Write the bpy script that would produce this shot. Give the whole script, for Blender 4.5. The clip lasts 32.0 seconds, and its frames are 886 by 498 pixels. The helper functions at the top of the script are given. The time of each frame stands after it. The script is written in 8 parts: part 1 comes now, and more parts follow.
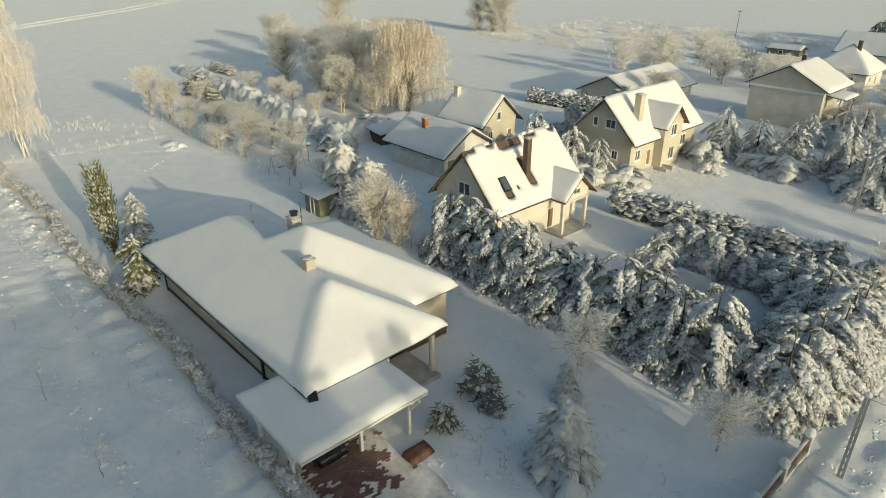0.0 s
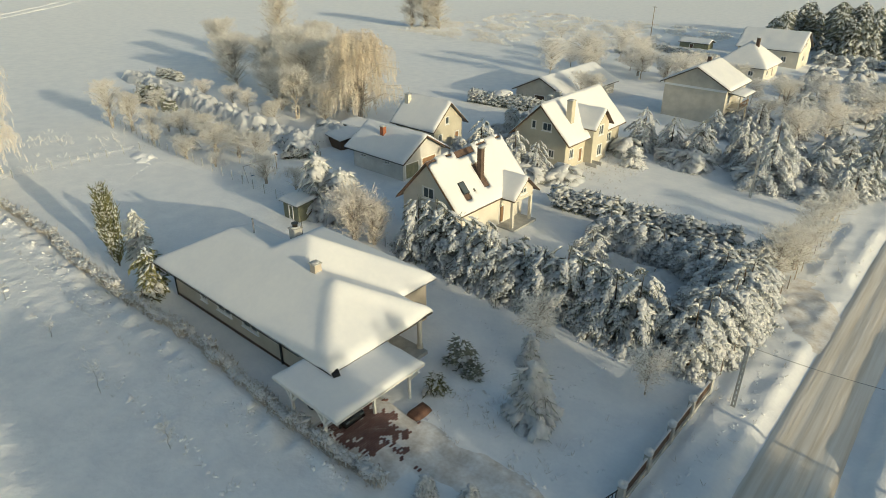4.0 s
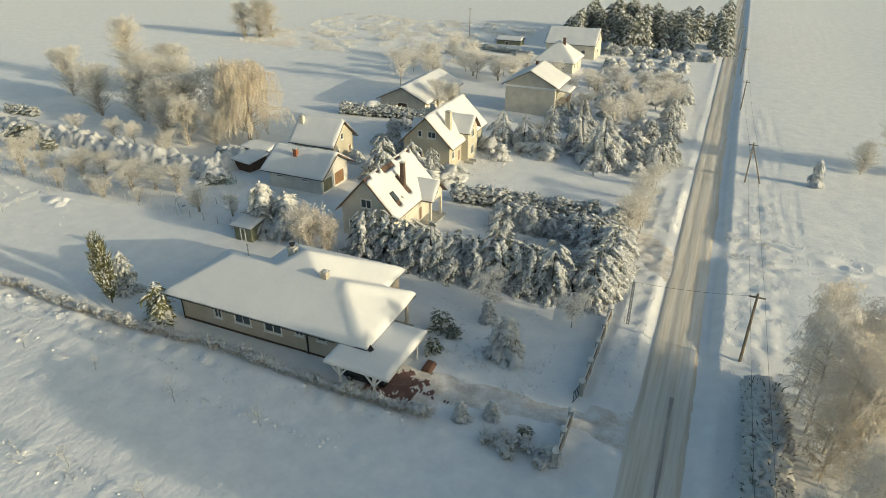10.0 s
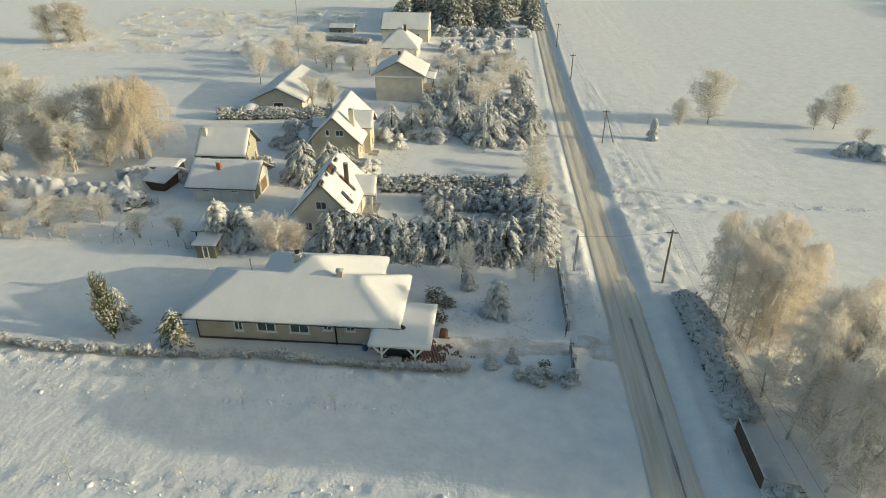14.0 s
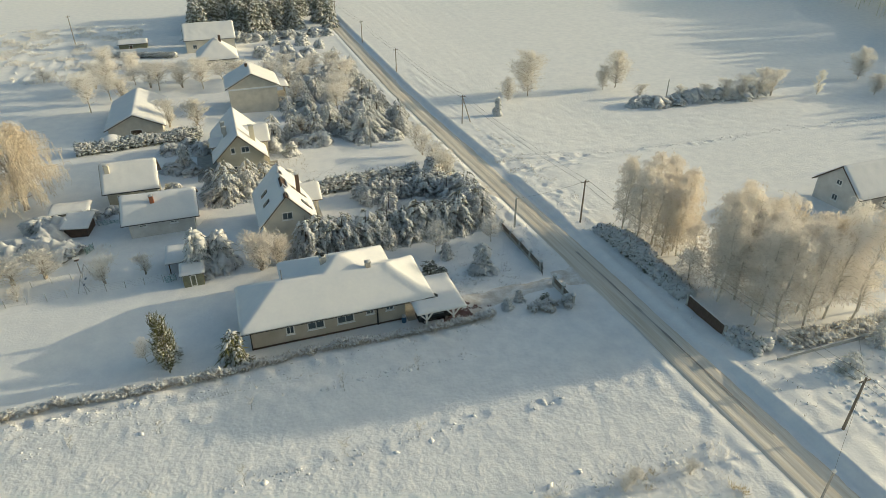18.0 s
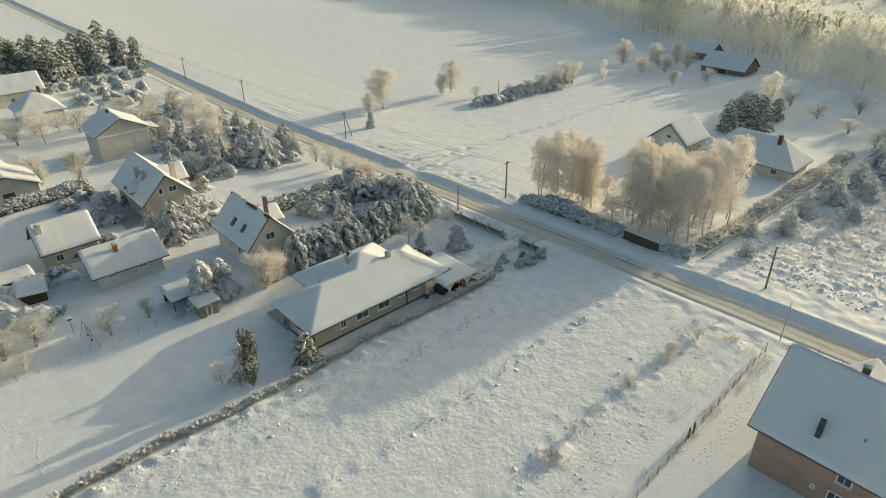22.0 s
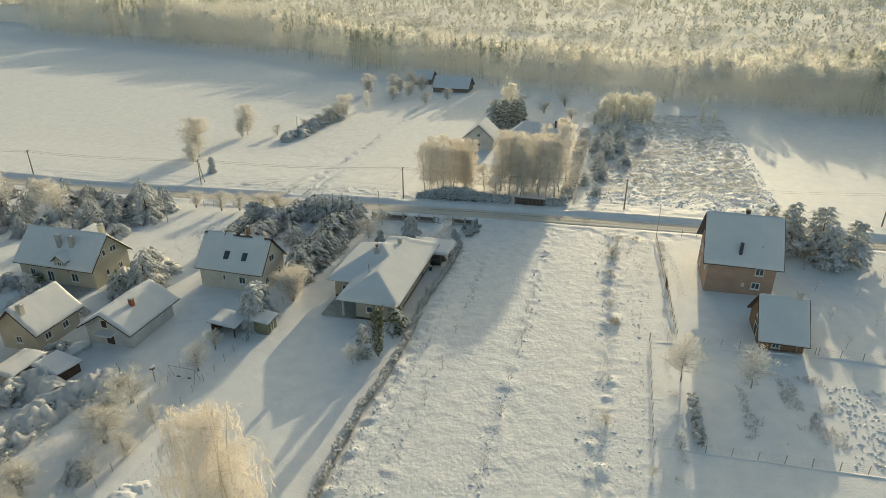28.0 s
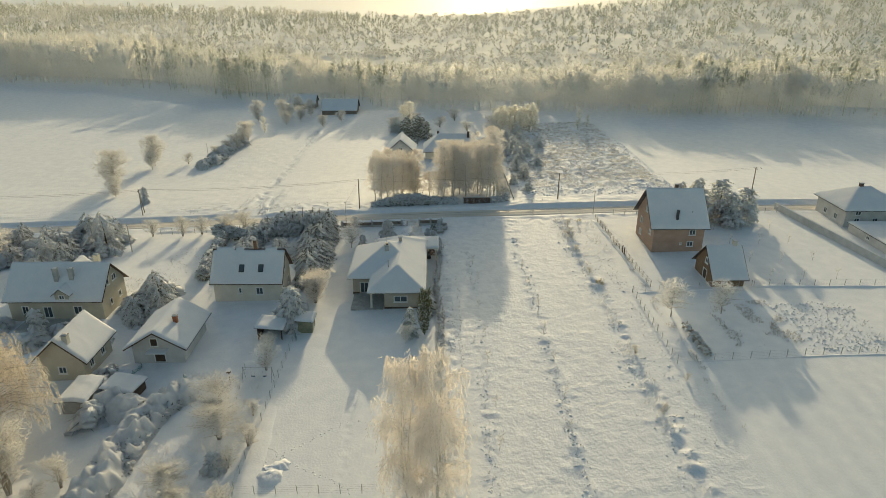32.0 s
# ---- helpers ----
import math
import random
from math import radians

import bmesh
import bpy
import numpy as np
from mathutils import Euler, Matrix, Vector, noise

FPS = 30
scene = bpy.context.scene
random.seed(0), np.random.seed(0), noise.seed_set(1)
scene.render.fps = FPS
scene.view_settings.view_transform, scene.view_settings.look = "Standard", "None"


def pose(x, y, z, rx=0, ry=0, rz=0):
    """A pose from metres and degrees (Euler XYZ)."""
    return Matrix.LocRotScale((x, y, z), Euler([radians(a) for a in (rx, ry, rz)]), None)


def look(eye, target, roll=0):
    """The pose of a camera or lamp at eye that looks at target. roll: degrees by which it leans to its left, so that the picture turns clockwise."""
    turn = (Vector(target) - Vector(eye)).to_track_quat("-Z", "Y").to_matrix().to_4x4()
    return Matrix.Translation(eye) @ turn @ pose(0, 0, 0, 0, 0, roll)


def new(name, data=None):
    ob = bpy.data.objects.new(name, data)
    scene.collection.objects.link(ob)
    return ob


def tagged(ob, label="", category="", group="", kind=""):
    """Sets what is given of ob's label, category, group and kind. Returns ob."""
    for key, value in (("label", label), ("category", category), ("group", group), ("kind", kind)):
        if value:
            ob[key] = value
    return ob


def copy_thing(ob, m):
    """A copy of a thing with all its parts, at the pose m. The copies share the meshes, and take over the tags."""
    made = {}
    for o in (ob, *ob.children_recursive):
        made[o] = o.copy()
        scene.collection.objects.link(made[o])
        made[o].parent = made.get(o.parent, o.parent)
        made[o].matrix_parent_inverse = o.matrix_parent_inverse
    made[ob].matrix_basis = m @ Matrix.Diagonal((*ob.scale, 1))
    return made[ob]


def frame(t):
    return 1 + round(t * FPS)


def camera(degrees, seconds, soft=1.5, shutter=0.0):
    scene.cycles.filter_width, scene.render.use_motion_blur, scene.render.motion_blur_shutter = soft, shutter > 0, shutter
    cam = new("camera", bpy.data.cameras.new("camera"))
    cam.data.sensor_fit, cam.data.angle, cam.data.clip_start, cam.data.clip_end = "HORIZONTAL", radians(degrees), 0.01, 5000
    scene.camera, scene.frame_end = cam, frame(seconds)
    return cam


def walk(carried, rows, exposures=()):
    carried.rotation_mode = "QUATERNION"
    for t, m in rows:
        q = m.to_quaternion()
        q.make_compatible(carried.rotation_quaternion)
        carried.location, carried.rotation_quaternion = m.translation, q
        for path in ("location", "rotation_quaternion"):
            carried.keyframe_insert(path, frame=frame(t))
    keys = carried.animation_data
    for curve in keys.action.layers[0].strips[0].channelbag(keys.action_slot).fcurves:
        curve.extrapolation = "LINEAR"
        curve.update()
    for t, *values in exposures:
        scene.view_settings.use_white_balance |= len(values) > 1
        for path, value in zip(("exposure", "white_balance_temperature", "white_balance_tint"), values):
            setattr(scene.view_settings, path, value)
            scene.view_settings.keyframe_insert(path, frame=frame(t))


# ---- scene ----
cam = camera(69.48, 32.0, soft=0.75)
PATH = [  # seconds, eye, turn
    (0.0, 45.77, -12.65, 24.07, 64.26, 0.05, 47.39),
    (0.5, 46.41, -13.18, 24.64, 64.07, 0.03, 47.34),
    (1.0, 47.08, -13.73, 25.20, 63.92, 0.03, 47.29),
    (1.5, 47.69, -14.34, 25.78, 63.73, -0.01, 47.17),
    (2.0, 48.25, -15.05, 26.38, 63.54, -0.04, 46.90),
    (2.5, 48.68, -15.93, 27.03, 63.34, -0.06, 46.03),
    (3.0, 48.93, -17.11, 27.67, 63.18, -0.09, 44.69),
    (3.5, 48.99, -18.57, 28.32, 63.05, -0.11, 42.97),
    (5.5, 48.42, -25.86, 31.03, 62.94, -0.12, 35.18),
    (6.0, 48.21, -27.60, 31.67, 62.95, -0.11, 33.52),
    (6.5, 47.98, -29.22, 32.30, 62.97, -0.14, 32.07),
    (7.0, 47.84, -30.70, 32.93, 62.94, -0.11, 30.82),
    (7.5, 47.67, -32.07, 33.55, 62.90, -0.09, 29.65),
    (8.0, 47.46, -33.38, 34.22, 62.75, -0.12, 28.58),
    (8.5, 47.21, -34.64, 34.84, 62.62, -0.09, 27.46),
    (9.0, 46.89, -35.92, 35.50, 62.43, -0.10, 26.26),
    (9.5, 46.45, -37.19, 36.20, 62.20, -0.10, 24.99),
    (10.0, 45.92, -38.51, 36.94, 61.97, -0.10, 23.63),
    (10.5, 45.19, -39.89, 37.70, 61.71, -0.12, 22.26),
    (11.0, 44.21, -41.35, 38.44, 61.47, -0.12, 20.69),
    (11.5, 42.88, -42.93, 39.19, 61.19, -0.08, 18.77),
    (12.0, 41.08, -44.61, 39.91, 60.90, -0.05, 16.34),
    (12.5, 38.87, -46.38, 40.62, 60.63, -0.06, 13.44),
    (13.0, 36.35, -48.21, 41.30, 60.38, 0.00, 10.42),
    (13.5, 33.58, -50.01, 42.08, 60.11, -0.01, 7.61),
    (14.0, 30.60, -51.75, 42.82, 59.90, -0.05, 4.68),
    (14.5, 27.50, -53.39, 43.59, 59.69, -0.04, 1.69),
    (16.5, 13.47, -58.82, 46.56, 59.10, -0.11, -10.38),
    (17.0, 9.70, -59.76, 47.25, 58.98, -0.11, -13.36),
    (17.5, 5.80, -60.49, 47.92, 58.97, -0.11, -16.33),
    (18.0, 1.81, -61.01, 48.61, 58.96, -0.12, -19.26),
    (18.5, -2.20, -61.35, 49.27, 58.94, -0.06, -22.23),
    (19.0, -6.27, -61.51, 49.79, 59.03, -0.03, -25.14),
    (19.5, -10.36, -61.46, 49.91, 59.36, 0.02, -28.02),
    (20.0, -14.35, -61.21, 50.00, 59.71, 0.10, -30.83),
    (20.5, -18.50, -60.78, 50.01, 60.08, 0.18, -33.69),
    (21.0, -22.71, -60.02, 50.14, 60.35, 0.22, -36.55),
    (21.5, -26.95, -59.03, 50.22, 60.66, 0.26, -39.45),
    (22.0, -31.19, -57.86, 50.28, 60.95, 0.28, -42.31),
    (22.5, -35.17, -56.57, 50.36, 61.25, 0.25, -44.96),
    (23.0, -39.45, -54.94, 50.41, 61.59, 0.20, -47.80),
    (23.5, -43.68, -53.11, 50.51, 61.89, 0.20, -50.65),
    (24.0, -47.92, -50.98, 50.53, 62.24, 0.08, -53.49),
    (24.5, -52.04, -48.68, 50.62, 62.56, 0.09, -56.33),
    (25.0, -56.16, -46.21, 50.66, 62.90, 0.06, -59.15),
    (25.5, -60.12, -43.49, 50.69, 63.25, 0.02, -61.94),
    (27.5, -74.69, -31.24, 50.94, 64.59, -0.05, -72.46),
    (28.0, -77.84, -27.98, 50.97, 64.93, -0.07, -74.87),
    (28.5, -80.80, -24.57, 51.01, 65.25, -0.08, -77.22),
    (29.0, -83.56, -21.11, 51.04, 65.54, -0.11, -79.49),
    (29.5, -86.12, -17.69, 51.06, 65.86, -0.13, -81.68),
    (30.0, -88.46, -14.35, 51.10, 66.13, -0.14, -83.73),
    (30.5, -90.60, -11.09, 51.13, 66.42, -0.16, -85.66),
    (31.0, -92.51, -7.94, 51.18, 66.66, -0.16, -87.43),
    (31.5, -94.27, -4.83, 51.19, 66.91, -0.17, -89.13),
    (32.0, -95.85, -1.78, 51.21, 67.14, -0.15, -90.76),
]
walk(cam, [(t, pose(x, y, z, rx, ry, rz)) for t, x, y, z, rx, ry, rz in PATH],
     exposures=((0.0, -0.10, 6550, -4), (4.5, -0.04, 6600, -4), (9.0, 0.03, 6750, -4), (13.0, 0.06, 6800, -4), (18.0, 0.13, 6900, -3.5), (24.0, 0.14, 7050, -3.5), (32.0, -0.02, 7200, -3)))

# ---- light ----
SUN_AZ, SUN_EL = -4.4, 12.1
world = bpy.data.worlds.new("winter_sky")
scene.world = world
world.use_nodes = True
wn = world.node_tree
sky = wn.nodes.new("ShaderNodeTexSky")
sky.sky_type, sky.sun_disc = "NISHITA", False
sky.sun_elevation, sky.sun_rotation = radians(SUN_EL), radians(90 - SUN_AZ)
sky.air_density, sky.dust_density, sky.ozone_density = 1.0, 3.0, 1.0
wn.links.new(sky.outputs[0], wn.nodes["Background"].inputs[0])
wn.nodes["Background"].inputs[1].default_value = 0.15
sun_data = bpy.data.lights.new("sun", "SUN")
sun_data.energy, sun_data.angle, sun_data.color = 3.15, radians(0.5), (1.0, 0.80, 0.57)
sun = new("sun", sun_data)
sun_dir = Vector((math.cos(radians(SUN_AZ)) * math.cos(radians(SUN_EL)), math.sin(radians(SUN_AZ)) * math.cos(radians(SUN_EL)), math.sin(radians(SUN_EL))))
sun.matrix_world = look(sun_dir * 300, (0, 0, 0))



# ---- materials ----
def material(name, dark, light, rough=0.7, big=0.6, fine=9.0, bump=0.15, metal=0.0, stretch=(1, 1, 1), through_light=0.0, per_piece=0.0, spec=0.3, dist=0.05, sheen=0.0):
    """Two-scale mottled surface between two colours, with relief."""
    m = bpy.data.materials.new(name)
    m.use_nodes = True
    nt = m.node_tree
    bs = nt.nodes["Principled BSDF"]
    bs.inputs["Roughness"].default_value, bs.inputs["Metallic"].default_value = rough, metal
    bs.inputs["Specular IOR Level"].default_value = spec
    bs.inputs["Sheen Weight"].default_value, bs.inputs["Sheen Roughness"].default_value = sheen, 0.4
    geo = nt.nodes.new("ShaderNodeNewGeometry")
    mp = nt.nodes.new("ShaderNodeMapping")
    mp.inputs["Scale"].default_value = stretch
    nt.links.new(geo.outputs["Position"], mp.inputs[0])
    n1, n2 = nt.nodes.new("ShaderNodeTexNoise"), nt.nodes.new("ShaderNodeTexNoise")
    n1.inputs["Scale"].default_value, n2.inputs["Scale"].default_value = big, fine
    n1.inputs["Detail"].default_value, n2.inputs["Detail"].default_value = 4, 3
    for n in (n1, n2):
        nt.links.new(mp.outputs[0], n.inputs["Vector"])
    add = nt.nodes.new("ShaderNodeMath")
    add.operation = "MULTIPLY_ADD"
    add.inputs[1].default_value = 0.45
    nt.links.new(n2.outputs[0], add.inputs[0])
    nt.links.new(n1.outputs[0], add.inputs[2])
    src = add.outputs[0]
    if per_piece:
        info = nt.nodes.new("ShaderNodeObjectInfo")
        pa = nt.nodes.new("ShaderNodeMath")
        pa.operation = "MULTIPLY_ADD"
        pa.inputs[1].default_value = per_piece
        nt.links.new(info.outputs["Random"], pa.inputs[0])
        nt.links.new(src, pa.inputs[2])
        src = pa.outputs[0]
    mr = nt.nodes.new("ShaderNodeMapRange")
    mr.inputs["From Min"].default_value, mr.inputs["From Max"].default_value = 0.5, 0.95 + per_piece
    nt.links.new(src, mr.inputs["Value"])
    mix = nt.nodes.new("ShaderNodeMix")
    mix.data_type = "RGBA"
    mix.inputs[6].default_value, mix.inputs[7].default_value = (*dark, 1), (*light, 1)
    nt.links.new(mr.outputs[0], mix.inputs[0])
    nt.links.new(mix.outputs[2], bs.inputs["Base Color"])
    if bump:
        bp = nt.nodes.new("ShaderNodeBump")
        bp.inputs["Strength"].default_value, bp.inputs["Distance"].default_value = bump, dist
        nt.links.new(n2.outputs[0], bp.inputs["Height"])
        nt.links.new(bp.outputs[0], bs.inputs["Normal"])
    if through_light:
        tr = nt.nodes.new("ShaderNodeBsdfTranslucent")
        nt.links.new(mix.outputs[2], tr.inputs[0])
        ms = nt.nodes.new("ShaderNodeMixShader")
        ms.inputs[0].default_value = through_light
        nt.links.new(bs.outputs[0], ms.inputs[1])
        nt.links.new(tr.outputs[0], ms.inputs[2])
        nt.links.new(ms.outputs[0], nt.nodes["Material Output"].inputs[0])
    return m


SNOW = material("snow", (0.80, 0.82, 0.86), (0.90, 0.91, 0.93), 0.72, 0.5, 3.2, 0.68, spec=0.30, dist=0.055, sheen=0.08)
ROOF_SNOW = material("roof_snow", (0.74, 0.76, 0.80), (0.81, 0.82, 0.84), 0.95, 0.35, 2.5, 0.10, spec=0.03, dist=0.04)
SNOW_ROUGH = material("tussocky_field_snow", (0.78, 0.80, 0.84), (0.90, 0.91, 0.93), 0.72, 0.5, 2.1, 1.0, spec=0.28, dist=0.09, sheen=0.08)
BOUGH_SNOW = material("bough_snow", (0.84, 0.86, 0.89), (0.92, 0.93, 0.95), 0.95, 2.0, 9.0, 0.5, spec=0.03, through_light=0.48)
PACKED = material("packed_snow_road", (0.61, 0.545, 0.455), (0.84, 0.805, 0.755), 0.9, 0.7, 2.4, 0.5, stretch=(2.6, 0.07, 1), spec=0.05)
RUT = material("wet_slush", (0.24, 0.22, 0.20), (0.55, 0.52, 0.49), 0.5, 0.7, 4.0, 0.5, stretch=(2, 0.2, 1))
DRIVE = material("trodden_snow", (0.56, 0.52, 0.48), (0.86, 0.86, 0.87), 0.9, 0.7, 4.0, 0.6, spec=0.05)
NEEDLE = material("needles", (0.09, 0.10, 0.075), (0.36, 0.38, 0.32), 0.7, 1.5, 16, 0.3, through_light=0.1)
BLUE_NEEDLE = material("blue_needles", (0.22, 0.235, 0.22), (0.62, 0.64, 0.61), 0.7, 1.5, 16, 0.3, through_light=0.1)
THUJA = material("thuja_green", (0.08, 0.09, 0.04), (0.24, 0.24, 0.12), 0.7, 1.5, 14, 0.3, through_light=0.1)
FROST = material("frosted_twigs", (0.84, 0.81, 0.77), (0.94, 0.93, 0.92), 0.9, 0.5, 3.0, 0, through_light=0.42)
# Lighter, yellower copy of the frosted twigs: sun from behind put into the colour
FROST_PALE = material("backlit_yellow_twigs", (0.90, 0.87, 0.78), (0.95, 0.94, 0.90), 0.9, 0.5, 3.0, 0, through_light=0.6)
FROST_GREY = material("grey_frosted_twigs", (0.70, 0.675, 0.63), (0.92, 0.91, 0.89), 0.9, 0.5, 3.0, 0, through_light=0.45)
HEDGE_TWIG = material("bare_hedge_twigs", (0.38, 0.35, 0.31), (0.77, 0.74, 0.70), 0.9, 0.6, 5.0, 0, through_light=0.25)
FROST_GOLD = material("golden_willow_twigs", (0.66, 0.58, 0.475), (0.87, 0.83, 0.76), 0.9, 0.25, 2.0, 0, through_light=0.34)
FROST_TAN = material("tan_birch_twigs", (0.80, 0.755, 0.70), (0.93, 0.90, 0.87), 0.9, 0.10, 2.0, 0, through_light=0.45)
FROST_PINE = material("frosted_pine_needles", (0.66, 0.67, 0.63), (0.92, 0.92, 0.90), 0.9, 0.8, 5, 0, through_light=0.45)
# Forest colours: frost lightened further, with full sheen, in place of haze
FOREST = material("frosted_forest", (0.88, 0.87, 0.82), (0.95, 0.94, 0.91), 0.95, 0.05, 0.6, 0, through_light=0.6, sheen=1.0)
FOREST_PINE = material("frosted_pines", (0.61, 0.63, 0.54), (0.85, 0.85, 0.78), 0.95, 0.05, 0.6, 0, through_light=0.52, sheen=1.0)
FOREST_DEEP = material("pale_forest_fill", (0.88, 0.88, 0.86), (0.94, 0.94, 0.93), 0.95, 0.06, 0.5, 0, through_light=0.5, sheen=1.0)
BARK = material("bark", (0.05, 0.04, 0.03), (0.16, 0.13, 0.10), 0.9, 2.0, 20, 0.5)
FROSTED_BARK = material("frosted_bark", (0.24, 0.20, 0.16), (0.58, 0.54, 0.48), 0.9, 2.0, 14, 0.4)
BIRCH_BARK = material("birch_bark", (0.40, 0.37, 0.33), (0.78, 0.75, 0.70), 0.8, 2.5, 12, 0.3, stretch=(1, 1, 3))
BEIGE = material("beige_siding", (0.42, 0.37, 0.30), (0.53, 0.48, 0.41), 0.75, 0.5, 14, 0.1)
CREAM = material("cream_render", (0.60, 0.57, 0.50), (0.72, 0.69, 0.62), 0.85, 0.5, 18, 0.15)
YELLOW = material("yellow_render", (0.48, 0.45, 0.37), (0.59, 0.56, 0.47), 0.85, 0.5, 18, 0.15)
WHITEWASH = material("grey_white_render", (0.52, 0.51, 0.49), (0.68, 0.67, 0.65), 0.85, 0.6, 16, 0.15)
CONCRETE = material("bare_concrete_block", (0.50, 0.48, 0.43), (0.64, 0.61, 0.55), 0.9, 0.8, 10, 0.3)
BRICK = material("orange_brick_wall", (0.40, 0.275, 0.21), (0.49, 0.35, 0.275), 0.85, 0.5, 10, 0.2, stretch=(1, 1, 2))
DARKWOOD = material("dark_stained_wood", (0.06, 0.04, 0.03), (0.14, 0.09, 0.06), 0.6, 1.5, 12, 0.3)
GATEWOOD = material("dark_brown_gate_boards", (0.085, 0.06, 0.048), (0.15, 0.105, 0.08), 0.75, 1.5, 10, 0.3, stretch=(4, 4, 0.5))
BROWNWOOD = material("brown_boards", (0.20, 0.12, 0.07), (0.32, 0.20, 0.12), 0.7, 1.5, 10, 0.3, stretch=(4, 4, 0.5))
WHITEWOOD = material("white_painted_wood", (0.70, 0.70, 0.68), (0.82, 0.82, 0.80), 0.5, 1.5, 12, 0.1)
TILE = material("brown_roof_tile", (0.08, 0.056, 0.046), (0.18, 0.12, 0.09), 0.6, 1.5, 8, 0.4)
GREYROOF = material("dark_grey_roof_sheet", (0.05, 0.05, 0.055), (0.11, 0.11, 0.12), 0.5, 1.5, 8, 0.2)
GREENWOOD = material("green_shed_boards", (0.16, 0.17, 0.12), (0.28, 0.28, 0.20), 0.8, 1.5, 10, 0.3)
ORANGE = material("orange_chimney_brick", (0.26, 0.095, 0.05), (0.40, 0.16, 0.09), 0.8, 3, 14, 0.3)
REDBROWN = material("red_brown_chimney", (0.085, 0.06, 0.05), (0.15, 0.105, 0.085), 0.8, 3, 14, 0.3)
METAL = material("galvanised_metal", (0.30, 0.30, 0.31), (0.45, 0.45, 0.46), 0.4, 2, 14, 0.05, metal=0.8)
BLACKMETAL = material("black_metal", (0.02, 0.02, 0.02), (0.05, 0.05, 0.05), 0.4, 2, 14, 0.05, metal=0.3)
POLEWOOD = material("weathered_pole", (0.16, 0.13, 0.10), (0.34, 0.29, 0.24), 0.85, 2, 14, 0.3, stretch=(3, 3, 0.4))
PAVER = material("red_paver", (0.13, 0.075, 0.07), (0.27, 0.16, 0.14), 0.8, 2.0, 14, 0.3, per_piece=0.3)
CARPAINT = material("dark_car_paint", (0.015, 0.018, 0.02), (0.03, 0.033, 0.036), 0.2, 1, 8, 0, spec=0.5)
RUBBER = material("rubber", (0.02, 0.02, 0.02), (0.04, 0.04, 0.04), 0.8, 2, 20, 0.2)
STRAW = material("dry_grass", (0.30, 0.24, 0.13), (0.58, 0.50, 0.34), 0.9, 1, 8, 0, through_light=0.3)
TERRACOTTA = material("rust_red_tarpaulin", (0.10, 0.055, 0.04), (0.18, 0.10, 0.07), 0.6, 2, 10, 0.3)
GREYSTONE = material("grey_fence_concrete", (0.34, 0.34, 0.33), (0.52, 0.52, 0.50), 0.85, 1.2, 14, 0.3)
BLUEPLASTIC = material("blue_plastic", (0.03, 0.09, 0.16), (0.05, 0.13, 0.22), 0.4, 2, 12, 0.05)
TURQUOISE = material("turquoise_tarpaulin", (0.20, 0.36, 0.36), (0.32, 0.48, 0.47), 0.5, 2, 8, 0.2)


def glass_material():
    m = bpy.data.materials.new("window_glass")
    m.use_nodes = True
    bs = m.node_tree.nodes["Principled BSDF"]
    bs.inputs["Base Color"].default_value = (0.16, 0.20, 0.23, 1)
    bs.inputs["Roughness"].default_value = 0.05
    bs.inputs["Transmission Weight"].default_value = 0.45
    return m


GLASS = glass_material()


# ---- tools ----
def mesh_np(name, verts, faces, mat, smooth=False):
    """A mesh from arrays of corners and of equal-sided faces."""
    me = bpy.data.meshes.new(name)
    faces = np.asarray(faces, np.int32)
    n, k = faces.shape
    me.vertices.add(len(verts))
    me.vertices.foreach_set("co", np.asarray(verts, np.float32).ravel())
    me.loops.add(n * k)
    me.loops.foreach_set("vertex_index", faces.ravel())
    me.polygons.add(n)
    me.polygons.foreach_set("loop_start", np.arange(0, n * k, k, dtype=np.int32))
    me.polygons.foreach_set("use_smooth", np.full(n, smooth))
    me.materials.append(mat)
    me.update(calc_edges=True)
    return me


def child(name, me, parent=None, label=""):
    ob = new(name, me)
    ob.parent = parent
    return tagged(ob, label) if label else ob


def thing(name, label, category, x=0.0, y=0.0, z=0.0, turn=0.0, group="", kind=""):
    ob = new(name)
    ob.empty_display_size = 0.2
    ob.matrix_basis = pose(x, y, z, 0, 0, turn)
    return tagged(ob, label, category, group, kind)


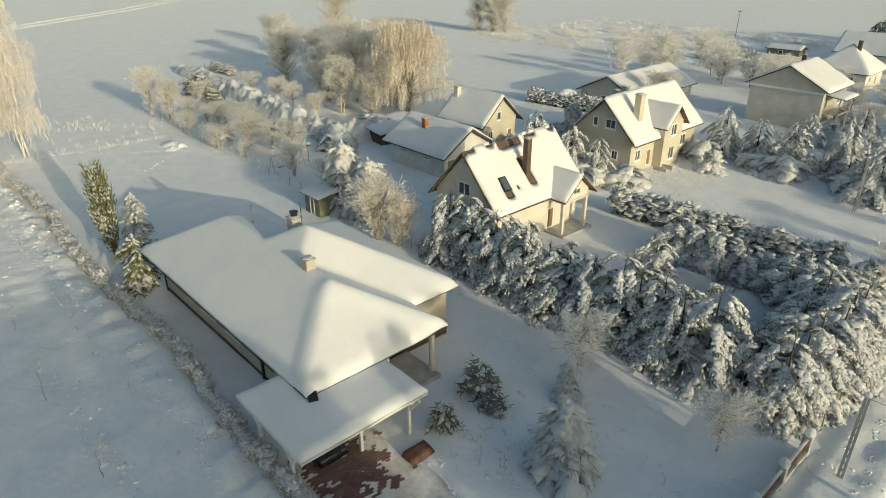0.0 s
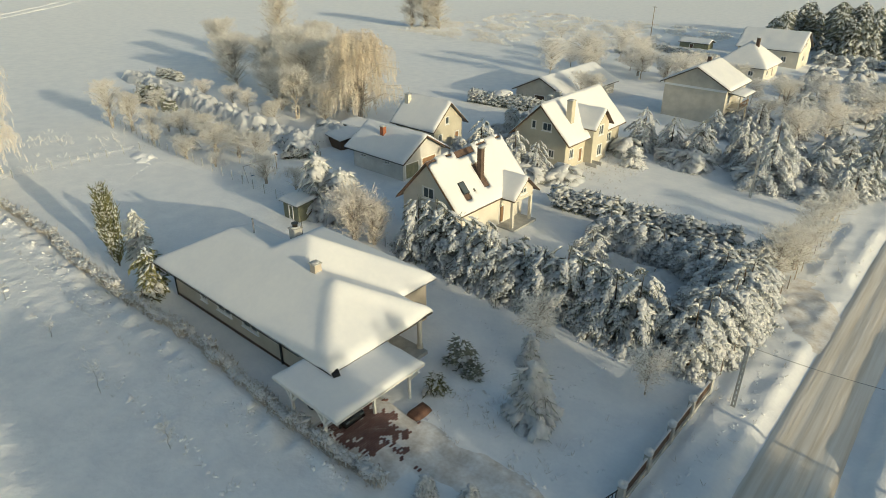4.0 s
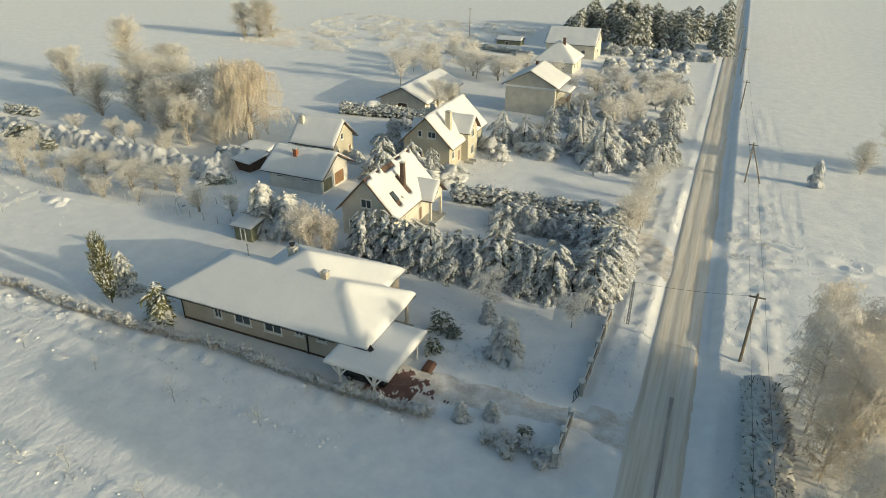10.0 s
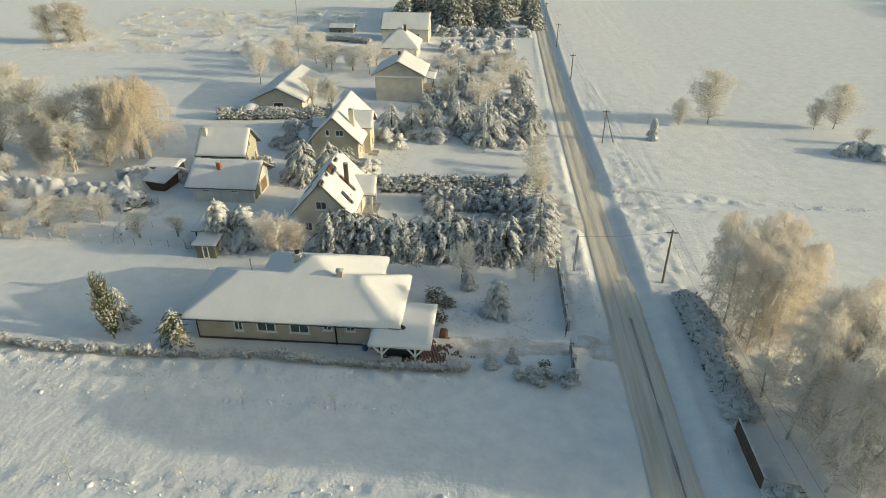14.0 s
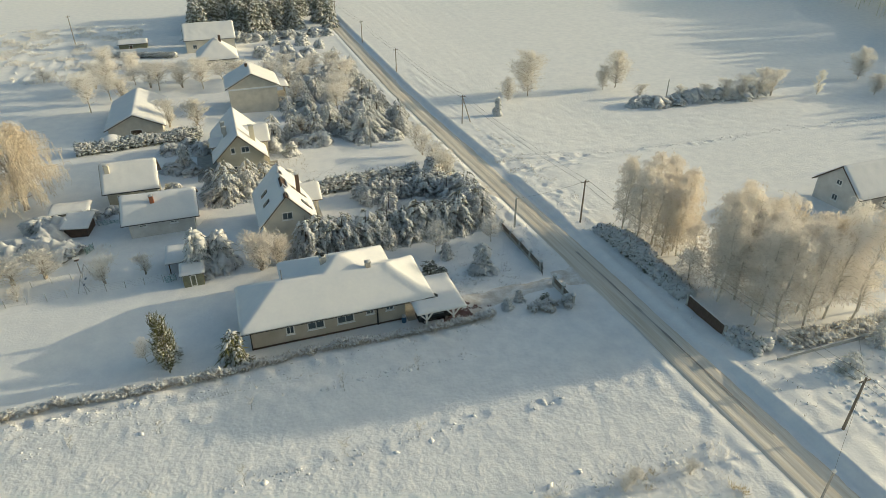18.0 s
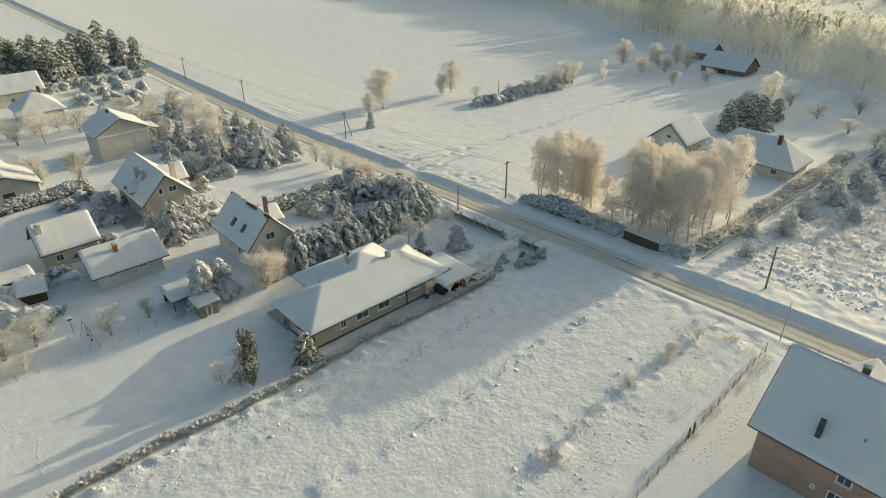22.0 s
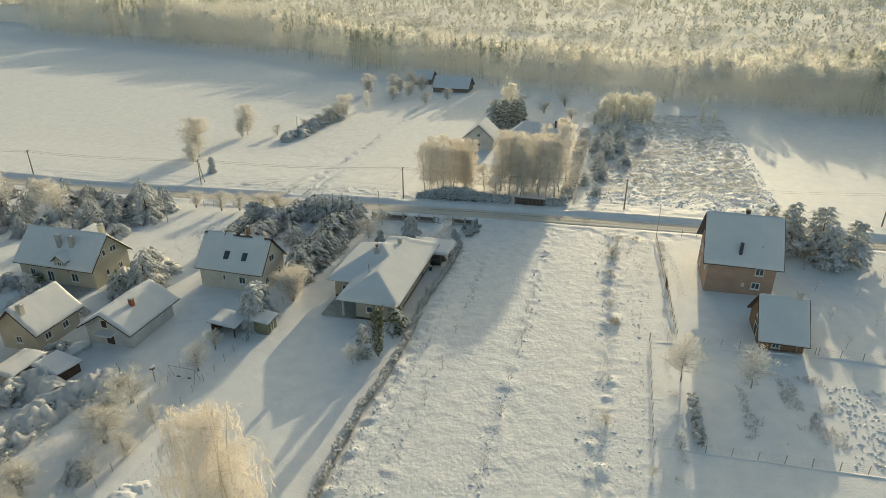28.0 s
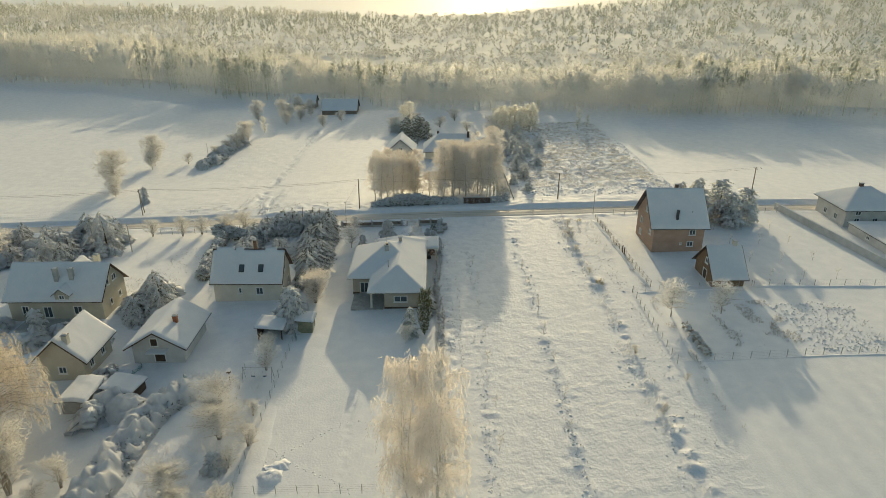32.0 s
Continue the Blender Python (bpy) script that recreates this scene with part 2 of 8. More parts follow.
class Shape:
    """Collects solid pieces into one mesh."""

    def __init__(self):
        self.bm = bmesh.new()

    def hull8(self, pts):
        v = [self.bm.verts.new(p) for p in pts]
        for f in ((0, 3, 2, 1), (4, 5, 6, 7), (0, 1, 5, 4), (1, 2, 6, 5), (2, 3, 7, 6), (3, 0, 4, 7)):
            self.bm.faces.new([v[i] for i in f])
        return v

    def box(self, x0, x1, y0, y1, z0, z1, bevel=0.0):
        v = self.hull8([(x0, y0, z0), (x1, y0, z0), (x1, y1, z0), (x0, y1, z0), (x0, y0, z1), (x1, y0, z1), (x1, y1, z1), (x0, y1, z1)])
        if bevel:
            ed = {e for p in v for e in p.link_edges}
            bmesh.ops.bevel(self.bm, geom=list(ed), offset=bevel, segments=1, affect="EDGES", profile=0.5)
        return self

    def beam(self, a, b, w, h=None, taper=1.0, sides=4):
        """A bar from a to b."""
        a, b = Vector(a), Vector(b)
        q = (b - a).to_track_quat("Z", "Y")
        h = h or w
        rings = []
        for p, s in ((a, 1.0), (b, taper)):
            off = math.pi / 4 if sides == 4 else 0.0
            k = 0.7071 if sides == 4 else 0.5
            rings.append([self.bm.verts.new(p + q @ Vector((math.cos(off + 2 * math.pi * i / sides) * w * k * s, math.sin(off + 2 * math.pi * i / sides) * h * k * s, 0))) for i in range(sides)])
        for i in range(sides):
            j = (i + 1) % sides
            self.bm.faces.new((rings[0][i], rings[0][j], rings[1][j], rings[1][i]))
        self.bm.faces.new(rings[0][::-1])
        self.bm.faces.new(rings[1])
        return self

    def lathe(self, x, y, profile, sides=12):
        """A turned form: (radius, z) from the bottom up."""
        rings = [[self.bm.verts.new((x + r * math.cos(2 * math.pi * i / sides), y + r * math.sin(2 * math.pi * i / sides), z)) for i in range(sides)] for r, z in profile]
        for lo, hi in zip(rings, rings[1:]):
            for i in range(sides):
                j = (i + 1) % sides
                self.bm.faces.new((lo[i], lo[j], hi[j], hi[i]))
        self.bm.faces.new(rings[0][::-1])
        self.bm.faces.new(rings[-1])
        return self

    def mesh(self, name, mat, smooth=False):
        me = bpy.data.meshes.new(name)
        self.bm.to_mesh(me)
        self.bm.free()
        me.materials.append(mat)
        if smooth:
            me.polygons.foreach_set("use_smooth", np.full(len(me.polygons), True))
        return me

    def part(self, name, mat, parent, label="", smooth=False):
        return child(name, self.mesh(name, mat, smooth), parent, label)


LATTICE = np.random.RandomState(7).rand(256, 256)


def vnoise(x, y, s=1.0, k=0):
    """Smooth value noise, -1 to 1, over arrays; s is the size of its lumps in metres."""
    u, v = np.asarray(x, float) / s + 17.3 * k, np.asarray(y, float) / s + 31.7 * k
    i, j = np.floor(u).astype(int), np.floor(v).astype(int)
    f, g = u - i, v - j
    f, g = f * f * (3 - 2 * f), g * g * (3 - 2 * g)
    t = lambda a, b: LATTICE[a % 256, b % 256]
    return 2 * ((t(i, j) * (1 - f) + t(i + 1, j) * f) * (1 - g) + (t(i, j + 1) * (1 - f) + t(i + 1, j + 1) * f) * g) - 1


EDGE_Y = (-900, -300, -181, -100, -33, 42, 61, 110, 130, 189, 251, 453, 1000)
EDGE_X = (140, 150, 155, 160, 174, 205, 220, 240, 257, 282, 292, 348, 520)


def wood_height(y):
    """How tall the wood stands along its edge, against its full height."""
    return np.interp(y, (-400, -200, -120, -65, 30, 70, 120, 240, 400), (1.15, 1.0, 0.86, 0.74, 0.76, 0.88, 1.0, 1.2, 1.3))


BELT_D, BELT_H = (0, 22, 34, 60, 120, 220, 600), (0.92, 1.06, 1.0, 0.62, 0.6, 0.74, 0.86)   # the wood's height by depth behind its edge


def wood_edge(y):
    return np.interp(y, EDGE_Y, EDGE_X)


def gz(x, y):
    """Height of the land."""
    x, y = np.asarray(x, float), np.asarray(y, float)
    s = 0.022 + 0.018 * np.clip((x - 5) / 45, 0, 1)
    z = np.maximum(-s * np.maximum(y, 0), -4.0) + 0.028 * np.clip(-y, 0, 60)
    z = z - 0.012 * np.clip(x - 60, 0, 150)
    z = z - 0.02 * np.clip(-24 - x, 0, 70) * np.clip((-30 - y) / 18, 0, 1)
    u = np.clip((x - wood_edge(y) - 60) / 600, 0, 1)
    return z + (3 + 22 * np.clip((-60 - y) / 320, 0, 1)) * u * u * (3 - 2 * u)


def g1(x, y):
    return float(gz(x, y))


def inside(x, y, x0, x1, y0, y1, soft=1.0):
    """1 within a rectangle, falling to 0 over a soft border."""
    d = np.minimum(np.minimum(x - x0, x1 - x), np.minimum(y - y0, y1 - y))
    return np.clip(d / soft + 0.5, 0, 1)


def relief(x, y):
    """Lumps, drifts, tracks and banks of the snow on top of the land."""
    z = 0.035 * vnoise(x, y, 9, 1) + 0.016 * vnoise(x, y, 3.1, 2)
    field = inside(x, y, -120, 42, -38, -3.2, 2)
    z = z + field * (0.012 * vnoise(x, y, 1.5, 3) + 0.024 * vnoise(x, y, 0.75, 21) + 0.12 * np.maximum(vnoise(x, y, 0.8, 4) - 0.3, 0) + 0.2 * np.maximum(vnoise(x, y, 1.1, 22) - 0.62, 0))
    for row, k, amp in ((-8.4, 5, 0.15), (-18.6, 6, 0.18), (-30.8, 7, 0.42)):
        near = np.exp(-((y - row) / 1.3) ** 2)
        z = z + field * near * amp * np.maximum(vnoise(x, y, 1.1, k) + 0.5 * vnoise(x, y, 4.0, k + 90), -0.1)
    lip = np.exp(-((y + 3.9) / 0.8) ** 2) * inside(x, y, -45, 31, -7, -2, 1)
    z = z + lip * (0.10 + 0.36 * vnoise(x + 0.5 * y, y * 0.6, 0.95, 23))
    yard = inside(x, y, 25.5, 33, 4.0, 8.5, 2)
    z = z + yard * 0.22 * np.maximum(vnoise(x, y, 1.1, 95), -0.3)
    lot = inside(x, y, -44, -4, 0, 19, 2)
    z = z + lot * 0.10 * np.maximum(vnoise(x, y, 0.8, 9) - 0.6, 0)
    rough = inside(x, y, 57, 150, -62, -24, 5)
    z = z + rough * ((0.22 - 0.04 * np.clip((x - 72) / 30, 0, 1)) * np.maximum(vnoise(x, y, 1.5, 10), -0.25) + 0.20 * np.maximum(vnoise(x, y, 0.9, 11), -0.1))
    plot = inside(x, y, -16, 2, -78, -60, 2)
    z = z + plot * (0.06 * vnoise(x, y, 2.0, 12))
    north = inside(x, y, -110, -20, 140, 215, 10)
    z = z + north * 0.45 * np.maximum(vnoise(x, y, 2.0, 13), 0)
    east = inside(x, y, 55, 230, 48, 300, 6)
    z = z + east * 0.05 * vnoise(x, y, 1.4, 14)
    beds = inside(x, y, -90, -24, -90, -40, 3)
    z = z + beds * 0.07 * np.sin(y * 2.2 + 0.3 * np.sin(x * 0.2))
    plot = inside(x, y, 40, 80, -21.5, 17, 3)
    z = z + (0.66 - 0.42 * plot + 0.05 * vnoise(x, y, 3.0, 15)) * np.clip((x - 49.5 - 0.25 * vnoise(x, y, 2.2, 36)) / 0.75, 0, 1) * np.clip((82 - x) / 28, 0, 1) * (1 - 0.9 * inside(x, y, 48, 84, 38.5, 45, 3))
    verge = 0.35 * np.exp(-((x - 50.6) / 0.5) ** 2) + 0.5 * np.exp(-((x - 43.2) / 0.8) ** 2)
    z = z + verge * (0.22 + 0.03 * vnoise(x, y, 2.5, 15) + 0.05 * vnoise(x, y, 1.1, 35)) * (1 - 0.8 * inside(x, y, 40, 60, 0.5, 4.5, 2))
    plough = inside(x, y, 39.9, 43.6, -60, 130, 0.6) + inside(x, y, 51.0, 56.5, -60, 130, 1.0)
    z = z + plough * (0.10 * vnoise(x, y, 1.2, 33) + 0.07 * vnoise(x, y, 0.95, 34))
    z = z - 0.10 * np.clip(1 - np.abs(x - 46.7) / 3.4, 0, 1) ** 0.5
    for off, far, k in ((54.2, 250, 16), (55.9, 210, 16), (57.6, 150, 24), (59.5, 95, 25)):
        wave = off + 1.3 * vnoise(0 * y, y, 22, k) + 0.25 * vnoise(0 * y, y, 5, k + 1)
        z = z - 0.06 * np.clip(0.6 + vnoise(0 * y + off, y, 9, 26), 0, 1.3) * np.exp(-((x - wave) / 0.35) ** 2) * np.clip((y - 14) / 4, 0, 1) * np.clip((far - y) / 40, 0, 1)
    trail = 43.0 + 0.9 * vnoise(x, 0 * x, 12, 17)
    z = z + np.exp(-((y - trail) / 1.3) ** 2) * np.clip((x - 57) / 4, 0, 1) * np.clip((170 - x) / 10, 0, 1) * (0.2 * vnoise(x, y, 1.3, 18) - 0.08)
    bank = inside(x, y, 54, 72, 36, 46, 2)
    z = z + bank * 0.14 * np.maximum(vnoise(x, y, 1.3, 19), 0)
    z = z + (0.24 + 0.06 * vnoise(x, y, 2.0, 37)) * (inside(x, y, 40.4, 43.7, 5.2, 31.5, 0.7) + inside(x, y, 40.4, 43.7, 44.5, 62, 0.7))
    drive = inside(x, y, 25, 44, 0.2, 4.0, 1.5)
    z = z - drive * (0.10 + 0.06 * np.cos((y - 2.1) * 3.4))
    for line, a, b in ((-4.2, -45, 30), (9.0, -44, -14)):
        step = np.maximum(np.sin(x * 4.4), 0) * (np.abs(y - line - 0.4 * vnoise(x, 0 * x, 9, 20) - 0.16 * np.sign(np.sin(x * 2.2))) < 0.22)
        z = z - 0.10 * step * inside(x, y, a, b, line - 3, line + 3)
    return z


ICO_V = np.array([(0, 0, 1), *[(0.894 * math.cos(math.radians(72 * i)), 0.894 * math.sin(math.radians(72 * i)), 0.447) for i in range(5)],
                  *[(0.894 * math.cos(math.radians(72 * i + 36)), 0.894 * math.sin(math.radians(72 * i + 36)), -0.447) for i in range(5)], (0, 0, -1)])
ICO_F = np.array([(0, 1 + i, 1 + (i + 1) % 5) for i in range(5)] + [(1 + i, 6 + i, 1 + (i + 1) % 5) for i in range(5)]
                 + [(1 + (i + 1) % 5, 6 + i, 6 + (i + 1) % 5) for i in range(5)] + [(11, 6 + (i + 1) % 5, 6 + i) for i in range(5)])


def frames_along(d):
    """Unit frames whose first axis runs along d."""
    d = d / np.linalg.norm(d, axis=1, keepdims=True)
    up = np.where(np.abs(d[:, 2:3]) > 0.95, np.array([[1.0, 0, 0]]), np.array([[0, 0, 1.0]]))
    s = np.cross(up, d)
    s /= np.linalg.norm(s, axis=1, keepdims=True)
    return d, s, np.cross(d, s)


OCT_V = np.array([(1, 0, 0), (-1, 0, 0), (0, 1, 0), (0, -1, 0), (0, 0, 1), (0, 0, -1)], float)
OCT_F = np.array([(0, 2, 4), (2, 1, 4), (1, 3, 4), (3, 0, 4), (2, 0, 5), (1, 2, 5), (3, 1, 5), (0, 3, 5)])


def clumps(p, d, size, rng, rag=0.22, coarse=False):
    """Ragged lumps at p, laid along d, of the given half sizes (along, across, up)."""
    p, d, size = np.asarray(p, float), np.asarray(d, float), np.asarray(size, float)
    a, b, c = frames_along(d)
    n = len(p)
    form, face = (OCT_V, OCT_F) if coarse else (ICO_V, ICO_F)
    m = len(form)
    loc = form[None] * (1 + rag * rng.uniform(-1, 1, (n, m, 1))) * size[:, None, :]
    v = p[:, None] + loc[..., 0:1] * a[:, None] + loc[..., 1:2] * b[:, None] + loc[..., 2:3] * c[:, None]
    f = face[None] + m * np.arange(n)[:, None, None]
    return v.reshape(-1, 3), f.reshape(-1, 3)


def blades(p, d, w, rng):
    """Flat tapering sprigs from p along d, turned at random about their length."""
    p, d, w = np.asarray(p, float), np.asarray(d, float), np.asarray(w, float).reshape(-1, 1)
    a, b, c = frames_along(d)
    t = rng.uniform(0, 6.283, (len(p), 1))
    e = (np.cos(t) * b + np.sin(t) * c) * w
    v = np.stack([p - 0.5 * e, p + 0.55 * d + e, p + d, p + 0.45 * d - e], 1)
    f = np.arange(4)[None] + 4 * np.arange(len(p))[:, None]
    return v.reshape(-1, 3), np.concatenate([f[:, :3], f[:, [0, 2, 3]]])


def tubes(seg, sides=5):
    """Tapered limbs: rows of x, y, z, radius to x, y, z, radius."""
    seg = np.asarray(seg, float)
    p0, r0, p1, r1 = seg[:, 0:3], seg[:, 3], seg[:, 4:7], seg[:, 7]
    a, b, c = frames_along(p1 - p0)
    ang = 2 * np.pi * np.arange(sides) / sides
    ring = lambda p, r: p[:, None] + r[:, None, None] * (np.cos(ang)[None, :, None] * b[:, None] + np.sin(ang)[None, :, None] * c[:, None])
    v = np.concatenate([ring(p0, r0), ring(p1, r1)], 1)
    f = []
    for i in range(sides):
        j = (i + 1) % sides
        f += [(i, j, sides + j), (i, sides + j, sides + i)]
    f = np.array(f)[None] + 2 * sides * np.arange(len(seg))[:, None, None]
    return v.reshape(-1, 3), f.reshape(-1, 3)


def merge(*vf):
    vs, fs, n = [], [], 0
    for v, f in vf:
        vs.append(v)
        fs.append(f + n)
        n += len(v)
    return np.concatenate(vs), np.concatenate(fs)


# ---- land ----
def stretch_axis(lo, a, b, hi, step, grow=1.13):
    inner = list(np.arange(a, b + 1e-6, step))
    left, right, d = [], [], step
    p = a
    while p > lo:
        d *= grow
        p -= d
        left.append(p)
    p, d = b, step
    while p < hi:
        d *= grow
        p += d
        right.append(p)
    return np.array(left[::-1] + inner + right)


def grid_faces(nx, ny):
    i, j = np.meshgrid(np.arange(nx - 1), np.arange(ny - 1), indexing="ij")
    k = (i * ny + j).ravel()
    return np.stack([k, k + ny, k + ny + 1, k + 1], 1)


def build_ground():
    xs = np.concatenate([stretch_axis(-2600, -50, 84, 84, 0.36), np.arange(84.6, 150, 0.7), stretch_axis(151, 151, 152, 4200, 1.4, 1.1)[1:]])
    ys = stretch_axis(-3200, -62, 50, 3200, 0.37, 1.05)
    xx, yy = np.meshgrid(xs, ys, indexing="ij")
    zz = gz(xx, yy) + relief(xx, yy)
    v = np.stack([xx, yy, zz], -1).reshape(-1, 3)
    f = grid_faces(len(xs), len(ys))
    me = mesh_np("ground", v, f, SNOW, True)
    me.materials.append(SNOW_ROUGH)
    cx, cy = v[f[:, 0], 0], v[f[:, 0], 1]
    tufted = ((cx < 42.5) & (cy < -3.4) & (cy > -37.5) & (cx > -140)) | ((cx > 50.3) & (cy > 18) & (cy < 260) & (cx < 170)) | ((cx < -20) & (cx > -130) & (cy > 130) & (cy < 220))
    me.polygons.foreach_set("material_index", tufted.astype(np.int32))
    tagged(new("ground", me), "rolling snow-covered fields and gardens with footprints", "ground", kind="structure")


def strip(name, xs, ys, lift, mat, label, wob, flat=False):
    xx, yy = np.meshgrid(xs, ys, indexing="ij")
    edge = wob(yy)
    xx = xx + edge * np.where(xx > xs.mean(), 1, -1) * (np.abs(xx - xs.mean()) / (xs.max() - xs.mean())) ** 2
    across = (xx - xs.mean())
    rut = -0.05 * np.exp(-((np.abs(across) - 0.85) / 0.3) ** 2) + 0.02 * vnoise(xx, yy, 0.8, 30)
    fall = -0.16 * np.clip((np.abs(across) - (xs.max() - xs.mean()) + 0.5) / 0.5, 0, 1) ** 2
    zz = gz(xx, yy) + lift + (0.0 if flat else rut + fall)
    v = np.stack([xx, yy, zz], -1).reshape(-1, 3)
    tagged(new(name, mesh_np(name, v, grid_faces(len(xs), len(ys)), mat, True)), label, "road", kind="structure")


build_ground()
strip("road", np.linspace(44.2, 48.7, 18), np.arange(-420, 420, 1.0), 0.07, PACKED, "straight country road of packed tan snow with wheel tracks", lambda y: 0.35 * vnoise(0 * y, y, 6, 31))


strip("road_rut", np.linspace(46.86, 47.14, 6), np.arange(-30, 9, 0.5), 0.10, RUT, "dark wet wheel rut worn through the packed snow", lambda y: 0.10 * vnoise(0 * y, y, 2, 38), True)


# ---- roofs and walls ----
def rect_depth(x, y, r):
    return np.minimum(np.minimum(x - r[0], r[1] - x), np.minimum(y - r[2], r[3] - y))


def height_slab(rects, height, thick, step, mat, name, round_edge=0.0, lump=0.0, seed=0, bare=None):
    """A solid sheet over the union of rectangles whose underside is height(x, y). bare: where it is left out."""
    x0, x1 = min(r[0] for r in rects), max(r[1] for r in rects)
    y0, y1 = min(r[2] for r in rects), max(r[3] for r in rects)
    cuts = lambda a, b, extra: np.unique(np.round(np.concatenate([np.linspace(a, b, max(3, int((b - a) / step) + 1)), extra]), 4))
    xs, ys = cuts(x0, x1, [v for r in rects for v in r[:2]]), cuts(y0, y1, [v for r in rects for v in r[2:]])
    xx, yy = np.meshgrid(xs, ys, indexing="ij")
    dep = np.max([rect_depth(xx, yy, r) for r in rects], 0)
    low = height(xx, yy)
    t = np.full(xx.shape, thick)
    if round_edge:
        q = np.clip(np.maximum(dep, 0) / round_edge, 0, 1)
        t = thick * (0.35 + 0.65 * np.sqrt(np.maximum(1 - (1 - q) ** 2, 0)))
    if lump:
        t = t + lump * vnoise(xx, yy, 1.7, seed + 40) + 0.6 * lump * vnoise(xx, yy, 0.7, seed + 41) * (dep > 0.01)
        jag = np.where(dep < 0.02, 1.0, 0.0)
        low = low - jag * 0.04 * (1 + vnoise(xx, yy, 0.8, seed + 42))
    nx, ny = len(xs), len(ys)
    cx, cy = np.meshgrid((xs[1:] + xs[:-1]) / 2, (ys[1:] + ys[:-1]) / 2, indexing="ij")
    keep = np.max([rect_depth(cx, cy, r) for r in rects], 0) > 0
    if bare is not None:
        keep &= ~bare(cx, cy)
    top = np.stack([xx, yy, low + t], -1).reshape(-1, 3)
    bot = np.stack([xx, yy, low], -1).reshape(-1, 3)
    faces, n = [], nx * ny
    at = lambda i, j: 0 <= i < nx - 1 and 0 <= j < ny - 1 and keep[i, j]
    for i in range(nx - 1):
        for j in range(ny - 1):
            if not keep[i, j]:
                continue
            a, b, c, d = i * ny + j, (i + 1) * ny + j, (i + 1) * ny + j + 1, i * ny + j + 1
            faces += [(a, b, c, d), (n + a, n + d, n + c, n + b)]
            for (p, q), (u, w) in (((a, b), (i, j - 1)), ((b, c), (i + 1, j)), ((c, d), (i, j + 1)), ((d, a), (i - 1, j))):
                if not at(u, w):
                    faces.append((p, n + p, n + q, q))
    me = mesh_np(name, np.concatenate([top, bot]), faces, mat, bool(round_edge))
    return me


def wall_between(shape, a, b, z0, top, openings, thick=0.25, start=0.0):
    """A wall from a to b in plan (outer face to its right), with real openings (u0, u1, z0, z1). top: height or [(u, z)...]."""
    a, b = Vector((*a, 0)), Vector((*b, 0))
    length = (b - a).length
    along = (b - a) / length
    inward = Vector((-along.y, along.x, 0))
    line = top if isinstance(top, list) else [(0, top), (length, top)]
    hi = lambda u: float(np.interp(u, [p[0] for p in line], [p[1] for p in line]))
    us = sorted({start, length, *[p[0] for p in line], *[o[0] for o in openings], *[o[1] for o in openings]})
    for u, w in zip(us, us[1:]):
        if w - u < 1e-4 or u < start - 1e-4:
            continue
        holes = sorted((o[2], o[3]) for o in openings if o[0] < (u + w) / 2 < o[1])
        lo = z0
        for h0, h1 in holes + [(None, None)]:
            t0, t1 = (hi(u), hi(w)) if h0 is None else (h0, h0)
            if max(t0, t1) > lo + 1e-4:
                p, q = a + along * u, a + along * w
                pi, qi = p + inward * thick, q + inward * thick
                shape.hull8([(*p.xy, lo), (*q.xy, lo), (*qi.xy, lo), (*pi.xy, lo), (*p.xy, t0), (*q.xy, t1), (*qi.xy, t1), (*pi.xy, t0)])
            lo = h1 if h1 else lo
    bmesh.ops.remove_doubles(shape.bm, verts=shape.bm.verts[:], dist=0.001)
    return along, inward, length


def fit_window(parent, a, b, u0, u1, z0, z1, mat=None, bars=1, door=None):
    """A framed window or door set in an opening of the wall from a to b."""
    a3, b3 = Vector((*a, 0)), Vector((*b, 0))
    al = (b3 - a3).normalized()
    inw = Vector((-al.y, al.x, 0))
    place = Matrix((( al.x, inw.x, 0, a3.x), (al.y, inw.y, 0, a3.y), (0, 0, 1, 0), (0, 0, 0, 1)))
    s, f = Shape(), 0.13
    for x0, x1, y0, y1 in ((u0, u1, z1 - f, z1), (u0, u1, z0, z0 + f), (u0, u0 + f, z0 + f, z1 - f), (u1 - f, u1, z0 + f, z1 - f)):
        s.box(x0, x1, -0.05, 0.12, y0, y1)
    if door is None:
        for k in range(1, bars + 1):
            m = u0 + (u1 - u0) * k / (bars + 1)
            s.box(m - 0.04, m + 0.04, -0.01, 0.10, z0 + f, z1 - f)
    w = s.part("door" if door else "window", mat or WHITEWOOD, parent)
    w.matrix_basis = place
    if door:
        d = Shape().box(u0 + f, u1 - f, 0.02, 0.08, z0 + f, z1 - f)
        for k in range(1, 4):
            zz = z0 + (z1 - z0) * k / 4
            d.box(u0 + f + 0.06, u1 - f - 0.06, 0.0, 0.02, zz - 0.03, zz + 0.03)
        d.part("door_leaf", door, w)
    else:
        Shape().box(u0 + f, u1 - f, 0.05, 0.07, z0 + f, z1 - f).part("pane", GLASS, w)
        Shape().box(u0 - 0.08, u1 + 0.08, -0.12, 0.0, z0 - 0.06, z0).part("sill", ROOF_SNOW, w, "snow-covered sill")
    return w


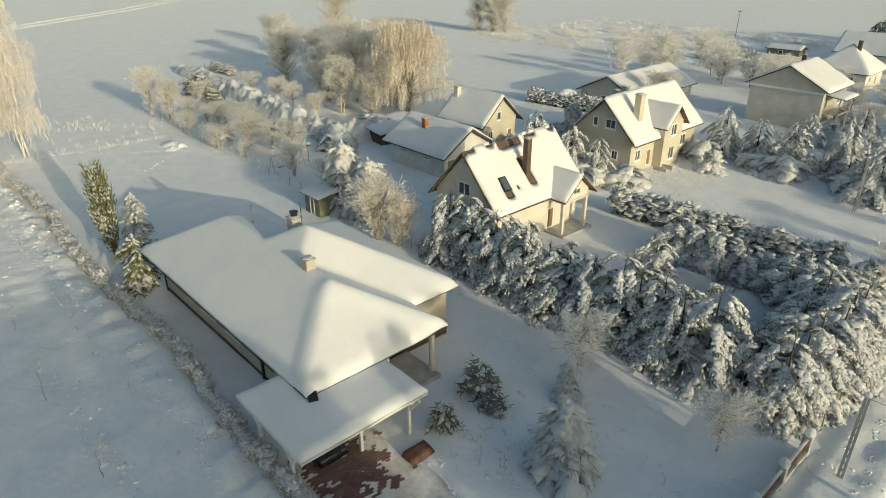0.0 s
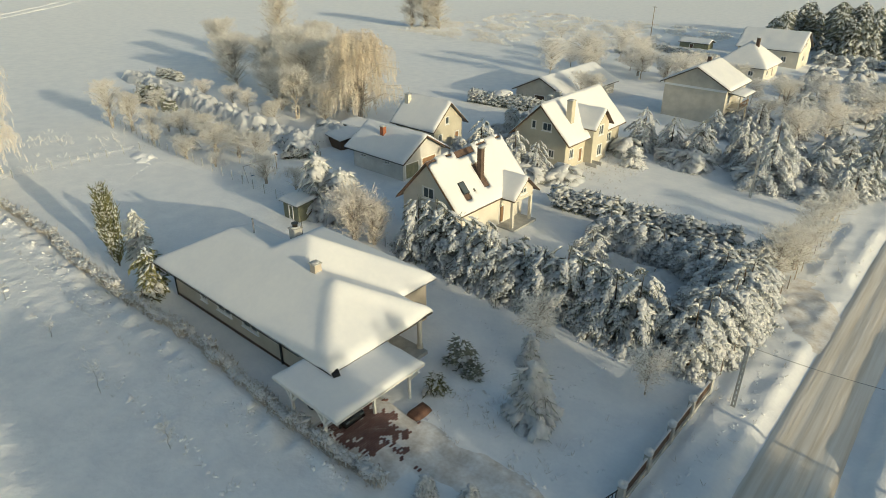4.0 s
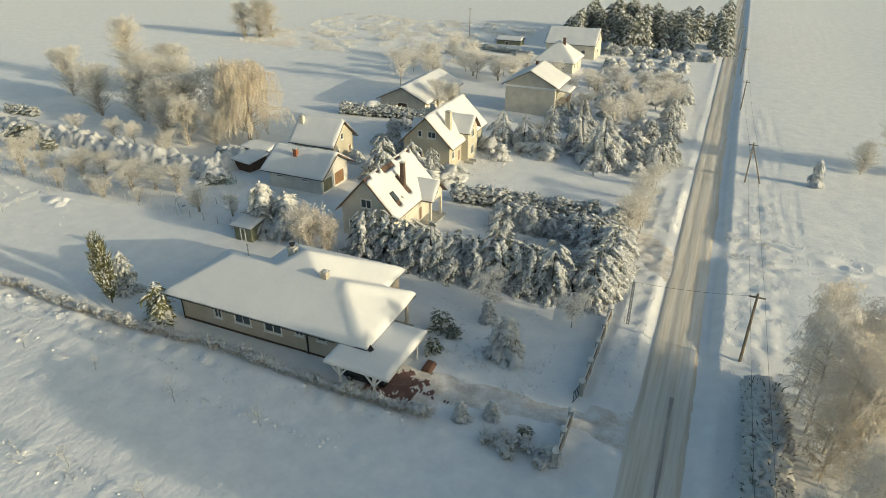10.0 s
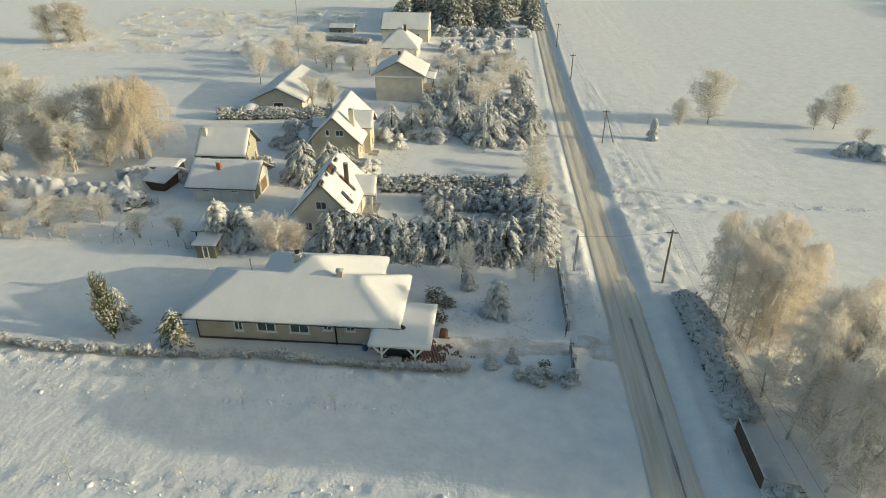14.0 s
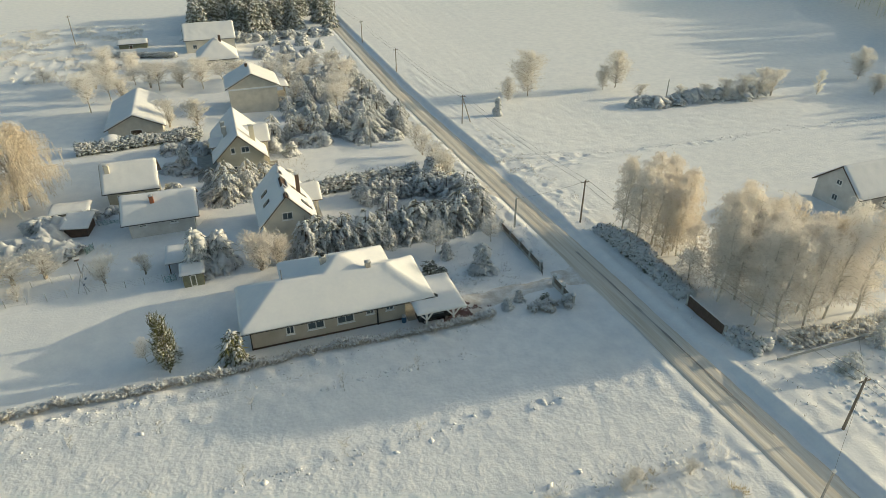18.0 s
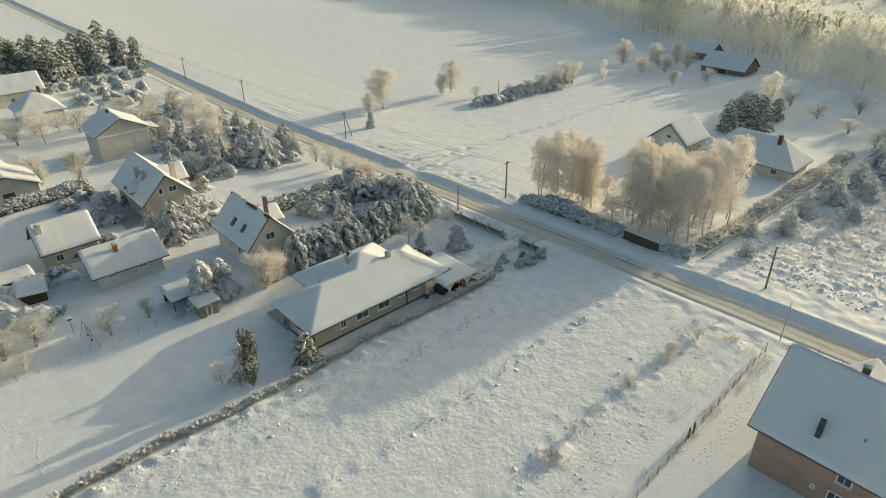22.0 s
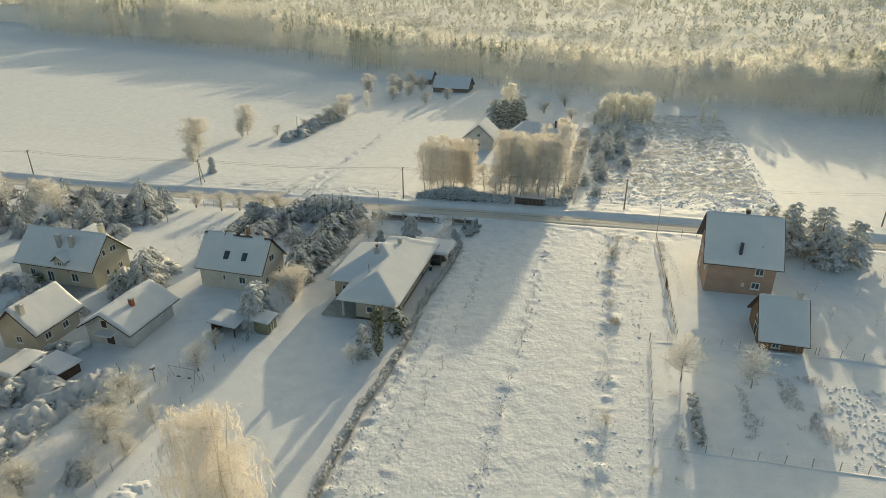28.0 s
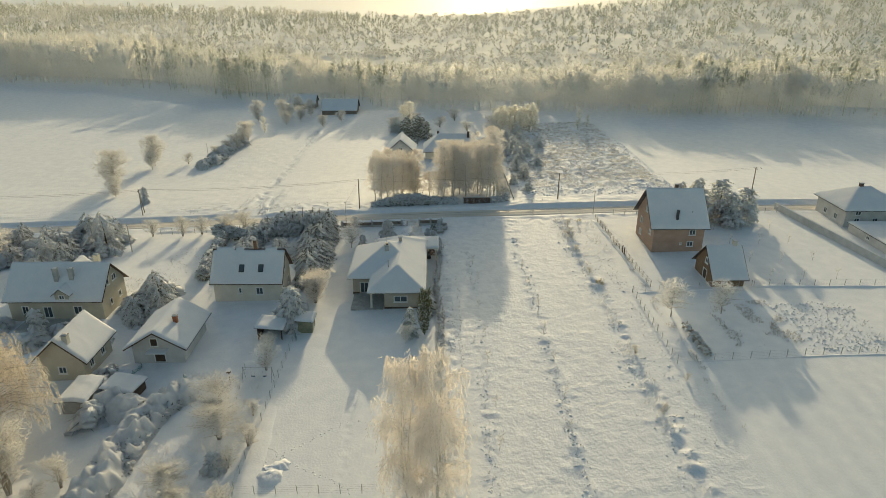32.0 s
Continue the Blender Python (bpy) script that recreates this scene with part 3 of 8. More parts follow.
def walls(parent, pts, z0, tops, openings, mat, frame_mat=None):
    """Walls round a plan (counter-clockwise); tops: one per wall; openings: {wall: [(u0, u1, z0, z1, door or None)]}."""
    for i, a in enumerate(pts):
        b = pts[(i + 1) % len(pts)]
        s = Shape()
        ops = openings.get(i, [])
        p = pts[i - 1]
        turn = (a[0] - p[0]) * (b[1] - a[1]) - (a[1] - p[1]) * (b[0] - a[0])
        wall_between(s, a, b, z0, tops[i], [o[:4] for o in ops], start=0.252 if turn > 0 else 0.0)
        s.part("wall", mat, parent)
        for o in ops:
            fit_window(parent, a, b, *o[:4], mat=frame_mat, bars=1 if o[1] - o[0] > 0.9 else 0, door=o[4] if len(o) > 4 else None)


def chimney(parent, x, y, z0, z1, w, mat, cap=True, d=None):
    d = d or w
    c = Shape().box(x - w / 2, x + w / 2, y - d / 2, y + d / 2, z0, z1, 0.02).part("chimney", mat, parent)
    if cap:
        Shape().box(x - w / 2 - 0.07, x + w / 2 + 0.07, y - d / 2 - 0.07, y + d / 2 + 0.07, z1, z1 + 0.08, 0.02).part("chimney_cap", GREYSTONE, c)
        Shape().lathe(x, y, [(w * 0.52, z1 + 0.08), (w * 0.52, z1 + 0.13), (w * 0.4, z1 + 0.17), (0.05, z1 + 0.18)], 10).part("snow_cap", BOUGH_SNOW, c, smooth=True)
    return c


def gable_height(axis, mid, half, eave, ridge, off=0.0):
    k = (ridge - eave) / half
    if axis == "x":
        return lambda x, y: ridge - k * np.abs(y - mid) + off
    return lambda x, y: ridge - k * np.abs(x - mid) + off


def gable_house(name, label, rect, base, eave, ridge, axis, over, wall_mat, roof_mat, openings, group="", end_over=0.45, snow=0.28, bare=None, seed=0, category="house", frame_mat=None):
    """rect: outer walls. eave: height of the roof's edge (outer). axis: the way the ridge runs."""
    x0, x1, y0, y1 = rect
    h = thing(name, label, category, group=group)
    if axis == "x":
        mid, half, roof = (y0 + y1) / 2, (y1 - y0) / 2 + over, (x0 - end_over, x1 + end_over, y0 - over, y1 + over)
    else:
        mid, half, roof = (x0 + x1) / 2, (x1 - x0) / 2 + over, (x0 - over, x1 + over, y0 - end_over, y1 + end_over)
    k = (ridge - eave) / half
    flat = eave + k * over - 0.02
    peak = ridge - 0.04
    lx, ly = x1 - x0, y1 - y0
    if axis == "x":
        tops = [flat, [(0, flat), (ly / 2, peak), (ly, flat)], flat, [(0, flat), (ly / 2, peak), (ly, flat)]]
    else:
        tops = [[(0, flat), (lx / 2, peak), (lx, flat)], flat, [(0, flat), (lx / 2, peak), (lx, flat)], flat]
    walls(h, [(x0, y0), (x1, y0), (x1, y1), (x0, y1)], base - 0.4, tops, openings, wall_mat, frame_mat)
    hf = gable_height(axis, mid, half, eave, ridge)
    step = max(roof[1] - roof[0], roof[3] - roof[2])
    child("roof", height_slab([roof], hf, 0.16, 1.2 if False else half, roof_mat, "roof"), h)
    child("roof_snow", height_slab([roof], lambda x, y: hf(x, y) + 0.165, snow, 0.33, ROOF_SNOW, "roof_snow", 0.45, 0.05, seed, bare), h, "thick rounded snow lying on the roof")
    for e in (0, 1):
        if axis == "x":
            xe = roof[e] + (-0.03 if e == 0 else 0.0)
            a, b, c = (xe, y0 - over, eave), (xe, mid, ridge), (xe, y1 + over, eave)
        else:
            ye = roof[2 + e] + (-0.03 if e == 0 else 0.0)
            a, b, c = (x0 - over, ye, eave), (mid, ye, ridge), (x1 + over, ye, eave)
        s = Shape()
        for p, q in ((a, b), (b, c)):
            s.beam((p[0], p[1], p[2] + 0.05), (q[0], q[1], q[2] + 0.05), 0.06, 0.15) if axis == "x" else s.beam((p[0], p[1], p[2] + 0.05), (q[0], q[1], q[2] + 0.05), 0.15, 0.06)
        s.part("barge_board", DARKWOOD, h)
    return h, hf


def drape(name, x0, x1, y0, y1, keep, mat, label, lift=0.05, step=0.3):
    """A thin trodden layer that follows the land, with a ragged outline."""
    xs, ys = np.arange(x0, x1, step), np.arange(y0, y1, step)
    xx, yy = np.meshgrid(xs, ys, indexing="ij")
    d = keep(xx, yy)
    zz = gz(xx, yy) + relief(xx, yy) + lift * np.clip(d / 0.5, -1.2, 1) + 0.02 * vnoise(xx, yy, 0.6, 97)
    f = grid_faces(len(xs), len(ys))
    f = f[(d.ravel()[f] > -0.35).all(1)]
    return tagged(new(name, mesh_np(name, np.stack([xx, yy, zz], -1).reshape(-1, 3), f, mat, True)), label, "ground", kind="structure")


def drive_depth(x, y):
    mid = np.interp(x, (22, 27, 33, 40, 44), (0.6, 0.9, 1.9, 2.5, 2.7))
    half = np.interp(x, (22, 27, 31, 40, 44), (2.3, 2.2, 1.5, 1.5, 2.4))
    return half - np.abs(y - mid) + 0.7 * vnoise(x, y, 2.2, 98) - np.clip(22.5 - x, 0, 9)


drape("churned_verge", 38.6, 45.2, 30.0, 43.0, lambda x, y: 1.0 - np.maximum(np.abs(x - 41.9) - 2.6, np.abs(y - 36.6 + 1.3 * (x - 42)) - 3.2) * 0.8 + 0.9 * vnoise(x, y, 1.2, 96), DRIVE, "churned soil and dirty snow beside the road", 0.06, 0.25)
drape("driveway", 22.0, 44.6, -3.5, 6.5, drive_depth, DRIVE, "trodden driveway of dirty snow with wheel tracks")


# ---- bungalow ----
def bungalow():
    h = thing("bungalow", "long beige single-storey house under smooth thick roof snow", "house")
    plan = [(0, 0.85), (18.6, 0.85), (18.6, 12.6), (5.6, 12.6), (5.6, 6.7), (0, 6.7)]
    ops = {0: [(4.05, 5.05, 1.15, 2.35), (6.55, 8.6, 1.2, 2.35), (10.1, 12.2, 1.2, 2.35), (13.65, 14.7, 1.75, 2.38), (16.1, 17.15, 1.78, 2.4)],
           1: [(2.2, 3.6, 0.9, 2.2), (5.2, 6.3, 0.1, 2.2, BROWNWOOD), (8.4, 9.8, 0.9, 2.2)],
           3: [(1.2, 2.8, 0.1, 2.2)], 4: [(2.5, 4.2, 0.1, 2.2)], 5: [(1.6, 3.9, 1.1, 2.3)]}
    walls(h, plan, -0.5, [3.35] * 6, ops, BEIGE)
    s = Shape()
    for a, b in zip(plan, plan[1:] + plan[:1]):
        v = Vector((b[0] - a[0], b[1] - a[1], 0)).normalized()
        o = Vector((v.y, -v.x, 0)) * 0.02
        s.beam((a[0] + o.x, a[1] + o.y, 0.02), (b[0] + o.x, b[1] + o.y, 0.02), 0.06, 0.36)
    s.part("plinth", DARKWOOD, h, "dark plinth band")
    rects = [(-1.0, 22.1, -0.3, 9.5), (4.6, 18.9, -0.3, 13.5)]

    def hip(x, y):
        return 3.20 + 0.56 * np.maximum(np.max([rect_depth(x, y, r) for r in rects], 0), 0)

    child("roof", height_slab(rects, hip, 0.05, 0.9, GREYROOF, "roof"), h)
    soft = lambda x, y: np.mean([hip(x + dx, y + dy) for dx in (-0.14, 0, 0.14) for dy in (-0.14, 0, 0.14)], 0)

    def drift(x, y):
        c = ((22.1 - x) - (y + 0.3)) / 1.414
        w = ((22.1 - x) - (9.5 - y)) / 1.414
        far = np.clip((x - 16.6) / 1.5, 0, 1)
        wind = np.clip((1.05 - c) / 0.22, 0, 1) * np.clip((c + 1.0) / 1.2, 0, 1) * (0.8 + 0.2 * np.cos(3.0 * (c - 0.5)))
        lee = np.exp(-((w + 0.3) / 0.6) ** 2) - 0.6 * np.exp(-((w - 1.0) / 0.7) ** 2)
        return far * (0.13 * wind + 0.16 * lee)

    def under(x, y):
        d = np.max([rect_depth(x, y, r) for r in rects], 0)
        return np.where(d < 0.3, hip(x, y), np.maximum(soft(x, y), hip(x, y) - 0.12)) + 0.055 + drift(x, y)

    child("roof_snow", height_slab(rects, under, 0.36, 0.28, ROOF_SNOW, "roof_snow", 0.6, 0.014, 3), h, "smooth deep snow with soft drifts along the hips")
    Shape().lathe(0, 0, [(0.09, -0.4), (0.09, 3.15)], 8).part("downpipe", BLACKMETAL, h).matrix_basis = pose(15.05, 0.76, 0)
    Shape().lathe(0, 0, [(0.06, -0.4), (0.06, 3.15)], 8).part("downpipe", BLACKMETAL, h).matrix_basis = pose(0.06, 0.76, 0)
    for x, y in ((0.2, 8.9), (21.3, 8.9), (21.3, 5.4)):
        Shape().lathe(0, 0, [(0.26, -0.3), (0.26, 0.35), (0.19, 0.4), (0.19, 3.0), (0.25, 3.14)], 10).part("column", CREAM, h, smooth=False).matrix_basis = pose(x, y, 0)
    g = Shape()
    g.beam((-1.0, -0.34, 3.15), (18.9, -0.34, 3.15), 0.07, 0.07, 1, 6)
    g.part("gutter", BLACKMETAL, h)
    chimney(h, 15.0, 4.6, 5.2, 6.85, 0.62, BEIGE)
    c = chimney(h, 9.9, 6.75, 6.2, 7.35, 0.75, GREYSTONE)
    Shape().lathe(9.9, 6.75, [(0.22, 7.5), (0.22, 7.75), (0.3, 7.76), (0.3, 7.82)], 10).part("flue_cowl", BLACKMETAL, c)
    Shape().lathe(10.6, 6.9, [(0.02, 7.0), (0.02, 8.6)], 6).part("aerial_mast", BLACKMETAL, h)
    Shape().lathe(4.7, 6.2, [(0.07, 5.5), (0.07, 6.75), (0.1, 6.76), (0.1, 6.85)], 8).part("vent_pipe", METAL, h)
    Shape().box(-0.4, 5.5, 6.9, 12.4, -0.35, 0.02).part("terrace_slab", GREYSTONE, h)
    Shape().box(18.75, 22.0, 0.2, 9.0, -0.35, 0.05).part("terrace_slab", GREYSTONE, h)


def carport():
    c = thing("carport", "white timber carport with a flat snow-laden roof and braced posts", "carport")
    r = (19.1, 25.4, -2.65, 5.0)
    hf = lambda x, y: 2.62 + 0.02 * (25.4 - x)
    child("roof", height_slab([r], hf, 0.16, 3, WHITEWOOD, "roof"), c)
    child("roof_snow", height_slab([r], lambda x, y: hf(x, y) + 0.165, 0.34, 0.3, ROOF_SNOW, "roof_snow", 0.5, 0.03, 8), c, "flat pillow of snow")
    for x, y in ((20.4, -2.2), (23.8, -2.3), (24.1, 1.5), (24.6, 4.3)):
        p = Shape().box(x - 0.09, x + 0.09, y - 0.09, y + 0.09, -0.4, 2.62, 0.01).part("post", WHITEWOOD, c)
        for dx, dy in ((0.9, 0), (-0.9, 0), (0, 0.8)):
            Shape().beam((x, y, 1.45), (x + dx, y + dy, 2.58), 0.14).part("brace", WHITEWOOD, p)
    for y in (-2.25, 1.5, 4.3):
        Shape().box(19.3, 25.25, y - 0.08, y + 0.08, 2.46, 2.62).part("beam", WHITEWOOD, c)
    # Black plate that puts in the dark of the gap below the hip
    Shape().beam((22.0, 0.1, 3.42), (22.5, -0.1, 3.2), 0.5, 0.05).part("hip_gap_plate", BLACKMETAL, c, "black plate standing for the shaded gap at the foot of the hip")


def car():
    c = thing("car", "dark parked car under the snowy carport", "car", 21.9, -0.1, g1(22, 0))
    s = Shape()
    prof = [(-2.1, 0.35, 0.72), (-2.05, 0.3, 0.95), (-1.3, 0.28, 1.0), (-0.9, 0.28, 1.02), (0.9, 0.28, 1.0), (1.6, 0.28, 0.92), (2.05, 0.3, 0.78), (2.15, 0.38, 0.62)]
    rings = []
    for x, lo, hi in prof:
        w = 0.88 - 0.10 * (abs(x) / 2.15) ** 4
        rings.append([s.bm.verts.new((x, y, z)) for y, z in ((-w, lo), (w, lo), (w + 0.02, (lo + hi) / 2), (w - 0.06, hi), (-w + 0.06, hi), (-w - 0.02, (lo + hi) / 2))])
    for a, b in zip(rings, rings[1:]):
        for i in range(6):
            s.bm.faces.new((a[i], a[(i + 1) % 6], b[(i + 1) % 6], b[i]))
    s.bm.faces.new(rings[0]), s.bm.faces.new(rings[-1][::-1])
    bmesh.ops.recalc_face_normals(s.bm, faces=s.bm.faces)
    s.part("body", CARPAINT, c, smooth=True)
    s = Shape()
    s.hull8([(-1.95, -0.78, 0.98), (1.15, -0.78, 0.98), (1.15, 0.78, 0.98), (-1.95, 0.78, 0.98), (-1.5, -0.62, 1.46), (0.35, -0.62, 1.46), (0.35, 0.62, 1.46), (-1.5, 0.62, 1.46)])
    s.part("cabin_glass", GLASS, c)
    Shape().box(-1.45, 0.30, -0.63, 0.63, 1.44, 1.50, 0.02).part("car_roof", CARPAINT, c)
    for x in (-1.35, 1.4):
        for y in (-0.84, 0.84):
            w = Shape().lathe(0, 0, [(0.20, -0.1), (0.31, -0.1), (0.33, -0.06), (0.33, 0.06), (0.31, 0.1), (0.20, 0.1)], 16).part("wheel", RUBBER, c)
            w.matrix_basis = pose(x, y, 0.33, 90)
            Shape().lathe(0, 0, [(0.20, -0.105), (0.2, 0.105)], 12).part("rim", METAL, w)
    for y in (-0.6, 0.6):
        Shape().box(2.02, 2.14, y - 0.17, y + 0.17, 0.62, 0.76, 0.03).part("headlight", GLASS, c)


bungalow()
carport()
car()


# ---- the other houses ----
def house_with_roof_windows():
    h, hf = gable_house("house", "cream house with a steep snowy roof and porch gable", (4.1, 11.5, 24.9, 36.5), -0.8, 2.75, 7.55, "y", 0.7, CREAM, TILE,
                        {0: [(0.9, 2.1, 0.3, 1.7), (4.9, 6.2, 0.3, 1.7), (2.8, 4.4, 3.6, 4.9)], 1: [(2.0, 3.4, 0.2, 1.6), (7.2, 8.2, -0.6, 1.5, BROWNWOOD)], 2: [(2.8, 4.4, 3.6, 4.9)],
                             3: [(4.2, 4.8, 0.8, 1.9), (7.2, 8.5, 0.55, 1.95)]}, seed=11,
                        bare=lambda x, y: ((x > 7.55) & (x < 8.5) & (y > 28.5) & (y < 31.6)) | ((np.abs(x - 10.2) < 0.9) & (np.abs(y - 30.3) < 0.5)) | ((np.abs(x - 7.75) < 0.45) & (vnoise(x, y, 0.7, 61) > 0.25)) | ((np.abs(x - 10.9) < 0.5) & (np.abs(y - 27.2) < 1.3) & (vnoise(x, y, 0.6, 62) > 0.45)))
    k = (7.55 - 2.75) / 4.4
    for y in (28.3, 31.6):
        zc = 7.55 - k * abs(5.15 - 7.8)
        w = Shape().box(-0.45, 0.45, -0.7, 0.7, -0.02, 0.12, 0.02).part("roof_window", BLACKMETAL, h, "roof window cleared of snow")
        w.matrix_basis = Matrix.Translation((5.15, y, zc + 0.42)) @ Matrix.Rotation(-math.atan(k), 4, "Y") @ Matrix.Rotation(math.pi / 2, 4, "Z")
        Shape().box(-0.36, 0.36, -0.6, 0.6, 0.12, 0.135).part("pane", GLASS, w)
    w = Shape().box(-0.45, 0.45, -0.7, 0.7, -0.02, 0.12, 0.02).part("roof_window", BLACKMETAL, h, "roof window cleared of snow")
    w.matrix_basis = Matrix.Translation((10.6, 27.0, 7.55 - k * 2.8 + 0.42)) @ Matrix.Rotation(math.atan(k), 4, "Y") @ Matrix.Rotation(math.pi / 2, 4, "Z")
    Shape().box(-0.36, 0.36, -0.6, 0.6, 0.12, 0.135).part("pane", GLASS, w)
    chimney(h, 10.2, 30.3, 4.2, 8.3, 0.55, REDBROWN)
    pf = lambda x, y: 4.75 - 0.85 * np.abs(y - 34.0)
    pr = (8.6, 13.9, 31.6, 36.4)
    child("porch_roof", height_slab([pr], pf, 0.14, 2.4, TILE, "porch_roof"), h)
    child("porch_snow", height_slab([pr], lambda x, y: pf(x, y) + 0.145, 0.25, 0.3, ROOF_SNOW, "porch_snow", 0.4, 0.04, 14), h)
    s = Shape()
    wall_between(s, (13.3, 32.2), (13.3, 35.8), 2.5, [(0, 3.2), (1.8, 4.7), (3.6, 3.2)], [(1.2, 2.4, 2.9, 3.6)])
    s.part("porch_gable", CREAM, h)
    fit_window(h, (13.3, 32.2), (13.3, 35.8), 1.2, 2.4, 2.9, 3.6)
    for y in (32.3, 35.7):
        Shape().box(13.0, 13.3, y - 0.15, y + 0.15, -1.3, 2.6).part("porch_post", CREAM, h)
    Shape().box(11.5, 13.4, 32.2, 35.8, 2.35, 2.5).part("porch_ceiling", CREAM, h)
    Shape().box(11.5, 13.8, 31.8, 36.2, -1.5, -0.62).part("porch_step", GREYSTONE, h)


def house_with_cross_gable():
    h, hf = gable_house("house", "pale beige house with a steep snowy roof and cross gable", (-1.3, 7.0, 53.2, 68.6), -1.2, 2.25, 7.05, "y", 0.8, YELLOW, TILE,
                        {0: [(2.6, 3.4, 3.7, 4.9), (4.4, 5.9, 3.7, 4.9), (2.6, 3.4, 0.1, 1.3), (5.6, 6.6, 0.1, 1.3)],
                         1: [(1.0, 2.2, 0.1, 1.5), (3.6, 4.6, -1.0, 1.1, BROWNWOOD), (11.5, 13.0, 0.0, 1.5)],
                         2: [(3.4, 5.0, 3.5, 4.8)], 3: [(2.0, 3.2, -0.3, 1.3), (5.5, 7.0, -0.9, 1.2), (10.5, 12.0, -0.3, 1.3)]}, seed=21)
    cg = (3.0, 8.8, 57.9, 63.1)
    cf = lambda x, y: 6.0 - 0.95 * np.abs(y - 60.5)
    child("cross_roof", height_slab([cg], cf, 0.14, 2.6, TILE, "cross_roof"), h)
    child("cross_snow", height_slab([cg], lambda x, y: cf(x, y) + 0.145, 0.25, 0.3, ROOF_SNOW, "cross_snow", 0.4, 0.04, 24), h)
    s = Shape()
    ops = [(1.4, 2.8, 2.4, 3.9), (1.4, 2.8, -0.6, 1.1)]
    wall_between(s, (8.2, 58.4), (8.2, 62.6), -1.8, [(0, 4.0), (2.1, 5.95), (4.2, 4.0)], ops)
    wall_between(s, (7.0, 58.4), (7.945, 58.4), -1.8, 4.0, [])
    wall_between(s, (7.945, 62.6), (7.0, 62.6), -1.8, 4.0, [])
    s.part("wall", YELLOW, h)
    for o in ops:
        fit_window(h, (8.2, 58.4), (8.2, 62.6), *o)
    chimney(h, 5.5, 56.3, 4.0, 7.6, 0.85, YELLOW)
    chimney(h, 0.6, 60.8, 4.5, 7.2, 0.7, GREYSTONE)
    chimney(h, 0.8, 58.4, 4.6, 7.1, 0.7, GREYSTONE)
    df = lambda x, y: 4.7 - 0.8 * np.abs(y - 59.2)
    child("dormer_roof", height_slab([(-2.3, 1.2, 57.7, 60.7)], df, 0.12, 1.5, TILE, "dormer_roof"), h)
    child("dormer_snow", height_slab([(-2.3, 1.2, 57.7, 60.7)], lambda x, y: df(x, y) + 0.125, 0.2, 0.3, ROOF_SNOW, "dormer_snow", 0.3, 0.03, 25), h)
    s = Shape()
    wall_between(s, (-1.9, 60.3), (-1.9, 58.1), 1.8, [(0, 3.7), (1.1, 4.6), (2.2, 3.7)], [(0.6, 1.6, 2.7, 3.6)])
    s.part("dormer_wall", YELLOW, h)
    fit_window(h, (-1.9, 60.3), (-1.9, 58.1), 0.6, 1.6, 2.7, 3.6)
    for y in (57.5, 58.9):
        Shape().box(7.9, 9.6, y - 0.1, y + 0.1, -1.5, -0.9).part("step_cheek", GREYSTONE, h)
    Shape().box(-5.2, -1.3, 54, 66, -1.5, -1.05).part("terrace_slab", GREYSTONE, h)


def outbuilding():
    h, hf = gable_house("outbuilding", "grey-white garage with a snowy gable roof and orange chimney", (-15.2, -5.8, 34.9, 42.3), -0.75, 1.75, 4.5, "x", 0.85, WHITEWASH, GREYROOF,
                        {0: [(1.4, 2.6, 0.9, 1.35), (5.9, 7.1, 0.9, 1.35)], 1: [(0.4, 3.0, -0.75, 1.4, GREENWOOD), (3.5, 6.3, -0.75, 1.5, BROWNWOOD)],
                         3: [(2.7, 3.9, 1.9, 3.3, DARKWOOD), (3.0, 4.7, -0.75, 1.3, DARKWOOD)]}, seed=31, end_over=0.9, category="garage")
    chimney(h, -11.4, 37.0, 3.0, 4.95, 0.6, ORANGE)
    Shape().box(-16.6, -15.2, 37.0, 39.8, 1.45, 1.6).part("door_canopy", ROOF_SNOW, h)


def cottage():
    h, hf = gable_house("house", "small yellowish cottage with a snowy gable roof", (-19.2, -11.5, 47.3, 53.6), -1.05, 1.85, 5.5, "x", 0.85, YELLOW, GREYROOF,
                        {0: [(1.4, 2.6, 0.0, 1.2), (4.6, 5.8, 0.0, 1.2)], 1: [(2.4, 3.3, 2.4, 3.6), (4.6, 5.6, -1.0, 1.0, BROWNWOOD), (0.8, 1.8, 0.1, 1.2)], 3: [(2.6, 3.8, 0.0, 1.2)]}, seed=41, end_over=0.6)
    chimney(h, -18.6, 49.3, 3.5, 5.9, 0.75, CREAM)


def wooden_barn():
    gable_house("barn", "low pale barn with a snowy gable roof", (-22.6, -11.8, 83.9, 103.6), -2.2, 0.0, 2.95, "y", 0.8, CONCRETE, GREYROOF,
                {0: [(4.2, 6.6, -2.2, -0.2, DARKWOOD)], 1: [(4, 5.2, -1.3, -0.5), (12, 13.2, -1.3, -0.5)]}, seed=51, category="barn")


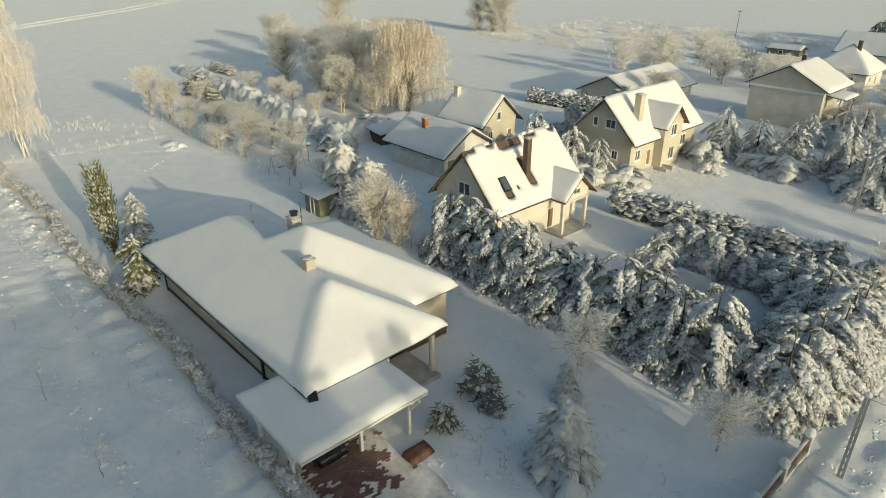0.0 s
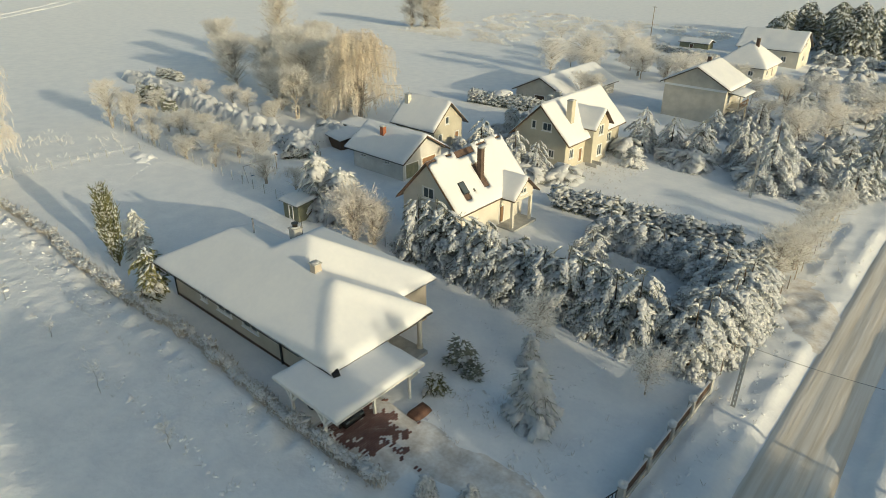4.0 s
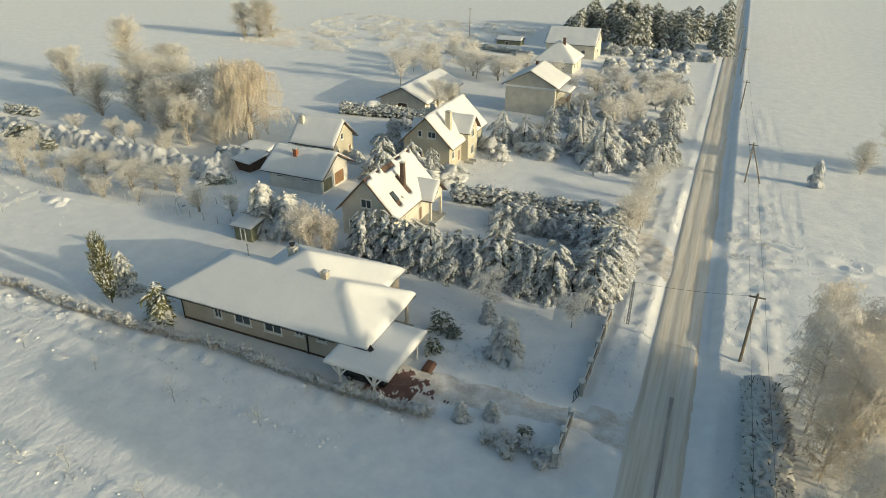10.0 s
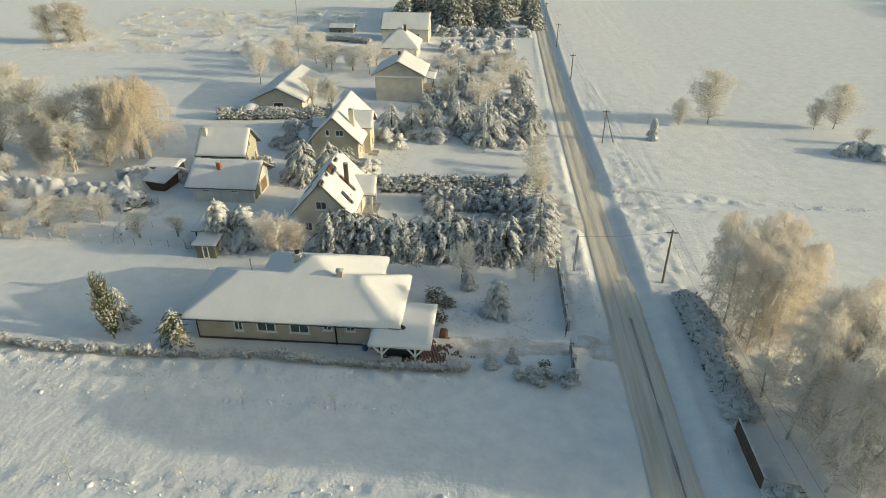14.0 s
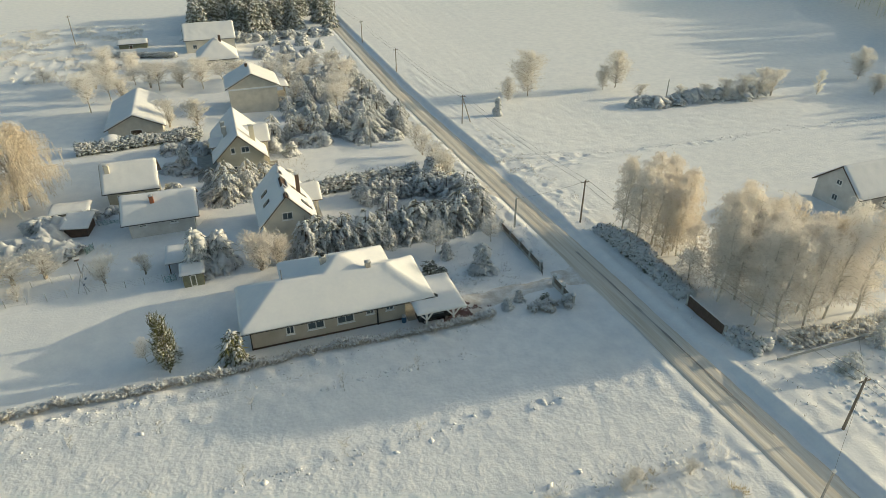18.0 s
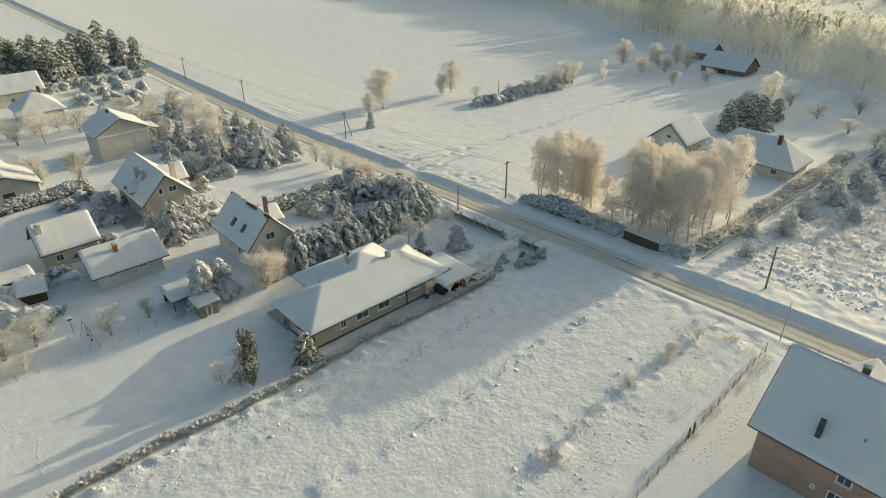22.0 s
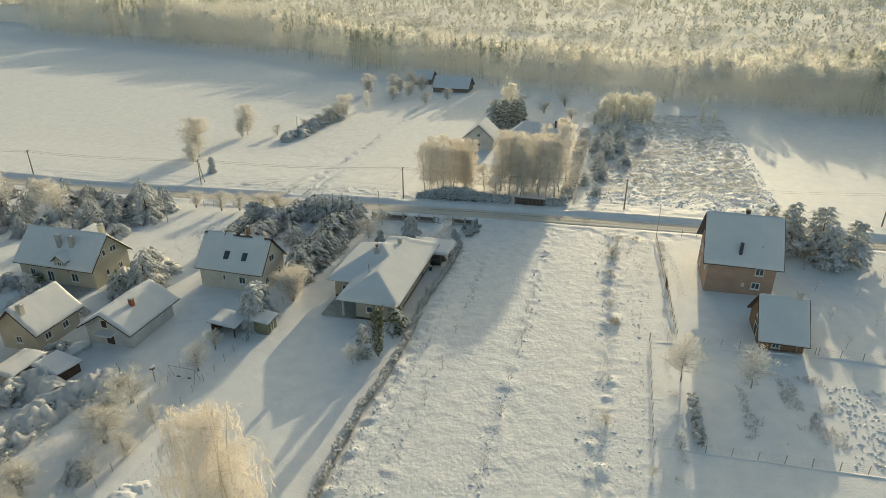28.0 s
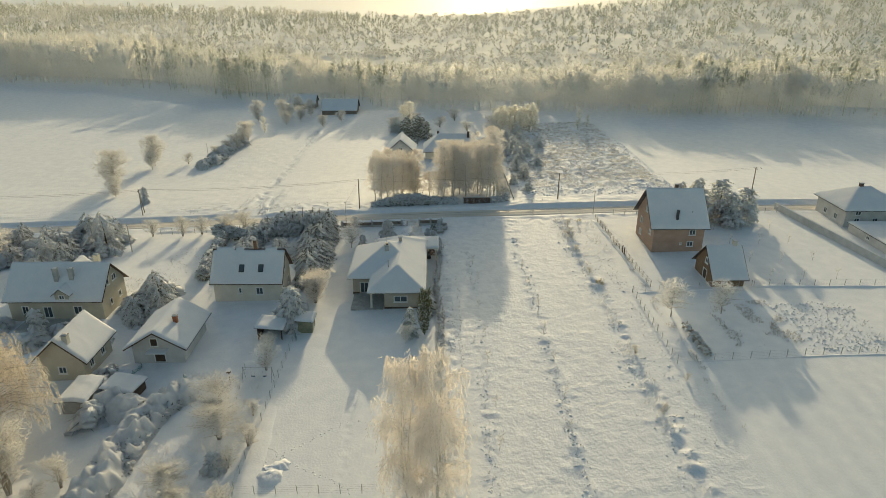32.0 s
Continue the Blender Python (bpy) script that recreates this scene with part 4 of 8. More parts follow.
def block_house():
    h, hf = gable_house("house", "two-storey unplastered house with snowy gable roof and balcony", (3.1, 14.0, 93.2, 103.0), -2.2, 3.7, 6.95, "y", 0.8, CONCRETE, GREYROOF,
                        {1: [(1.0, 2.2, 1.2, 2.6), (6.5, 7.7, 1.2, 2.6), (1.0, 2.2, -1.6, -0.3), (6.5, 7.7, -1.6, -0.3), (3.8, 4.8, -2.1, 0.0, BROWNWOOD)], 3: [(3, 4.2, 1.2, 2.6)]}, seed=61)
    Shape().box(3.02, 14.08, 93.05, 93.2, 3.4, 3.75).part("ledge", ROOF_SNOW, h, "snow-covered ledge below the gable")
    Shape().box(14.0, 16.2, 94.4, 99.0, 0.5, 0.72).part("balcony_slab", CONCRETE, h)
    for y in np.linspace(94.5, 98.9, 9):
        Shape().box(16.1, 16.16, y - 0.03, y + 0.03, 0.7, 1.65).part("baluster", BROWNWOOD, h)
    Shape().box(16.05, 16.2, 94.4, 99.0, 1.62, 1.72).part("handrail", BROWNWOOD, h)
    rf = lambda x, y: 3.3 - 0.12 * (x - 13.5)
    child("balcony_roof", height_slab([(13.5, 16.9, 94.0, 99.4)], rf, 0.12, 2, GREYROOF, "balcony_roof"), h)
    child("balcony_snow", height_slab([(13.5, 16.9, 94.0, 99.4)], lambda x, y: rf(x, y) + 0.125, 0.28, 0.3, ROOF_SNOW, "balcony_snow", 0.4, 0.04, 64), h)
    for y in (94.6, 98.8):
        Shape().box(15.9, 16.1, y - 0.1, y + 0.1, -2.6, 3.05).part("column", CREAM, h)
    chimney(h, 8.0, 99.5, 6.0, 7.9, 0.6, REDBROWN)


def hip_house(name, label, rect, base, eave, ridge, wall_mat, over, ops, seed, chim=(), category="house"):
    x0, x1, y0, y1 = rect
    h = thing(name, label, category)
    r = (x0 - over, x1 + over, y0 - over, y1 + over)
    k = (ridge - eave) / (min(r[1] - r[0], r[3] - r[2]) / 2)
    hf = lambda x, y: eave + k * np.maximum(rect_depth(x, y, r), 0)
    walls(h, [(x0, y0), (x1, y0), (x1, y1), (x0, y1)], base - 0.4, [eave + k * over - 0.03] * 4, ops, wall_mat)
    child("roof", height_slab([r], hf, 0.14, 0.8, GREYROOF, "roof"), h)
    child("roof_snow", height_slab([r], lambda x, y: hf(x, y) + 0.145, 0.28, 0.4, ROOF_SNOW, "roof_snow", 0.5, 0.05, seed), h, "rounded snow lying on the hipped roof")
    for c in chim:
        chimney(h, *c)
    return h


def brick_house():
    h, hf = gable_house("house", "tall orange brick house with a steep snowy roof", (20.6, 31.2, -54.9, -44.9), 1.3, 6.3, 12.6, "y", 0.7, BRICK, GREYROOF,
                        {0: [(2, 3.2, 5.0, 6.3), (7, 8.2, 5.0, 6.3), (2, 3.2, 2.4, 3.7), (7, 8.2, 2.4, 3.7), (4.6, 5.8, 8, 9.2)],
                         1: [(1.5, 2.7, 5.0, 6.3), (6.5, 7.7, 5.0, 6.3), (1.5, 2.7, 2.4, 3.7), (6.5, 7.7, 2.4, 3.7)],
                         2: [(2.2, 3.4, 4.8, 6.1), (8.0, 9.0, 4.3, 5.4), (2.2, 3.4, 2.2, 3.5), (4.7, 5.9, 8.0, 9.2)],
                         3: [(7.0, 8.3, 4.9, 6.1), (6.8, 8.1, 2.5, 3.7), (5.4, 5.8, 2.9, 3.4)]}, seed=71, end_over=0.8)
    chimney(h, 21.3, -49.4, 7.2, 9.9, 0.45, GREYROOF, cap=False)
    chimney(h, 26.3, -50.3, 11.5, 13.6, 0.6, REDBROWN)
    Shape().lathe(22.2, -52.6, [(0.09, 8.0), (0.09, 9.2), (0.13, 9.21), (0.13, 9.3)], 8).part("vent_pipe", METAL, h)
    cg = (26.5, 33.6, -52.2, -47.6)
    cf = lambda x, y: 10.2 - 1.0 * np.abs(y + 49.9)
    child("cross_roof", height_slab([cg], cf, 0.14, 2.3, GREYROOF, "cross_roof"), h)
    child("cross_snow", height_slab([cg], lambda x, y: cf(x, y) + 0.145, 0.26, 0.3, ROOF_SNOW, "cross_snow", 0.4, 0.04, 72), h)
    s = Shape()
    wall_between(s, (33.0, -51.9), (33.0, -47.9), 1.0, [(0, 8.2), (2.0, 10.1), (4.0, 8.2)], [(1.3, 2.7, 5.2, 6.6)])
    wall_between(s, (31.2, -51.9), (32.745, -51.9), 1.0, 8.2, [])
    wall_between(s, (32.745, -47.9), (31.2, -47.9), 1.0, 8.2, [])
    s.part("wall", BRICK, h)
    fit_window(h, (33.0, -51.9), (33.0, -47.9), 1.3, 2.7, 5.2, 6.6)
    g, gf = gable_house("outbuilding", "brown outbuilding with a steep snowy roof and a chimney", (4.6, 12.6, -56.1, -50.6), 1.4, 2.95, 7.6, "y", 0.8, BROWNWOOD, TILE,
                        {0: [(3.6, 5.0, 3.4, 4.6)], 2: [(3.5, 5.2, 1.4, 3.4, DARKWOOD), (3.8, 5.0, 4.4, 5.6)], 3: [(1.5, 2.6, 1.9, 2.8)]}, seed=75, category="shed")
    chimney(g, 8.6, -55.2, 6.2, 8.6, 0.7, CONCRETE)


house_with_roof_windows()
house_with_cross_gable()
outbuilding()
cottage()
wooden_barn()
block_house()
hip_house("house", "small cream house with a snow-covered pyramid roof", (-3.2, 7.2, 138.5, 149.0), -3.1, -0.35, 4.6, CREAM, 0.7, {0: [(2, 3.2, -2.2, -1), (7, 8.2, -2.2, -1)], 1: [(2, 3.2, -2.2, -1), (6, 7, -3, -0.9, BROWNWOOD)]}, 81, [(3.4, 143.0, 3.0, 5.6, 0.7, REDBROWN)])
gable_house("house", "large pale house under a broad snowy gable roof", (-6.9, 8.2, 162.6, 172.6), -3.6, 0.3, 4.4, "x", 0.9, CREAM, GREYROOF, {0: [(2, 3.3, -2.4, -1), (6, 7.3, -2.4, -1), (11, 12.3, -2.4, -1)], 1: [(4, 5.2, -2.4, -1), (4.2, 5.6, 1, 2.2)]}, seed=85)
gable_house("shed", "long low shed with a snowy roof behind the gardens", (-28.0, -19.5, 176.5, 180.5), -4.2, -2.5, -1.6, "x", 0.4, GREENWOOD, GREYROOF, {0: [(3.0, 4.2, -4.1, -2.7, DARKWOOD)]}, seed=91, category="shed")
brick_house()
hip_house("house", "cream farmhouse with a snowy hipped roof behind the birches", (98.8, 107.6, -16.8, 1.0), -0.4, 1.9, 6.6, CREAM, 0.8, {3: [(4, 5.3, 0.4, 1.6), (9, 10.3, 0.4, 1.6), (14, 15.3, 0.4, 1.6)], 0: [(3, 4.3, 0.4, 1.6)], 2: [(3, 4.3, 0.4, 1.6)]}, 91, [(102.0, -12.4, 5.6, 7.6, 0.7, REDBROWN), (104.6, -3.0, 5.4, 7.2, 0.7, REDBROWN)])
gable_house("house", "white gabled house with snowy roof behind the birches", (96.0, 105.5, 4.4, 12.6), -0.7, 2.2, 6.3, "x", 0.7, WHITEWASH, GREYROOF, {3: [(3.5, 4.7, 0.2, 1.4), (3.5, 4.7, 3, 4)], 0: [(2, 3.2, 0.2, 1.4), (6, 7.2, 0.2, 1.4)]}, seed=95)
gable_house("barn", "grey-brown field barn with a pale snowy roof", (184.0, 194.0, 32.0, 47.0), -3.4, -1.4, 2.6, "y", 0.8, POLEWOOD, GREYROOF, {3: [(6, 9, -3.4, -1, DARKWOOD)]}, seed=97, category="barn")
gable_house("barn", "smaller grey-brown field barn with a pale snowy roof", (202.0, 210.0, 53.0, 63.0), -3.8, -1.6, 1.6, "y", 0.8, POLEWOOD, GREYROOF, {}, seed=98, category="barn")
hip_house("house", "two-storey grey farmhouse with snowy hipped roof", (33.5, 44.5, -104.0, -91.0), 1.7, 5.4, 9.0, WHITEWASH, 0.8, {3: [(2, 3.3, 2.4, 3.7), (6, 7.3, 2.4, 3.7), (10, 11.3, 2.4, 3.7), (2, 3.3, 4.3, 5.3), (10, 11.3, 4.3, 5.3)], 2: [(3, 4.3, 2.4, 3.7), (7, 8.3, 2.4, 3.7)]}, 99, [(39.0, -96.5, 7.5, 9.9, 0.7, REDBROWN)])
hip_house("annex", "low flat-roofed farm annex under deep snow", (16.0, 31.0, -104.0, -90.5), 1.7, 3.5, 4.2, WHITEWASH, 0.3, {3: [(5, 6.2, 2.3, 3.1)], 2: [(6, 7.2, 2.3, 3.1)]}, 100, category="outbuilding")


# ---- trees ----
def conifer_meshes(seed, h, r, needle=NEEDLE, dens=1.0, snow=1.0, bare=0.03, shape=0.8, droop=0.42, coarse=1.0, lobes=0.12, load=1.0):
    """Trunk, needle boughs with hanging side sprays, and the snow that lies on them."""
    rng = np.random.RandomState(seed)
    pos, way, size = [], [], []
    z = bare * h + 0.25
    lean = rng.normal(0, 0.02, 2)
    lob = rng.uniform(0, 6.28, 3)
    while z < h * 0.96:
        f = z / h
        rad = r * (1 - f) ** shape * rng.uniform(0.85, 1.1) + 0.10
        n = max(3, int((2.2 + rad * 2.1) * dens))
        a0 = rng.uniform(0, 6.28)
        for i in range(n):
            a = a0 + 6.283 * i / n + rng.normal(0, 0.3)
            length = rad * (1 + lobes * (math.sin(2 * a + lob[0] + 2 * f) + math.sin(3 * a + lob[1] - 3 * f))) * (rng.uniform(0.5, 1.0) if rng.rand() < 0.6 else rng.uniform(0.85, 1.25))
            steps = max(1, int(length / (0.55 * coarse) + 0.6))
            zz = z + rng.normal(0, 0.16)
            sag = droop * rng.uniform(0.6, 1.5)
            for j in range(steps):
                s = (j + 0.6 + 0.4 * rng.rand()) / steps
                at = np.array((math.cos(a) * length * s + lean[0] * zz, math.sin(a) * length * s + lean[1] * zz, zz + length * (0.28 * s - sag * s * s)))
                k = rng.uniform(0.55, 1.35) * (0.62 + 0.38 * (1 - f)) * coarse
                fall = 0.28 - 2 * sag * s
                for turn, sc in ((rng.normal(0, 0.2), 1.0), (rng.uniform(0.5, 1.1), 0.8), (-rng.uniform(0.5, 1.1), 0.8)):
                    if sc < 1 and s < 0.3:
                        continue
                    d = np.array((math.cos(a + turn), math.sin(a + turn), fall - (0.2 if sc < 1 else 0)))
                    q = at + (d * 0.36 * k if sc < 1 else 0) + rng.normal(0, 0.05, 3)
                    q[2] = max(0.12, q[2])
                    pos.append(q), way.append(d), size.append((0.40 * k * sc, 0.20 * k * sc, 0.115 * k * sc))
        z += (0.42 + 0.46 * (1 - f)) * (0.75 + 0.05 * r) * coarse
    pos, way, size = np.array(pos), np.array(way), np.array(size)
    m = len(pos)
    green = clumps(pos - (0, 0, 0.07), way, size * (0.95, 1.25, 1.1), rng, 0.35, True)
    pick = np.repeat(np.arange(m), 3)
    side = rng.normal(0, 0.7, (len(pick), 3)) * (1, 1, 0.3)
    tips = blades(pos[pick] - (0, 0, 0.08), ((way[pick] + side) * rng.uniform(0.2, 0.5, (len(pick), 1)) - (0, 0, 0.16)) * coarse, rng.uniform(0.03, 0.07, len(pick)) * coarse, rng)
    patchy = vnoise(pos[:, 0] + 3 * pos[:, 2], pos[:, 1] - 2 * pos[:, 2], 1.1, seed)
    on = rng.rand(m) < (1.0 + 0.45 * patchy) * snow
    c = on.sum()
    fat = np.column_stack([rng.uniform(0.85, 1.35, c), rng.uniform(0.9, 1.9, c), rng.uniform(0.8, 1.7, c)]) * load
    small = size[on][:, 0] < 0.30 * coarse
    where, along, half = pos[on] + np.array((0, 0, 0.10)) * coarse, way[on], size[on] * fat
    sn = [clumps(where[~small], along[~small], half[~small], rng, 0.4), clumps(where[small], along[small], half[small] * 1.15, rng, 0.35, True)]
    top = clumps([(lean[0] * h, lean[1] * h, h * 0.97)], [(0, 0, 1)], [(0.28, 0.12, 0.12)], rng)
    trunk = tubes([(0, 0, -0.4, 0.03 * h * 0.5 + 0.03, lean[0] * h, lean[1] * h, h * 0.9, 0.02)], 6)
    return [("trunk", mesh_np("trunk", *trunk, BARK), ""), ("crown", mesh_np("crown", *merge(green, tips), needle), "dark drooping boughs"),
            ("snow_load", mesh_np("snow_load", *merge(*sn, top), BOUGH_SNOW, True), "snow weighing on the boughs")]


def assemble(name, meshes, label, category, group=""):
    ob = thing(name, label, category, group=group)
    for n, me, l in meshes:
        tagged(child(n, me, ob, l), kind="" if n == "trunk" else "stuff")
    return ob


def plant_all(maker, spots, sink=0.08):
    """The first thing goes to the first spot, copies to the rest. spots: x, y, scale, turn."""
    for i, (x, y, s, a) in enumerate(spots):
        m = Matrix.Translation((x, y, g1(x, y) - sink)) @ Matrix.Rotation(a, 4, "Z") @ Matrix.Diagonal((s[0], s[0], s[1], 1))
        if i == 0:
            maker.matrix_basis = m
            first = maker
        else:
            made = copy_thing(first, pose(0, 0, 0))
            made.matrix_basis = m


def frost_meshes(seed, h, r, mat, bark=BARK, sprays=70, per=45, weep=0.0, stems=1, low=0.2, twig=0.55, width=0.022, up=0.6, top=1.0, trunk_r=None, cone=0.0):
    """A leafless tree: trunk, limbs, and hoar-frosted twigs. weep: 0 upright to 1 hanging."""
    rng = np.random.RandomState(seed)
    limbs, tp, td = [], [], []
    tr = trunk_r or (0.013 * h + 0.03)
    for st in range(stems):
        a = rng.uniform(0, 6.28)
        lean = rng.uniform(0.1, 0.35) * r if stems > 1 else 0.05 * h * rng.uniform(-1, 1)
        knots = [np.array([0.1 * math.cos(a) * (stems > 1), 0.1 * math.sin(a) * (stems > 1), -0.4])]
        for k in range(1, 7):
            t = k / 6
            knots.append(np.array([math.cos(a) * lean * t + rng.normal(0, 0.015 * h), math.sin(a) * lean * t + rng.normal(0, 0.015 * h), h * 0.93 * t]))
        for k in range(6):
            limbs.append((*knots[k], tr * (1 - k / 6.3), *knots[k + 1], tr * (1 - (k + 1) / 6.3)))
        for i in range(sprays // stems):
            t = low + (1 - low) * rng.rand() ** 0.85
            k = min(5, int(t * 6))
            base = knots[k] + (knots[k + 1] - knots[k]) * (t * 6 - k)
            ang = rng.uniform(0, 6.28)
            env = math.sin(math.pi * (0.14 + 0.76 * (t - low) / (1 - low))) ** 0.6
            env = (1 - cone) * env + cone * (1 - (t - low) / (1 - low)) ** 0.65
            reach = r * env * rng.uniform(0.45, 1.05) * (1 + 0.22 * math.sin(2 * ang + seed + 5 * t) + 0.14 * math.sin(3 * ang - 9 * t))
            rise = reach * up * rng.uniform(0.5, 1.4)
            tip = base + (math.cos(ang) * reach, math.sin(ang) * reach, min(rise, h * top - base[2]))
            mid = (base + tip) / 2 + rng.normal(0, 0.08, 3) * reach + (0, 0, 0.12 * reach)
            rr = tr * 0.38 * (1 - 0.7 * t)
            limbs += [(*base, rr, *mid, rr * 0.6), (*mid, rr * 0.6, *tip, 0.006)]
            u = rng.rand(per) ** 0.7
            pts = np.where(u[:, None] < 0.5, base + (mid - base) * (2 * u[:, None]), mid + (tip - mid) * (2 * u[:, None] - 1))
            out = rng.normal(0, 1, (per, 3))
            out /= np.linalg.norm(out, axis=1, keepdims=True)
            out += 0.5 * (tip - base) / (np.linalg.norm(tip - base) + 1e-6)
            ln = twig * rng.uniform(0.5, 1.5, (per, 1))
            d1 = out * ln * (1 - 0.5 * weep) + (0, 0, 0.25 * twig * (1 - weep))
            tp.append(pts), td.append(d1 - (0, 0, weep * twig * 0.6))
            ends = pts + d1 * 0.7 - (0, 0, weep * twig * 0.4)
            for _ in range(2):
                d2 = rng.normal(0, 0.5, (per, 3)) * twig * (1 - 0.7 * weep) + d1 * 0.3
                d2[:, 2] -= weep * twig * rng.uniform(0.8, 2.4, per)
                tp.append(ends), td.append(d2)
    tp, td = np.concatenate(tp), np.concatenate(td)
    low_end = tp[:, 2] + td[:, 2]
    td[:, 2] = np.where(low_end < 0.15, np.maximum(td[:, 2], 0.15 - tp[:, 2]), td[:, 2])
    tw = blades(tp, td, rng.uniform(0.6, 1.4, len(tp)) * width, rng)
    return [("trunk", mesh_np("trunk", *tubes(limbs, 5), bark), ""), ("crown", mesh_np("crown", *tw, mat), "hoar-frosted twigs")]


def bough_meshes(seed, h, r, needle=NEEDLE, snow=0.9, load=1.0, shape=0.45, finger=1.0, rows=0.62, droop=0.55, pillow=0.0):
    """A conifer of long drooping boughs: fans of hanging sprays, each with a tongue of snow on its back and a dark tip."""
    rng = np.random.RandomState(seed)
    pos, way, ln = [], [], []
    lean = rng.normal(0, 0.025, 2)
    lob = rng.uniform(0, 6.28, 2)
    z = 0.5
    while z < h * 0.95:
        f = z / h
        rad = r * (1 - f) ** shape + 0.12
        n = max(3, int(2.5 + rad * 1.5))
        a0 = rng.uniform(0, 6.28)
        for i in range(n):
            a = a0 + 6.283 * i / n + rng.normal(0, 0.25)
            length = rad * rng.uniform(0.6, 1.12) * (1 + 0.16 * math.sin(2 * a + lob[0] + 3 * f) + 0.12 * math.sin(3 * a + lob[1]))
            zz, sag = z + rng.normal(0, 0.18), droop * rng.uniform(0.7, 1.4)
            steps = max(1, int(length / (0.62 * finger) + 0.5))
            for j in range(steps):
                q = (j + 0.75 + 0.3 * rng.rand()) / steps
                at = np.array((math.cos(a) * length * q * 0.86 + lean[0] * zz, math.sin(a) * length * q * 0.86 + lean[1] * zz, zz + length * (0.22 * q - sag * q * q)))
                b = a + rng.normal(0, 0.35)
                d = np.array((math.cos(b), math.sin(b), 0.1 - 1.5 * sag * q - rng.uniform(0.0, 0.3)))
                pos.append(at + rng.normal(0, 0.06, 3)), way.append(d / np.linalg.norm(d)), ln.append(finger * rng.uniform(0.65, 1.15) * (0.5 + 0.5 * (1 - f) ** 0.6))
        z += rows * (0.75 + 0.4 * (1 - f))
    pos, way, ln = np.array(pos), np.array(way), np.array(ln)
    pos[:, 2] = np.maximum(pos[:, 2], 0.35)
    m = len(pos)
    # each bough is a plume: side sprays set along an arching midrib
    fan = 9
    k = np.repeat(np.arange(m), fan)
    along = np.tile((0.04, 0.12, 0.28, 0.36, 0.50, 0.58, 0.74, 0.84, 0.95), m) + rng.normal(0, 0.03, fan * m)
    sgn = np.tile((-1.0, 1.0, -1.0, 1.0, -1.0, 1.0, -0.7, 0.7, 0.0), m) + rng.normal(0, 0.15, fan * m)
    _, side, _ = frames_along(way)
    drop = np.array((0, 0, 1.0))
    foot = pos[k] + way[k] * (ln[k] * along * 0.8)[:, None] - drop * (0.22 * ln[k] * along ** 2)[:, None]
    d = way[k] + side[k] * (0.85 * sgn)[:, None] - drop * (0.12 + 0.3 * along + rng.uniform(-0.1, 0.2, fan * m))[:, None]
    d /= np.linalg.norm(d, axis=1, keepdims=True)
    l = ln[k] * rng.uniform(0.42, 0.72, fan * m) * (1.1 - 0.5 * along)
    d2 = d - drop * rng.uniform(0.3, 0.8, (fan * m, 1))
    d2 /= np.linalg.norm(d2, axis=1, keepdims=True)
    knee = foot + d * (0.5 * l)[:, None]
    mid = np.concatenate([foot + d * (0.27 * l)[:, None], knee + d2 * (0.24 * l)[:, None]])
    mid[:, 2] = np.maximum(mid[:, 2], 0.15)
    run, l2 = np.concatenate([d, d2]), np.concatenate([l, 0.9 * l])
    green = clumps(mid - frames_along(run)[2] * 0.04, run, np.column_stack([0.32 * l2, 0.085 * l2 + 0.02, 0.05 * l2 + 0.02]), rng, 0.3, True)
    tip = knee + d2 * (0.42 * l)[:, None]
    sprig = blades(tip, d2 * 0.25 + rng.normal(0, 0.12, (len(tip), 3)), rng.uniform(0.02, 0.05, len(tip)), rng)
    lead = blades(np.column_stack([lean[0] * h + rng.normal(0, 0.06, 26), lean[1] * h + rng.normal(0, 0.06, 26), h * rng.uniform(0.88, 0.99, 26)]), np.column_stack([rng.normal(0, 0.16, (26, 2)), rng.uniform(0.05, 0.4, 26)]), np.full(26, 0.035), rng)
    patchy = vnoise(pos[:, 0] + 2 * pos[:, 2], pos[:, 1] - 2 * pos[:, 2], 1.4, seed)
    chance = snow * (0.85 + 0.5 * patchy)
    # snow lying along the midrib, broad at the middle and thin at the tip
    q = np.repeat(np.arange(m), 4)
    u = np.tile((0.15, 0.40, 0.66, 0.90), m) + rng.normal(0, 0.04, 4 * m)
    on = rng.rand(4 * m) < (0.55 + pillow) * chance[q]
    q, u = q[on], u[on]
    c, w = len(q), ln[q]
    rib = way[q] - drop * (0.45 * u)[:, None]
    body = clumps(pos[q] + way[q] * (0.8 * u * w)[:, None] + drop * (0.05 + 0.03 * w - 0.22 * w * u ** 2)[:, None] + side[q] * (rng.normal(0, 0.08, c) * w)[:, None], rib,
                  np.column_stack([0.24 * w * rng.uniform(0.7, 1.3, c), (0.17 - 0.09 * u) * w * rng.uniform(0.6, 1.4, c) * load ** 0.4, (0.030 + 0.02 * load) * w * rng.uniform(0.6, 1.4, c)]), rng, 0.4)
    on = rng.rand(2 * fan * m) < np.concatenate([0.95 * chance[k], 0.8 * chance[k]])
    c, w = on.sum(), l2[on]
    tongues = clumps(mid[on] + frames_along(run[on])[2] * (0.035 * w + 0.03)[:, None], run[on], np.column_stack([0.30 * w * rng.uniform(0.8, 1.15, c), (0.085 * w + 0.014) * rng.uniform(0.7, 1.4, c) * load ** 0.6, (0.036 * w + 0.012) * rng.uniform(0.8, 1.5, c) * load]), rng, 0.3, True)
    lying = merge(body, tongues)
